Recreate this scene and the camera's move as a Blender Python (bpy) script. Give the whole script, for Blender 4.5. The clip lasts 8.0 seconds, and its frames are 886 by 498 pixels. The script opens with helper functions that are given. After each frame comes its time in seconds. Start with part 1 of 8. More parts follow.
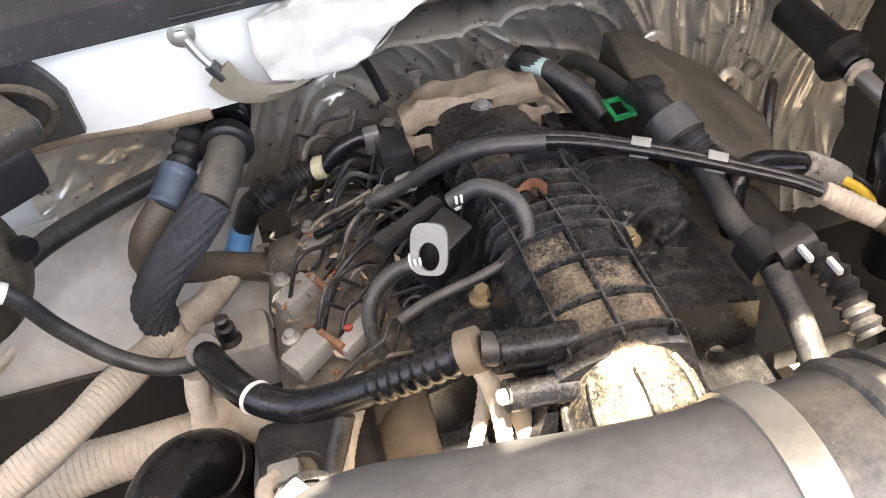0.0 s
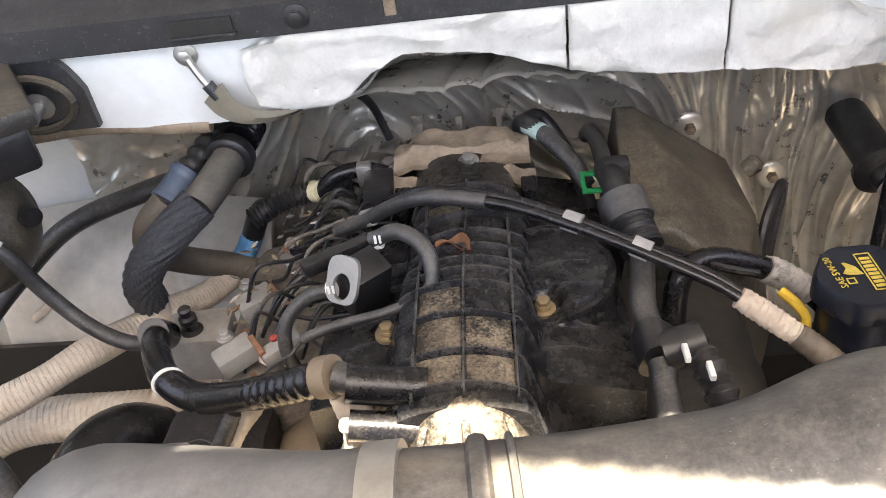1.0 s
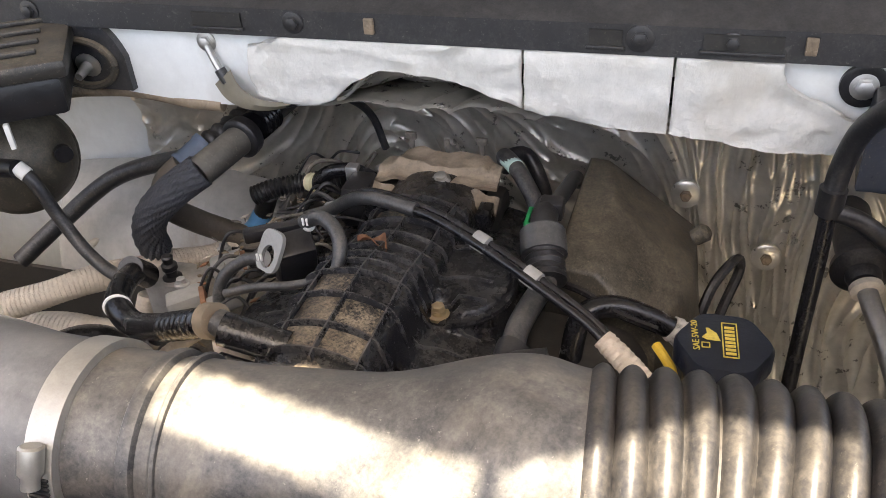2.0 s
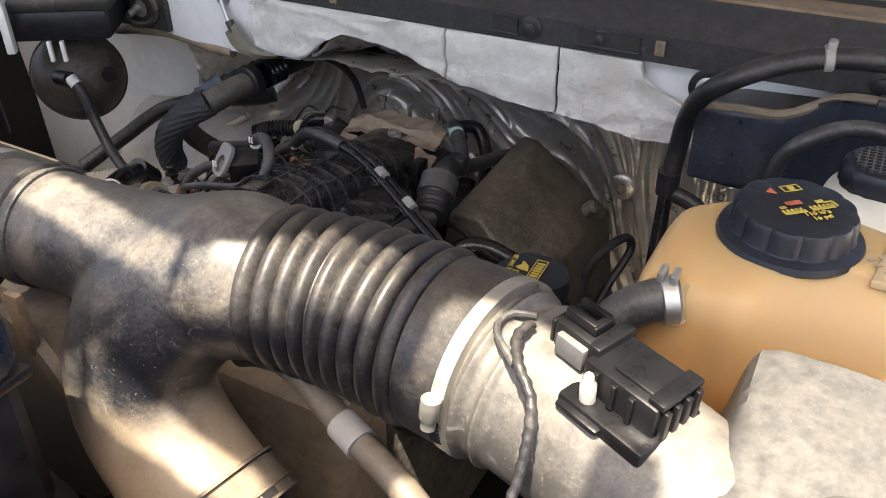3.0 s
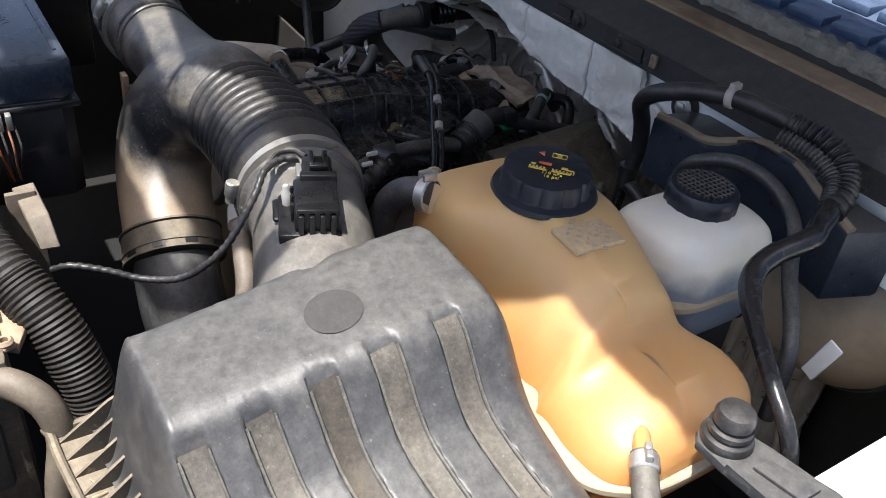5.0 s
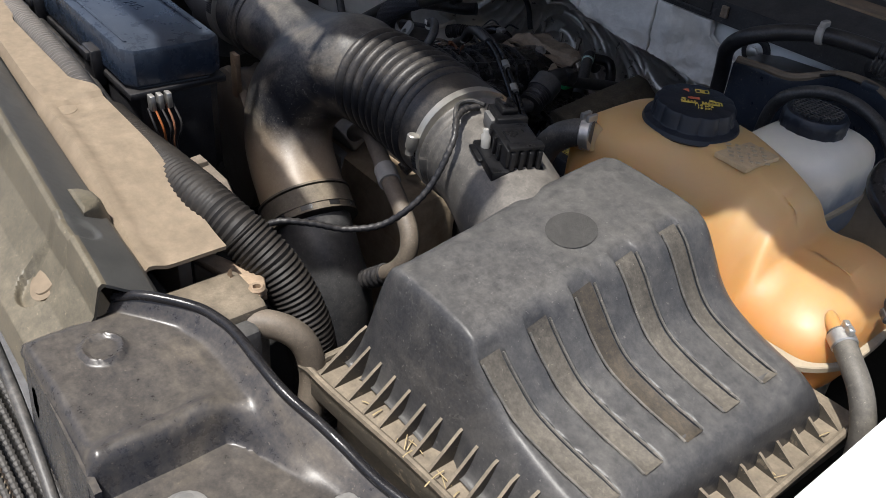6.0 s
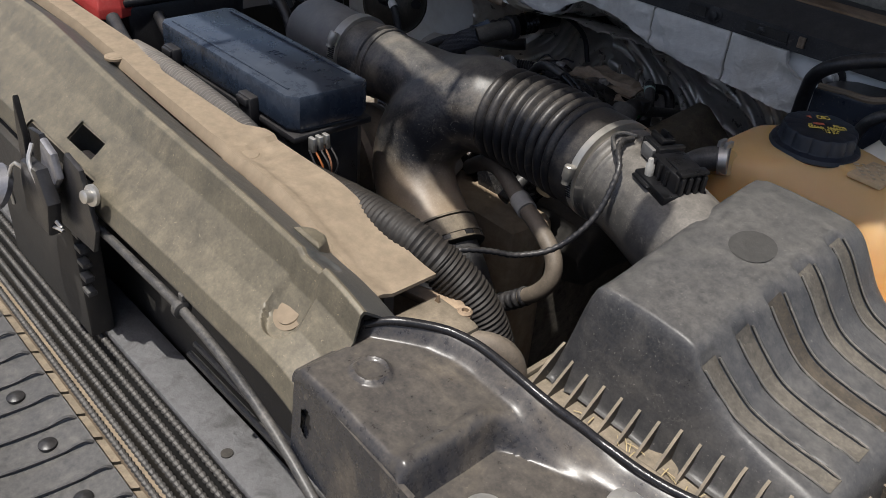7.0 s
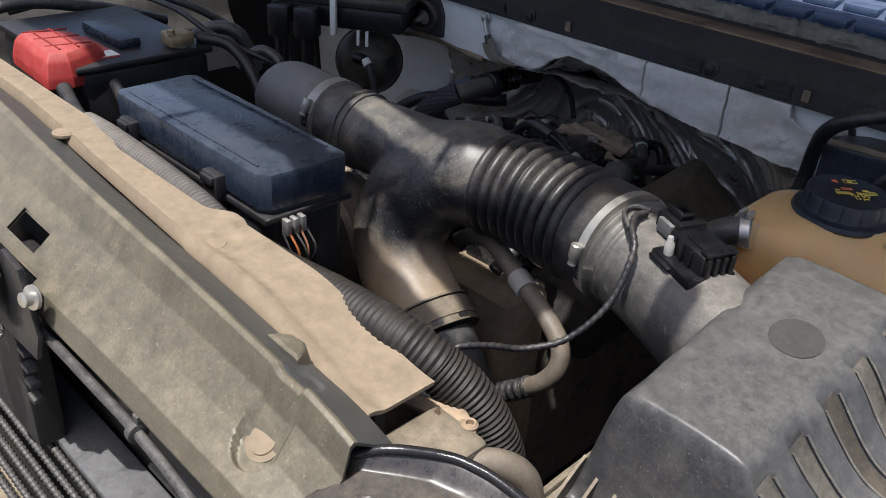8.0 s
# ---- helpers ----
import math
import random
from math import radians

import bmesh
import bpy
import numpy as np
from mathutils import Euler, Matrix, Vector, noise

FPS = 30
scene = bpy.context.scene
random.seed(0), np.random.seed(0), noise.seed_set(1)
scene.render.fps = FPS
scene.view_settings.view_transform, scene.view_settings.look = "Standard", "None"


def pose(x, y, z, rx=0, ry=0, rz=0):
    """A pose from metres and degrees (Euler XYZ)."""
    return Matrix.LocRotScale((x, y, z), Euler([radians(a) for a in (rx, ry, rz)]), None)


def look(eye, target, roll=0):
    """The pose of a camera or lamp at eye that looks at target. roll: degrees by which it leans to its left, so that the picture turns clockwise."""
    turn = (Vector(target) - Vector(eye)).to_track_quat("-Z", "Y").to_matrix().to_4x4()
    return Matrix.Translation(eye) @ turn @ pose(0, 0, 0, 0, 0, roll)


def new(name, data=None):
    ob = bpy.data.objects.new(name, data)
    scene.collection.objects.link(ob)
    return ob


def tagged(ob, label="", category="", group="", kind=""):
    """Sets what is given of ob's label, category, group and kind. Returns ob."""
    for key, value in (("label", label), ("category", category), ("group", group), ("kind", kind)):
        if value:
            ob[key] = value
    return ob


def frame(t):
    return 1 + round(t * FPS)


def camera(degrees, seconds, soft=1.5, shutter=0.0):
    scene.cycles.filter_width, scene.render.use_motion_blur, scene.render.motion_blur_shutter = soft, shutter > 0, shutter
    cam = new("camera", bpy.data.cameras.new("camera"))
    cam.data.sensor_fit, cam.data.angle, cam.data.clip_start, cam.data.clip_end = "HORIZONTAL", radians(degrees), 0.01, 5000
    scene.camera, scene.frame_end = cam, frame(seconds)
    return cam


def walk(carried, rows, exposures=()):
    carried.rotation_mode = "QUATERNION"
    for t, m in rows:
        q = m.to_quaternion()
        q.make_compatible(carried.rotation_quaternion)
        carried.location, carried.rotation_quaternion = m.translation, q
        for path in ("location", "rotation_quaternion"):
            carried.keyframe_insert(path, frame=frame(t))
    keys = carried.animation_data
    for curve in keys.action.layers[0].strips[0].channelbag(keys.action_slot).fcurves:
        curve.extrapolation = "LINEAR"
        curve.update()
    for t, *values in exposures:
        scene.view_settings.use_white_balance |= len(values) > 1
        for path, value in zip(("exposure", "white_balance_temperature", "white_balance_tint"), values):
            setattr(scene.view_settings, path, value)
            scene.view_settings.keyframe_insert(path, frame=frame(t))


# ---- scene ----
cam = camera(55.60, 8.0, soft=0.6)
PATH = [
    (0, (-0.0395, 0.2125, 1.2839), (0.1564, 1.6646, -0.0773), -10.28),
    (0.5, (0.0512, 0.1973, 1.2797), (0.2021, 1.6952, -0.0369), -8.51),
    (1, (0.13, 0.1657, 1.2899), (-0.0283, 1.7201, 0.0414), -8.56),
    (1.2, (0.1714, 0.147, 1.2863), (-0.128, 1.701, 0.0634), -8.66),
    (2.3, (0.398, 0.0875, 1.296), (-0.2104, 1.64, 0.1917), -1.92),
    (2.5, (0.461, 0.056, 1.2975), (-0.2509, 1.5802, 0.2158), -0.84),
    (3, (0.5941, 0.0365, 1.3011), (-0.2102, 1.5098, 0.2136), -0.50),
    (3.5, (0.7153, 0.0723, 1.3115), (-0.2956, 1.383, 0.1889), -0.56),
    (4, (0.8452, 0.1253, 1.3218), (-0.4411, 1.1395, 0.1743), 3.39),
    (4.2, (0.8877, 0.1419, 1.3371), (-0.3967, 1.1056, 0.1448), 4.86),
    (5.3, (1.0044, 0.0764, 1.3701), (-0.3255, 1.0576, 0.2437), 7.40),
    (5.5, (0.9934, 0.0414, 1.3657), (-0.3143, 1.0604, 0.2469), 6.91),
    (6, (0.9404, -0.1032, 1.3506), (-0.2707, 0.997, 0.2003), 5.67),
    (6.5, (0.8885, -0.2207, 1.3574), (-0.2926, 0.9038, 0.1996), 4.96),
    (7, (0.8604, -0.2714, 1.3667), (-0.3287, 0.9125, 0.2783), 4.84),
    (7.5, (0.8335, -0.2717, 1.3659), (-0.3591, 0.9487, 0.3227), 4.71),
    (8, (0.7805, -0.2175, 1.3501), (-0.4131, 1.0451, 0.3596), 3.98),
]
walk(cam, [(t, look(eye, target, roll)) for t, eye, target, roll in PATH],
     [(0, 3.52, 7400, 10), (1, 3.24, 7300, 10), (2.3, 2.73, 7400, 10), (3, 2.22, 7100, 10), (3.5, 1.9, 6600, 10), (4.2, 1.5, 6200, 10), (5.5, 0.8, 5900, 10), (6.2, 0.25, 6050, 10), (7, 0.15, 6100, 10), (8, 0.5, 5950, 10)])

# ---------------- world, sun, exposure ----------------
SUN_ELEV, SUN_AZ = 70.0, 172.0   # azimuth: degrees from +Y towards +X of the way to the sun
world = bpy.data.worlds.new("world")
scene.world = world
world.use_nodes = True
wn = world.node_tree
sky = wn.nodes.new("ShaderNodeTexSky")
sky.sky_type = 'NISHITA'
sky.sun_disc = False
sky.air_density, sky.dust_density, sky.ozone_density = 0.8, 4.0, 0.6
sky.sun_elevation = radians(SUN_ELEV)
sky.sun_rotation = radians(SUN_AZ)
wn.links.new(sky.outputs[0], wn.nodes["Background"].inputs[0])
wn.nodes["Background"].inputs[1].default_value = 0.115
sun = new("sun", bpy.data.lights.new("sun", 'SUN'))
sun.data.energy = 5.0
sun.data.angle = radians(0.55)
sun.data.color = (1.0, 0.93, 0.82)
sd = Vector((math.sin(radians(SUN_AZ)) * math.cos(radians(SUN_ELEV)), math.cos(radians(SUN_AZ)) * math.cos(radians(SUN_ELEV)), math.sin(radians(SUN_ELEV))))
sun.matrix_world = look(sd * 6, (0, 0, 0))


# ---------------- materials ----------------
def ramp(nt, src, stops):
    r = nt.nodes.new("ShaderNodeValToRGB")
    el = r.color_ramp.elements
    while len(el) < len(stops):
        el.new(0.5)
    for e, (p, c) in zip(el, stops):
        e.position, e.color = p, (*c, 1)
    nt.links.new(src, r.inputs[0])
    return r.outputs[0]


def mat(name, base, rough=0.5, metal=0.0, vary=0.25, grain=60.0, bump=0.15, dust=None, stain=None, coat=0.0, transmission=0.0, sheen=0.0, subsurface=0.0, streak=0.0, below=None, crease=0.0):
    """Principled surface with two scales of noise. dust: (colour, amount, patchiness) settles on upward faces; stain: (colour, amount, scale) in blots."""
    m = bpy.data.materials.new(name)
    m.use_nodes = True
    nt = m.node_tree
    b = nt.nodes["Principled BSDF"]
    co = nt.nodes.new("ShaderNodeTexCoord")

    def tex(scale, detail=6.0, rough_=0.6, dist=0.0):
        n = nt.nodes.new("ShaderNodeTexNoise")
        n.inputs["Scale"].default_value, n.inputs["Detail"].default_value = scale, detail
        n.inputs["Roughness"].default_value, n.inputs["Distortion"].default_value = rough_, dist
        nt.links.new(co.outputs["Object"], n.inputs["Vector"])
        return n.outputs[0]

    def mix(a, c, f):
        x = nt.nodes.new("ShaderNodeMix")
        x.data_type = 'RGBA'
        for sock, v in ((x.inputs[0], f), (x.inputs[6], a), (x.inputs[7], c)):
            if isinstance(v, (int, float)):
                sock.default_value = v
            elif isinstance(v, tuple):
                sock.default_value = (*v, 1)
            else:
                nt.links.new(v, sock)
        return x.outputs[2]

    def mth(op, a, c, clamp=False):
        x = nt.nodes.new("ShaderNodeMath")
        x.operation, x.use_clamp = op, clamp
        for sock, v in zip(x.inputs, (a, c)):
            if isinstance(v, (int, float)):
                sock.default_value = v
            else:
                nt.links.new(v, sock)
        return x.outputs[0]

    big, fine = tex(9.0), tex(grain, 8.0, 0.7)
    lo = tuple(c * (1 - vary) for c in base)
    hi = tuple(min(1, c * (1 + vary)) for c in base)
    blend = mth('ADD', mth('MULTIPLY', big, 0.3), mth('MULTIPLY', fine, 0.7))
    col = mix(lo, hi, mth('ADD', mth('MULTIPLY', mth('SUBTRACT', blend, 0.5), 2.4), 0.5, True))
    rgh = mth('ADD', rough - 0.2, mth('MULTIPLY', fine, 0.4), True)
    if stain:
        f = ramp(nt, tex(stain[2], 7.0, 0.65, 0.6), [(0.5, (0, 0, 0)), (0.68, (stain[1],) * 3)])
        col = mix(col, stain[0], f)
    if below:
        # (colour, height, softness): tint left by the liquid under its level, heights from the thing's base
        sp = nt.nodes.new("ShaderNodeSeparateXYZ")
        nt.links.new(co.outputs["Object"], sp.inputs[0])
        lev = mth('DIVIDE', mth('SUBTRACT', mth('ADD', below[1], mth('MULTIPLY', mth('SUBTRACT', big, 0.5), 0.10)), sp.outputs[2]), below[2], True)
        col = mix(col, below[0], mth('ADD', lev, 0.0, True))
    if dust:
        g = nt.nodes.new("ShaderNodeNewGeometry")
        s = nt.nodes.new("ShaderNodeSeparateXYZ")
        nt.links.new(g.outputs["Normal"], s.inputs[0])
        patch = mth('ADD', mth('ADD', mth('MULTIPLY', tex(6.0, 4.0, 0.55, 0.5), 0.22), mth('MULTIPLY', tex(55.0, 11.0, 0.78, 0.3), 0.43)), mth('MULTIPLY', tex(420.0, 4.0, 0.75), 0.35))
        up = mth('ADD', mth('MULTIPLY', s.outputs[2], 0.5), mth('MULTIPLY', mth('SUBTRACT', patch, 0.5), 3.4 * dust[2]))
        chip = ramp(nt, tex(48.0, 9.0, 0.72, 0.5), [(0.34, (0.78,) * 3), (0.44, (1, 1, 1))])
        f = mth('MULTIPLY', mth('MULTIPLY', mth('ADD', up, 0.0, True), chip), dust[1], True)
        scuff = ramp(nt, tex(75.0, 10.0, 0.78, 1.2), [(0.58, (0, 0, 0)), (0.64, (0.4,) * 3)])
        f = mth('MAXIMUM', f, mth('MULTIPLY', scuff, min(1.0, dust[1] * 1.2)), True)
        speck = ramp(nt, tex(330.0, 3.0, 0.7), [(0.66, (0, 0, 0)), (0.685, (0.55,) * 3)])
        f = mth('MAXIMUM', f, mth('MULTIPLY', speck, min(1.0, dust[1] * 1.6)), True)
        col = mix(col, mix(tuple(c * 0.6 for c in dust[0]), tuple(min(1, c * 1.2) for c in dust[0]), mth('ADD', mth('MULTIPLY', mth('SUBTRACT', fine, 0.5), 3.0), 0.5, True)), f)
        rgh = mth('ADD', rgh, mth('MULTIPLY', f, 0.45), True)
        if metal:
            nt.links.new(mth('MULTIPLY', mth('SUBTRACT', 1.0, f, True), metal), b.inputs["Metallic"])
    elif metal:
        b.inputs["Metallic"].default_value = metal
    nt.links.new(col, b.inputs["Base Color"])
    nt.links.new(rgh, b.inputs["Roughness"])
    if bump:
        bp = nt.nodes.new("ShaderNodeBump")
        bp.inputs["Strength"].default_value, bp.inputs["Distance"].default_value = bump, 0.004
        nt.links.new(mth('ADD', fine, mth('MULTIPLY', big, 0.7)), bp.inputs["Height"])
        nt.links.new(bp.outputs[0], b.inputs["Normal"])
    if streak:
        mp = nt.nodes.new("ShaderNodeMapping")
        mp.inputs["Rotation"].default_value, mp.inputs["Scale"].default_value = (0.0, 0.7, 0.0), (9.0, 9.0, 46.0)
        nt.links.new(co.outputs["Object"], mp.inputs[0])
        st = nt.nodes.new("ShaderNodeTexNoise")
        st.inputs["Scale"].default_value, st.inputs["Detail"].default_value, st.inputs["Distortion"].default_value = 1.6, 5.0, 1.2
        nt.links.new(mp.outputs[0], st.inputs["Vector"])
        vo = nt.nodes.new("ShaderNodeTexVoronoi")
        vo.feature, vo.inputs["Scale"].default_value = 'DISTANCE_TO_EDGE', 17.0
        wv = nt.nodes.new("ShaderNodeVectorMath")
        wv.operation = 'ADD'
        nt.links.new(co.outputs["Object"], wv.inputs[0])
        nt.links.new(st.outputs[1], wv.inputs[1])
        nt.links.new(wv.outputs[0], vo.inputs["Vector"])
        hgt = mth('ADD', mth('MULTIPLY', st.outputs[0], 1.0), mth('MULTIPLY', mth('MINIMUM', vo.outputs[0], 0.12), 2.5))
        b2 = nt.nodes.new("ShaderNodeBump")
        b2.inputs["Strength"].default_value, b2.inputs["Distance"].default_value = streak, 0.02
        nt.links.new(hgt, b2.inputs["Height"])
        nt.links.new(bp.outputs[0], b2.inputs["Normal"])
        nt.links.new(b2.outputs[0], b.inputs["Normal"])
    if crease:
        # sharp random creases of thin foil
        cr = nt.nodes.new("ShaderNodeTexNoise")
        cr.noise_type = 'RIDGED_MULTIFRACTAL'
        cr.inputs["Scale"].default_value, cr.inputs["Detail"].default_value, cr.inputs["Distortion"].default_value = 13.0, 4.0, 0.8
        nt.links.new(co.outputs["Object"], cr.inputs["Vector"])
        b3 = nt.nodes.new("ShaderNodeBump")
        b3.inputs["Strength"].default_value, b3.inputs["Distance"].default_value = crease, 0.008
        nt.links.new(cr.outputs[0], b3.inputs["Height"])
        nt.links.new(bp.outputs[0], b3.inputs["Normal"])
        nt.links.new(b3.outputs[0], b.inputs["Normal"])
    b.inputs["Coat Weight"].default_value = coat
    b.inputs["Specular IOR Level"].default_value = 0.42
    b.inputs["Transmission Weight"].default_value = transmission
    if subsurface:
        b.inputs["Subsurface Weight"].default_value = subsurface
        b.inputs["Subsurface Radius"].default_value = (1.0, 0.7, 0.36)
        b.inputs["Subsurface Scale"].default_value = 0.016
    return m


TAN = (0.33, 0.26, 0.18)
PALE = (0.42, 0.38, 0.33)
M = {}
M["plastic"] = mat("black_plastic", (0.012, 0.012, 0.014), 0.34, dust=(PALE, 0.10, 0.6), vary=0.4)
M["plastic_dusty"] = mat("dusty_black_plastic", (0.026, 0.027, 0.031), 0.34, vary=0.15, grain=120.0, dust=((0.32, 0.30, 0.265), 0.42, 0.4), stain=((0.085, 0.08, 0.074), 0.4, 30.0), bump=0.12)
M["plastic_tan"] = mat("tan_dust_plastic", (0.05, 0.044, 0.036), 0.5, dust=((0.38, 0.31, 0.22), 0.95, 0.4))
M["cover"] = mat("cover_plastic", (0.05, 0.047, 0.038), 0.34, vary=0.12, dust=((0.40, 0.335, 0.225), 0.60, 0.45), bump=0.06)
M["shroud"] = mat("shroud_plastic", (0.19, 0.148, 0.102), 0.65, vary=0.10, dust=((0.30, 0.235, 0.162), 0.9, 0.1), stain=((0.16, 0.13, 0.10), 0.35, 60.0), bump=0.05)
M["rubber"] = mat("rubber", (0.014, 0.014, 0.016), 0.38, dust=((0.34, 0.30, 0.25), 0.16, 1.4))
M["rubber_grey"] = mat("worn_grey_rubber", (0.026, 0.027, 0.029), 0.38, dust=((0.40, 0.36, 0.31), 0.30, 1.2))
M["rubber_clean"] = mat("glossy_rubber", (0.008, 0.008, 0.010), 0.22, dust=(PALE, 0.06, 0.8))
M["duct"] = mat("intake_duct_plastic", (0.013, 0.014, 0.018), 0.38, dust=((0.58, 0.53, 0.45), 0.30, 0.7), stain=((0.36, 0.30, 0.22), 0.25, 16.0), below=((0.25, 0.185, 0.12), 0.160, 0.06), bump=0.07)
M["white_paint"] = mat("white_paint", (0.71, 0.725, 0.715), 0.35, vary=0.08, bump=0.03, stain=((0.45, 0.42, 0.36), 0.45, 6.0))
M["pad"] = mat("insulation_pad", (0.61, 0.595, 0.555), 0.42, vary=0.14, grain=110.0, bump=0.5, stain=((0.42, 0.38, 0.31), 0.5, 9.0), crease=0.25)
M["foil"] = mat("crinkled_foil", (0.66, 0.625, 0.56), 0.32, metal=0.66, vary=0.25, grain=40.0, bump=0.06, stain=((0.42, 0.31, 0.20), 0.6, 3.0), crease=0.4)
M["cowl"] = mat("cowl_metal", (0.022, 0.022, 0.024), 0.42, dust=((0.22, 0.2, 0.18), 0.35, 0.7))
M["tank"] = mat("yellowed_tank", (0.50, 0.335, 0.155), 0.44, vary=0.03, bump=0.02, subsurface=0.95, stain=((0.50, 0.30, 0.13), 0.35, 9.0), below=((0.50, 0.215, 0.055), 0.165, 0.085))
M["tank_white"] = mat("milky_tank", (0.66, 0.63, 0.55), 0.38, vary=0.06, bump=0.05, subsurface=0.2, below=((0.20, 0.22, 0.25), 0.088, 0.03))
M["tank_seam"] = mat("pale_tank_seam", (0.36, 0.30, 0.21), 0.5, vary=0.2, dust=((0.36, 0.31, 0.24), 0.5, 0.7))
M["steel"] = mat("dull_steel", (0.5, 0.49, 0.47), 0.38, metal=0.9, vary=0.25, dust=(PALE, 0.4, 0.6))
M["alu"] = mat("cast_aluminium", (0.36, 0.345, 0.32), 0.5, metal=0.3, vary=0.3, dust=((0.4, 0.36, 0.31), 0.6, 0.6), bump=0.3)
M["rust_metal"] = mat("rusty_bracket", (0.26, 0.20, 0.14), 0.55, metal=0.2, vary=0.5, dust=((0.5, 0.41, 0.31), 0.6, 0.8), stain=((0.05, 0.032, 0.02), 0.85, 22.0), bump=0.5)
M["tape_white"] = mat("cloth_tape", (0.58, 0.51, 0.42), 0.75, vary=0.25, grain=120.0, bump=0.5, stain=((0.32, 0.23, 0.15), 0.6, 14.0))
M["tape_blue"] = mat("blue_tape", (0.1, 0.28, 0.5), 0.5)
M["engine"] = mat("dirty_engine_metal", (0.13, 0.115, 0.098), 0.5, metal=0.2, vary=0.7, dust=((0.42, 0.36, 0.28), 0.6, 1.1), stain=((0.015, 0.014, 0.013), 0.8, 30.0), bump=0.6)
M["dark"] = mat("dark_grime", (0.02, 0.019, 0.018), 0.6, vary=0.5, dust=((0.14, 0.12, 0.095), 0.4, 0.7))
M["shield"] = mat("dusty_brown_shield", (0.05, 0.044, 0.034), 0.42, dust=((0.30, 0.25, 0.18), 0.6, 1.3), stain=((0.012, 0.011, 0.01), 0.9, 11.0), bump=0.3)
M["red"] = mat("red_plastic", (0.34, 0.03, 0.026), 0.6, dust=(PALE, 0.25, 0.8))
M["green"] = mat("green_clip", (0.02, 0.3, 0.1), 0.4)
M["yellow"] = mat("yellow_plastic", (0.75, 0.5, 0.06), 0.5, bump=0.0)
M["print_yellow"] = mat("yellow_print", (0.52, 0.40, 0.08), 0.6, vary=0.35, grain=300.0, bump=0.0)
M["white_plastic"] = mat("white_plastic", (0.75, 0.75, 0.72), 0.45, vary=0.08, bump=0.0)
M["leaf"] = mat("dry_leaf", (0.21, 0.09, 0.045), 0.8, vary=0.4, dust=(TAN, 0.4, 0.8))
M["brass"] = mat("brass", (0.42, 0.33, 0.20), 0.45, metal=0.8, dust=(TAN, 0.4, 0.8))
M["cap"] = mat("cap_plastic", (0.008, 0.011, 0.019), 0.36, dust=((0.3, 0.29, 0.28), 0.03, 0.8))
M["manifold"] = mat("manifold_plastic", (0.008, 0.0085, 0.011), 0.24, dust=((0.36, 0.32, 0.26), 0.10, 1.8), vary=0.4, bump=0.18)
M["grey_plastic"] = mat("grey_plastic", (0.27, 0.265, 0.25), 0.5, vary=0.2, dust=(PALE, 0.4, 0.6))
M["braid"] = mat("braided_sleeve", (0.05, 0.053, 0.062), 0.5, vary=0.6, grain=260.0, bump=0.8)
M["plastic_blue"] = mat("blue_grey_plastic", (0.10, 0.13, 0.18), 0.5)
M["khaki"] = mat("khaki_sleeve", (0.17, 0.15, 0.11), 0.6, dust=(PALE, 0.2, 0.6))
M["label_green"] = mat("pale_green_sticker", (0.45, 0.6, 0.55), 0.5, stain=((0.7, 0.7, 0.66), 0.8, 60.0))
M["label_yellow"] = mat("pale_yellow_plastic", (0.62, 0.58, 0.38), 0.5)
M["loom_grey"] = mat("grey_loom", (0.15, 0.14, 0.13), 0.5, dust=(TAN, 0.3, 0.5))
M["hose_brown"] = mat("brown_rubber", (0.10, 0.083, 0.066), 0.5, dust=((0.38, 0.31, 0.23), 0.45, 0.7))
M["booster"] = mat("tan_booster", (0.42, 0.34, 0.24), 0.45, vary=0.15, stain=((0.1, 0.08, 0.06), 0.5, 8.0))
M["dark_red"] = mat("dark_red_seam", (0.18, 0.012, 0.01), 0.6, bump=0.0)
M["mark"] = mat("dark_mark", (0.045, 0.043, 0.04), 0.6, vary=0.4, grain=200.0)
M["brace"] = mat("brace_paint", (0.014, 0.016, 0.023), 0.27, grain=120.0, vary=0.15, dust=((0.44, 0.37, 0.27), 0.32, 0.5), stain=((0.20, 0.165, 0.12), 0.5, 11.0), bump=0.04)
M["collar"] = mat("dusty_collar", (0.014, 0.0135, 0.013), 0.34, dust=((0.40, 0.32, 0.23), 0.65, 2.4), bump=0.2)
M["plate_grey"] = mat("grey_dusty_plate", (0.11, 0.108, 0.11), 0.7, vary=0.3, grain=150.0, bump=0.4, stain=((0.05, 0.048, 0.046), 0.7, 40.0))
M["fin_grey"] = mat("dark_fin_metal", (0.035, 0.034, 0.034), 0.5, metal=0.3, dust=((0.26, 0.24, 0.21), 0.45, 0.7))
M["bellows"] = mat("bellows_rubber", (0.009, 0.0095, 0.012), 0.40, dust=((0.46, 0.39, 0.30), 0.2, 0.9), bump=0.12)
M["housing"] = mat("pale_sensor_housing", (0.05, 0.048, 0.046), 0.36, dust=((0.35, 0.315, 0.27), 0.7, 0.5), bump=0.1)
M["skirt_foil"] = mat("shiny_foil", (0.45, 0.43, 0.39), 0.30, metal=0.65, vary=0.15, grain=50.0, bump=0.08, crease=0.5)
# manifold plastic made lighter: the ribs' sky highlight is put into the colour
M["rib_light"] = mat("highlighted_rib_plastic", (0.02, 0.021, 0.025), 0.26, dust=((0.38, 0.35, 0.30), 0.26, 1.6), vary=0.4, bump=0.12)
M["hood_lining"] = mat("hood_lining", (0.20, 0.20, 0.195), 0.85, vary=0.2, bump=0.3)
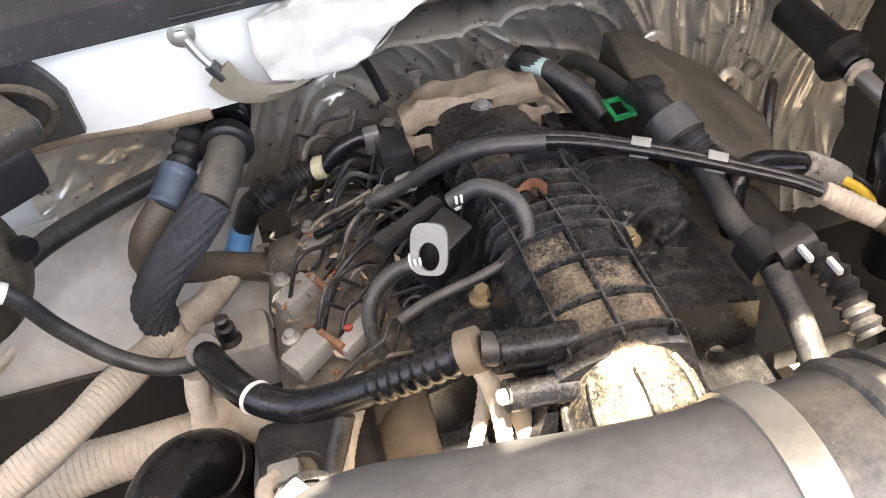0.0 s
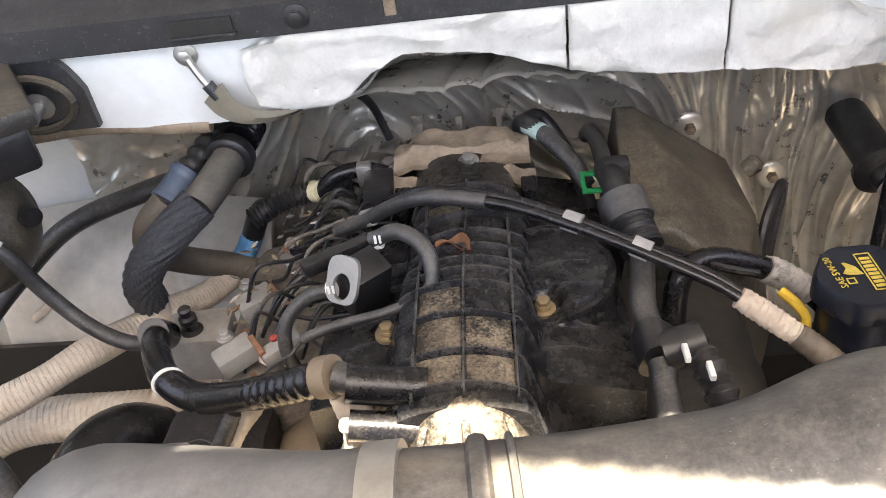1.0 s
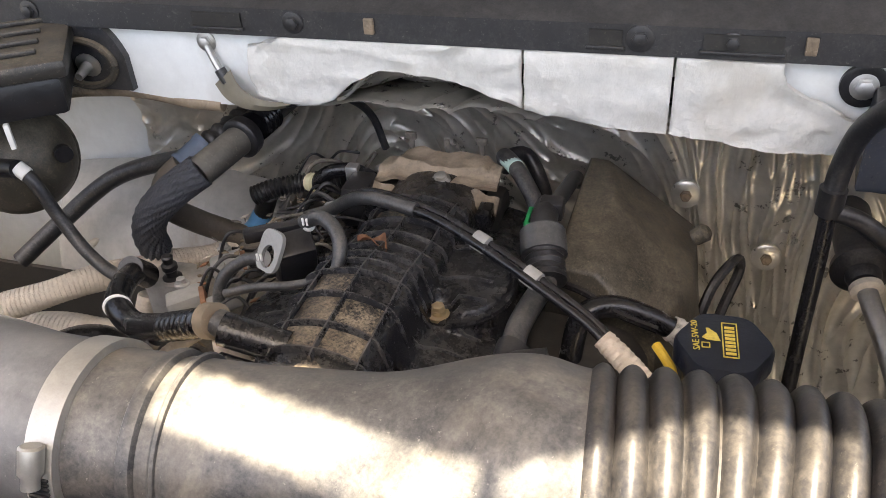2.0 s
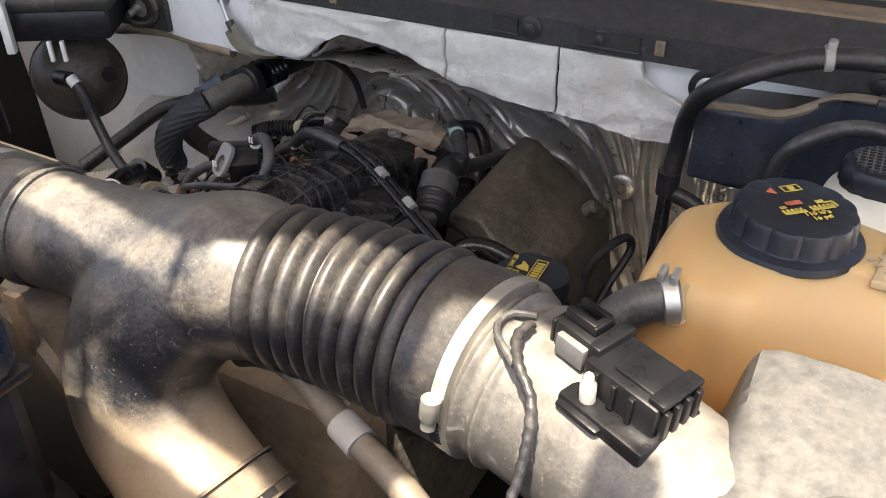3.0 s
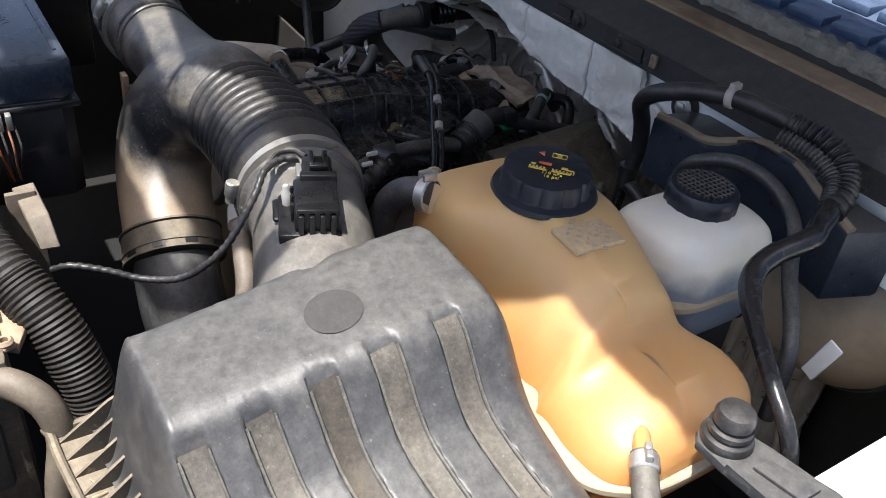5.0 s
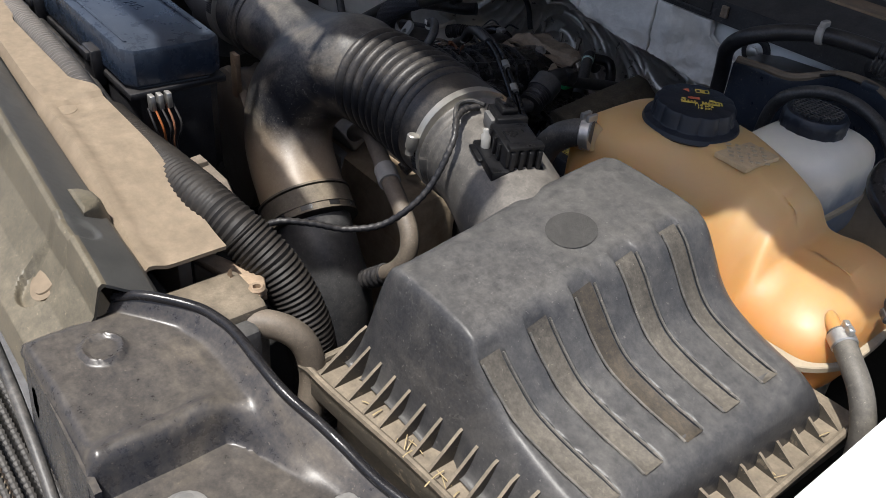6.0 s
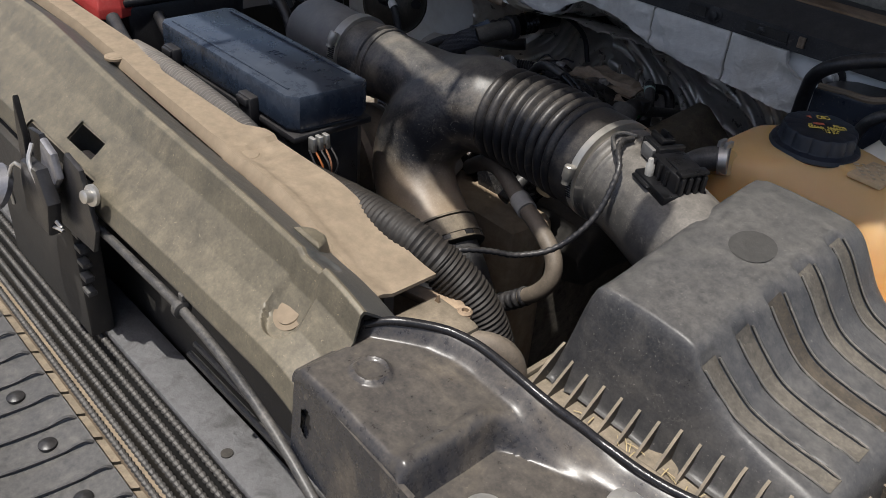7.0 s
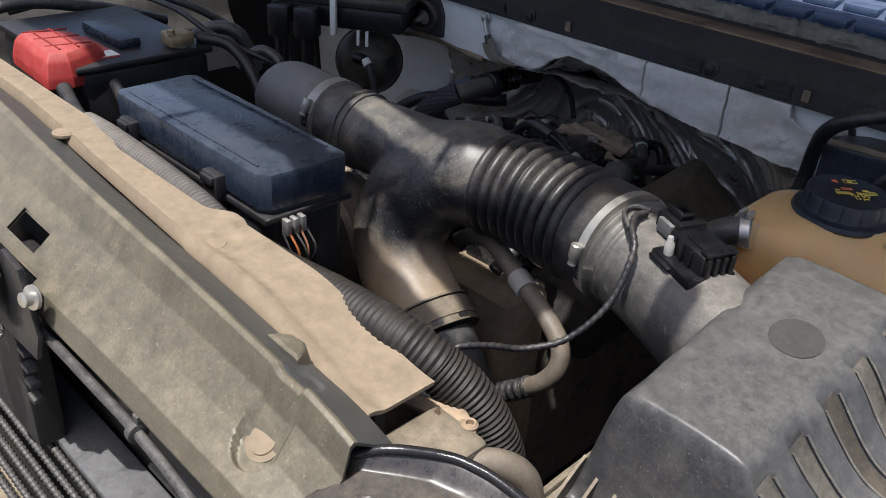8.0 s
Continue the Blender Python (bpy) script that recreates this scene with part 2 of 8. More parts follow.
M["clamp"] = mat("dusty_clamp_steel", (0.40, 0.385, 0.35), 0.34, metal=0.75, vary=0.25, dust=((0.36, 0.30, 0.22), 0.3, 0.8))
M["print_red"] = mat("red_orange_print", (0.5, 0.13, 0.07), 0.6, vary=0.2, bump=0.0)
M["crust"] = mat("caked_dust", (0.012, 0.012, 0.013), 0.32, dust=((0.45, 0.37, 0.27), 0.7, 3.2), bump=0.3)
M["plate_pale"] = mat("pale_grey_bracket", (0.25, 0.25, 0.24), 0.4, vary=0.2, stain=((0.12, 0.11, 0.1), 0.5, 40.0))
M["boot"] = mat("boot_rubber", (0.08, 0.08, 0.082), 0.45, dust=((0.34, 0.32, 0.29), 0.5, 0.4))
M["frayed"] = mat("frayed_tape", (0.5, 0.47, 0.42), 0.6, vary=0.3, grain=120.0, bump=0.5, stain=((0.02, 0.02, 0.02), 1.0, 60.0))
M["flow_black"] = mat("sensor_black_plastic", (0.007, 0.007, 0.008), 0.32, vary=0.4, bump=0.1)
M["dirty_white"] = mat("dirty_white_paint", (0.46, 0.44, 0.40), 0.45, vary=0.2, bump=0.05, stain=((0.26, 0.19, 0.12), 0.85, 5.0))
# black plastic with the blue reflected sheen put into its base colour
M["cowl_blue"] = mat("blue_sheen_cowl_plastic", (0.045, 0.07, 0.13), 0.32, vary=0.3, dust=((0.25, 0.26, 0.28), 0.25, 0.5))
M["foam"] = mat("grey_foam", (0.2, 0.19, 0.165), 0.9, vary=0.5, grain=90.0, bump=0.8)
M["seam_tan"] = mat("tan_gutter_strip", (0.27, 0.19, 0.12), 0.7, vary=0.35, stain=((0.12, 0.07, 0.035), 0.8, 9.0))
M["tan_cast"] = mat("tan_stained_casting", (0.34, 0.27, 0.19), 0.5, vary=0.35, bump=0.3, stain=((0.15, 0.09, 0.05), 0.7, 7.0))
M["box_blue"] = mat("blue_black_moulding", (0.022, 0.029, 0.043), 0.33, dust=((0.30, 0.25, 0.18), 0.4, 0.5), bump=0.1)
M["loom_black"] = mat("dusty_loom_black", (0.011, 0.010, 0.0095), 0.6, dust=((0.20, 0.155, 0.11), 0.16, 0.9))
# less dust on the rear slope, and its shade painted in as well
M["cover_rear"] = mat("bare_shaded_cover_plastic", (0.045, 0.046, 0.046), 0.4, dust=((0.26, 0.24, 0.2), 0.22, 0.5), bump=0.1)
M["latch_grey"] = mat("worn_latch_steel", (0.22, 0.22, 0.24), 0.35, metal=0.6, vary=0.4, dust=(PALE, 0.2, 0.6))
M["plate_tank"] = mat("embossed_plate", (0.44, 0.33, 0.2), 0.45, vary=0.2, grain=200.0, bump=0.3)
M["straw"] = mat("dry_straw", (0.42, 0.33, 0.18), 0.8, vary=0.4, bump=0.0)
M["wire_orange"] = mat("orange_wire", (0.28, 0.09, 0.025), 0.5, bump=0.0)
M["neck"] = mat("dusty_hose_neck", (0.06, 0.056, 0.05), 0.5, dust=((0.4, 0.36, 0.29), 0.5, 0.5))
M["radiator_tan"] = mat("tan_bracket_dust", (0.2, 0.14, 0.09), 0.6, vary=0.4, dust=((0.5, 0.38, 0.26), 0.9, 0.5), stain=((0.05, 0.04, 0.03), 0.7, 30.0))
M["lid_brown"] = mat("brown_dusted_lid", (0.03, 0.028, 0.026), 0.42, dust=((0.34, 0.28, 0.2), 0.65, 0.7), bump=0.15)
M["channel"] = mat("dusty_channel", (0.040, 0.036, 0.031), 0.5, vary=0.25, grain=160.0, dust=((0.38, 0.335, 0.265), 0.5, 0.6), bump=0.15)
M["channel_dark"] = mat("dirty_channel", (0.030, 0.027, 0.023), 0.55, vary=0.3, grain=160.0, dust=((0.26, 0.20, 0.13), 0.35, 1.0), bump=0.2)
M["lip"] = mat("pale_moulded_lip", (0.07, 0.066, 0.06), 0.4, dust=((0.40, 0.36, 0.30), 0.6, 0.9), bump=0.1)
M["under"] = mat("near_black_matt", (0.011, 0.010, 0.009), 0.8, vary=0.5)
M["ground"] = mat("dusty_ground", (0.3, 0.26, 0.2), 0.9, vary=0.3, bump=0.3)
# black plastic; its base is tinted blue for the sky's sheen
M["fuse"] = mat("blue_sheen_black_plastic", (0.018, 0.026, 0.042), 0.27, dust=((0.36, 0.38, 0.42), 0.15, 0.6), bump=0.05)
M["glass"] = mat("windscreen", (0.03, 0.05, 0.09), 0.05, vary=0.05, bump=0.0, coat=0.5)


# ---------------- mesh helpers ----------------
def thing(name, loc, label, category, group="", kind=""):
    ob = new(name)
    ob.location = loc
    ob.empty_display_size = 0.02
    return tagged(ob, label, category, group, kind)


def origin(ob):
    o = Vector((0, 0, 0))
    while ob:
        o += ob.location
        ob = ob.parent
    return o


def finish(bm, name, smooth=True, sharp=38):
    bmesh.ops.recalc_face_normals(bm, faces=bm.faces)
    me = bpy.data.meshes.new(name)
    if smooth:
        for f in bm.faces:
            f.smooth = True
        for e in bm.edges:
            if len(e.link_faces) == 2 and e.calc_face_angle(0) > radians(sharp):
                e.smooth = False
    bm.to_mesh(me)
    bm.free()
    return me


def part(name, bm, material, parent, label="", smooth=True, sharp=38):
    o = origin(parent)
    bmesh.ops.translate(bm, verts=bm.verts, vec=-o)
    me = finish(bm, name, smooth, sharp)
    me.materials.append(M[material])
    ob = new(name, me)
    ob.parent = parent
    if label:
        ob["label"] = label
    return ob


def single(name, bm, material, label, category, group="", kind="", smooth=True, sharp=38):
    """A thing of one mesh, with its origin at the middle of its foot."""
    lo = Vector([min(v.co[k] for v in bm.verts) for k in range(3)])
    hi = Vector([max(v.co[k] for v in bm.verts) for k in range(3)])
    o = Vector(((lo.x + hi.x) / 2, (lo.y + hi.y) / 2, lo.z))
    bmesh.ops.translate(bm, verts=bm.verts, vec=-o)
    me = finish(bm, name, smooth, sharp)
    me.materials.append(M[material])
    ob = new(name, me)
    ob.location = o
    return tagged(ob, label, category, group, kind)


def spline(pts, n=10):
    """Catmull-Rom through the points."""
    P = [Vector(p) for p in pts]
    if len(P) == 2:
        return [P[0].lerp(P[1], k / n) for k in range(n + 1)]
    out = []
    for i in range(len(P) - 1):
        a = P[i - 1] if i else P[0] * 2 - P[1]
        b, c = P[i], P[i + 1]
        d = P[i + 2] if i + 2 < len(P) else c * 2 - b
        for k in range(n):
            t = k / n
            out.append(0.5 * (2 * b + (c - a) * t + (2 * a - 5 * b + 4 * c - d) * t * t + (3 * b - a - 3 * c + d) * t ** 3))
    out.append(P[-1])
    return out


def resample(C, step):
    L = [0.0]
    for a, b in zip(C, C[1:]):
        L.append(L[-1] + (b - a).length)
    n = max(2, int(L[-1] / step) + 1)
    out, j = [], 0
    for k in range(n + 1):
        s = L[-1] * k / n
        while j < len(L) - 2 and L[j + 1] < s:
            j += 1
        u = (s - L[j]) / max(1e-9, L[j + 1] - L[j])
        out.append((C[j].lerp(C[j + 1], u), s, s / L[-1]))
    return out, L[-1]


def sweep(bm, pts, rad, seg=14, step=0.006, cap=True, hollow=0.0, squash=None):
    """A tube along a smooth line. rad: a number, or a function of (metres along, share along, turn angle)."""
    C, total = resample(spline(pts), step)
    t0 = (C[1][0] - C[0][0]).normalized()
    nrm = t0.orthogonal().normalized()
    rings = []
    for i, (p, s, u) in enumerate(C):
        t = (C[min(i + 1, len(C) - 1)][0] - C[max(i - 1, 0)][0]).normalized()
        nrm = (nrm - t * nrm.dot(t)).normalized()
        bn = t.cross(nrm)
        ring = []
        for k in range(seg):
            a = 2 * math.pi * k / seg
            r = rad(s, u, a) if callable(rad) else rad
            ring.append(bm.verts.new(p + nrm * (r * math.cos(a)) + bn * (r * math.sin(a))))
        rings.append(ring)
    for a, b in zip(rings, rings[1:]):
        for k in range(seg):
            bm.faces.new((a[k], a[(k + 1) % seg], b[(k + 1) % seg], b[k]))
    if cap:
        bm.faces.new(rings[0][::-1])
        bm.faces.new(rings[-1])
    return bm


def hose(pts, rad, seg=14, step=0.006):
    return sweep(bmesh.new(), pts, rad, seg, step)


def corrugated(r, pitch, depth):
    return lambda s, u, a: r + depth * math.sin(2 * math.pi * s / pitch)


def wrapped(r, pitch=0.008, depth=0.0011):
    """Overlapping turns of tape."""
    return lambda s, u, a: r + depth * (((s + a * pitch / (2 * math.pi)) / pitch) % 1.0) + 0.0008 * math.sin(s * 70)


def box(bm, lo, hi, bevel=0.003, segs=2, turn=None):
    r = bmesh.ops.create_cube(bm, size=1.0)
    vs = r["verts"]
    lo, hi = Vector(lo), Vector(hi)
    for v in vs:
        v.co = Vector([lo[k] + (v.co[k] + 0.5) * (hi[k] - lo[k]) for k in range(3)])
    if bevel:
        es = list({e for v in vs for e in v.link_edges})
        r = bmesh.ops.bevel(bm, geom=es, offset=bevel, segments=segs, profile=0.5, affect='EDGES')
        vs = list({v for f in r["faces"] for v in f.verts} | {v for v in vs if v.is_valid})
    if turn is not None:
        c = (lo + hi) / 2
        bmesh.ops.transform(bm, verts=vs, matrix=Matrix.Translation(c) @ turn @ Matrix.Translation(-c))
    return bm


def boxes(*items, bevel=0.002):
    bm = bmesh.new()
    for lo, hi in items:
        box(bm, lo, hi, bevel)
    return bm


def lathe(bm, prof, at, axis=(0, 0, 1), seg=28, wave=None):
    """prof: (radius, height) pairs turned about the axis through at. wave: radius factor by (index, angle)."""
    q = Vector(axis).to_track_quat('Z', 'Y').to_matrix()
    at = Vector(at)
    rings = []
    for i, (r, h) in enumerate(prof):
        ring = []
        for k in range(seg):
            a = 2 * math.pi * k / seg
            rr = r * (wave(i, a) if wave else 1.0)
            ring.append(bm.verts.new(at + q @ Vector((rr * math.cos(a), rr * math.sin(a), h))))
        rings.append(ring)
    for a, b in zip(rings, rings[1:]):
        for k in range(seg):
            bm.faces.new((a[k], a[(k + 1) % seg], b[(k + 1) % seg], b[k]))
    if prof[0][0] > 1e-6:
        bm.faces.new(rings[0][::-1])
    if prof[-1][0] > 1e-6:
        bm.faces.new(rings[-1])
    return bm


def loft(bm, rings, closed=True, caps=True):
    V = [[bm.verts.new(p) for p in r] for r in rings]
    n = len(V[0])
    for a, b in zip(V, V[1:]):
        for k in range(n if closed else n - 1):
            bm.faces.new((a[k], a[(k + 1) % n], b[(k + 1) % n], b[k]))
    if caps and closed:
        bm.faces.new(V[0][::-1])
        bm.faces.new(V[-1])
    return bm


def sheet(bm, f, nu, nv, thick, way):
    """A slab over f(u, v), u and v from 0 to 1, thickened along way."""
    way = Vector(way)
    top = [[bm.verts.new(f(i / nu, j / nv)) for j in range(nv + 1)] for i in range(nu + 1)]
    bot = [[bm.verts.new(v.co + way * thick) for v in row] for row in top]
    for i in range(nu):
        for j in range(nv):
            bm.faces.new((top[i][j], top[i + 1][j], top[i + 1][j + 1], top[i][j + 1]))
            bm.faces.new((bot[i][j], bot[i][j + 1], bot[i + 1][j + 1], bot[i + 1][j]))
    for i in range(nu):
        for j in (0, nv):
            bm.faces.new((top[i][j], top[i + 1][j], bot[i + 1][j], bot[i][j]))
    for j in range(nv):
        for i in (0, nu):
            bm.faces.new((top[i][j], top[i][j + 1], bot[i][j + 1], bot[i][j]))
    return bm


def slab(bm, outline, z0, z1, bevel=0.0, plane="z"):
    """An extruded outline: points in x, y with heights z0 to z1 (plane z), or in x, z with y0 to y1 (plane y), or y, z (plane x)."""
    def put(p, h):
        return {"z": (p[0], p[1], h), "y": (p[0], h, p[1]), "x": (h, p[0], p[1])}[plane]
    a = [bm.verts.new(put(p, z0)) for p in outline]
    b = [bm.verts.new(put(p, z1)) for p in outline]
    n = len(a)
    fs = [bm.faces.new(a[::-1]), bm.faces.new(b)] + [bm.faces.new((a[k], a[(k + 1) % n], b[(k + 1) % n], b[k])) for k in range(n)]
    if bevel:
        es = list({e for f in fs[:2] for e in f.edges})
        bmesh.ops.bevel(bm, geom=es, offset=bevel, segments=2, profile=0.5, affect='EDGES')
    return bm


def hexbolt(bm, at, r=0.006, h=0.005, axis=(0, 0, 1), washer=0.0):
    """A hexagon head on a washer."""
    if washer:
        lathe(bm, [(washer, 0), (washer, 0.0015), (washer * 0.9, 0.002)], at, axis, 20)
    at = Vector(at) + Vector(axis).normalized() * (0.002 if washer else 0)
    lathe(bm, [(r * 1.15, 0), (r * 1.15, h * 0.25), (r, h * 0.3), (r, h * 0.9), (r * 0.85, h)], at, axis, 6)
    return bm


def smooth_step(x):
    x = max(0.0, min(1.0, x))
    return x * x * (3 - 2 * x)


def lettering(text, size, at, turn, thick=0.0003):
    """Built-in font as a mesh: centred at a place, turned about z in degrees."""
    cu = bpy.data.curves.new("lettering", 'FONT')
    cu.body, cu.size, cu.extrude, cu.align_x, cu.align_y = text, size, thick, 'CENTER', 'CENTER'
    cu.resolution_u = 2
    tmp = bpy.data.objects.new("lettering", cu)
    me = bpy.data.meshes.new_from_object(tmp)
    bm_ = bmesh.new()
    bm_.from_mesh(me)
    bmesh.ops.transform(bm_, verts=bm_.verts, matrix=Matrix.Translation(at) @ Matrix.Rotation(radians(turn), 4, 'Z'))
    bpy.data.objects.remove(tmp)
    bpy.data.curves.remove(cu)
    bpy.data.meshes.remove(me)
    return bm_


def flat(at, turn, *rects, thick=0.0005):
    """Thin printed rectangles (x0, y0, x1, y1) laid at a place, turned about z."""
    bm_ = bmesh.new()
    for a, b, c, d in rects:
        box(bm_, (a, b, 0), (c, d, thick), 0)
    bmesh.ops.transform(bm_, verts=bm_.verts, matrix=Matrix.Translation(at) @ Matrix.Rotation(radians(turn), 4, 'Z'))
    return bm_


# ---------------- the setting ----------------
bm = bmesh.new()
box(bm, (-40, -40, -0.05), (40, 40, 0.0), 0)
single("ground", bm, "ground", "dry dusty ground under the vehicle", "ground", kind="structure")

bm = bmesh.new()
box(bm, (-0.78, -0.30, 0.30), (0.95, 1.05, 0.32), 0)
single("undertray", bm, "under", "near-black tray under the engine bay", "floor", kind="structure")

# upper firewall: the white painted front of the cowl box
bm = bmesh.new()


def white_edge(x):
    return 0.948 + 0.006 * math.sin(x * 16) + 0.055 * smooth_step((x + 0.005) / 0.03) * (1 - smooth_step((x - 0.375) / 0.025)) - 0.012 * smooth_step((-0.24 - x) / 0.08) * (1 - smooth_step((-0.32 - x) / 0.06))


sheet(bm, lambda u, v: Vector((-0.80 + 1.72 * u, 0.80 + 0.003 * math.sin(u * 31), white_edge(-0.80 + 1.72 * u) + v * (1.03 - white_edge(-0.80 + 1.72 * u)))), 90, 4, 0.012, (0, 1, 0))
wall = single("wall_firewall", bm, "white_paint", "white painted upper firewall panel, dusty at its lower lip", "firewall", kind="structure")

# lower lip of the white panel
bm = bmesh.new()
sweep(bm, [(-0.80, 0.806, 0.946)] + [(x / 100, 0.804, white_edge(x / 100) - 0.003) for x in range(-76, -8, 4)], lambda s, u, a: 0.0075 + 0.001 * math.sin(s * 60), 10, 0.008)
single("trim_lip", bm, "rust_metal", "dusty rolled lip under the white firewall panel", "trim", kind="structure")


def fire_y(x, v):
    """Depth and height of the lower firewall, v from its top (0) to its foot (1)."""
    back = 0.945 + 0.055 * smooth_step((x + 0.22) / 0.16)
    pts = [(0.0, 0.812, 0.953), (0.10, 0.845, 0.947), (0.22, 0.90, 0.932), (0.36, back - 0.02, 0.895), (0.5, back, 0.845), (0.75, back + 0.012, 0.70), (1.0, back + 0.02, 0.42)]
    for (a, ya, za), (b, yb, zb) in zip(pts, pts[1:]):
        if v <= b:
            t = (v - a) / (b - a)
            return ya + (yb - ya) * t, za + (zb - za) * t
    return pts[-1][1:]


def ridge(a, b, seed, power):
    """Narrow ridges between broad hollows, long in a and short in b."""
    return (1 - abs(noise.noise(Vector((a, b, seed))))) ** power


def crinkle(x, z):
    """Height of the foil's folds: their run turns from slanted on one side to a fan beside the steering shaft."""
    p = Vector((x, z, 0))
    h = 0.012 * noise.noise(p * 4.5 + Vector((0, 0, 2))) + 0.005 * noise.noise(p * 14 + Vector((0, 0, 5)))
    th = 0.75 - 1.5 * smooth_step((x + 0.12) / 0.2) + 0.35 * noise.noise(p * 2.5) - 0.5 * smooth_step((x - 0.28) / 0.25)
    wx, wz = x + 0.018 * noise.noise(p * 9 + Vector((7, 0, 0))), z - 0.9 + 0.018 * noise.noise(p * 9 + Vector((0, 7, 0)))
    a, b = wx * math.cos(th) + wz * math.sin(th), wz * math.cos(th) - wx * math.sin(th)
    mask = smooth_step((noise.noise(p * 5 + Vector((0, 0, 9))) + 0.35) / 0.5)
    h += (0.3 + 0.7 * mask) * (0.0105 * ridge(a * 5, b * 24, 3.0, 6) + 0.0055 * ridge(a * 11, b * 48, 8.0, 5))
    h += (1 - mask) * 0.004 * ridge(x * 30, z * 30, 13.0, 4)
    return h


def foil_at(u, v):
    x = -0.335 + 0.965 * u
    y, z = fire_y(x, v)
    d = crinkle(x, z)
    return Vector((x, y - d, z - 0.4 * d * (v < 0.3)))


bm = bmesh.new()
sheet(bm, foil_at, 620, 260, 0.006, (0, 1, 0.2))
single("firewall_insulation", bm, "foil", "crinkled silver foil insulation, dirty, over the lower firewall", "insulation", kind="structure")

# bare white metal beside the foil
bm = bmesh.new()
sheet(bm, lambda u, v: Vector((-0.80 + 0.50 * u, fire_y(-0.4, v)[0] + 0.014, fire_y(-0.4, v)[1])), 10, 24, 0.01, (0, 1, 0.2))
single("wall_firewall_side", bm, "white_paint", "white painted lower firewall beside the foil", "firewall", kind="structure")
bm = bmesh.new()
sheet(bm, lambda u, v: Vector((-0.46 + 0.33 * u, 0.958 - 0.10 * v - 0.02 * u, 0.760 - 0.02 * v - 0.09 * v ** 3 + 0.02 * math.sin(u * 3) * (1 - v))), 20, 24, 0.01, (0, 0, -1))
single("wall_apron_left", bm, "dirty_white", "white inner wing panel, browned by dirt along its edge", "panel", kind="structure")
# added dark sheet: stands for deep shade and hides the white firewall behind
bm = bmesh.new()
sheet(bm, lambda u, v: Vector((-0.80 + 0.68 * u, 0.856 - 0.02 * u - 0.02 * v, 0.652 - 0.35 * v)), 6, 6, 0.006, (0, 1, 0))
single("shade_sheet_left", bm, "dark", "added dark sheet standing for the shade below the inner wing", "panel", kind="structure")
for nm, x in (("wall_wing_left", -0.80), ("wall_wing_right", 0.96)):
    bm = bmesh.new()
    box(bm, (x, -0.35, 0.30), (x + 0.02, 1.06, 0.93), 0)
    single(nm, bm, "dark" if x < 0 else "dirty_white", "grimy inner wall of the engine bay", "panel", kind="structure")
bm = bmesh.new()
box(bm, (-0.80, 1.06, 0.30), (0.96, 1.08, 1.10), 0)
single("wall_back", bm, "dark", "dark bulkhead behind the insulation", "bulkhead", kind="structure")

# upper insulation pad, proud of the panel
PAD = [(-0.072, 1.010), (-0.075, 0.985), (-0.068, 0.962), (-0.045, 0.953), (-0.012, 0.953), (0.010, 0.962), (0.03, 0.980), (0.057, 0.997), (0.09, 0.996), (0.128, 0.987), (0.19, 0.965), (0.25, 0.957),
       (0.306, 0.952), (0.36, 0.948), (0.402, 0.943), (0.44, 0.944), (0.49, 0.947), (0.49, 0.962), (0.452, 0.972), (0.447, 0.982), (0.43, 0.990), (0.408, 0.995), (0.400, 1.002), (0.399, 1.0205),
       (0.314, 1.0215), (0.128, 1.0215), (-0.035, 1.0215), (-0.052, 1.013)]
pad = thing("insulation_pad", (0.19, 0.79, 0.985), "pale grey quilted insulation pad with a creased foil face", "insulation")


def cut_x(poly, x0, x1):
    """The stretch of an outline between two abscissae."""
    for keep, lim in ((1, x0), (-1, x1)):
        out = []
        for p, q in zip(poly, poly[1:] + poly[:1]):
            a_, b_ = keep * (p[0] - lim), keep * (q[0] - lim)
            if a_ >= 0:
                out.append(p)
            if a_ * b_ < 0:
                t = a_ / (a_ - b_)
                out.append((lim, p[1] + (q[1] - p[1]) * t))
        poly = out
    return poly


for x0, x1, y in ((-0.2, 0.1885, 0.0), (0.1905, 0.3140, 0.0012), (0.3160, 0.6, 0.0)):
    bm = bmesh.new()
    slab(bm, cut_x(PAD, x0, x1), 0.7965, 0.788 - y, 0.003, "y")
    bmesh.ops.triangulate(bm, faces=[f for f in bm.faces if len(f.verts) > 4])
    for _ in range(2):
        bmesh.ops.subdivide_edges(bm, edges=[e for e in bm.edges if e.calc_length() > 0.012], cuts=2, use_grid_fill=True)
    for v in bm.verts:
        crease = (1 - abs(noise.noise(Vector((v.co.x * 12 + v.co.z * 30, v.co.z * 50 - v.co.x * 8, 3))))) ** 7
        v.co.y -= 0.003 * noise.noise(v.co * 30) + 0.0018 * noise.noise(v.co * 90) + 0.0050 * crease + 0.002 * (1 - abs(noise.noise(v.co * 38 + Vector((9, 0, 0))))) ** 6
    part("quilt", bm, "pad", pad, smooth=True, sharp=60)

# foil skirt folding back below the pad
bm = bmesh.new()


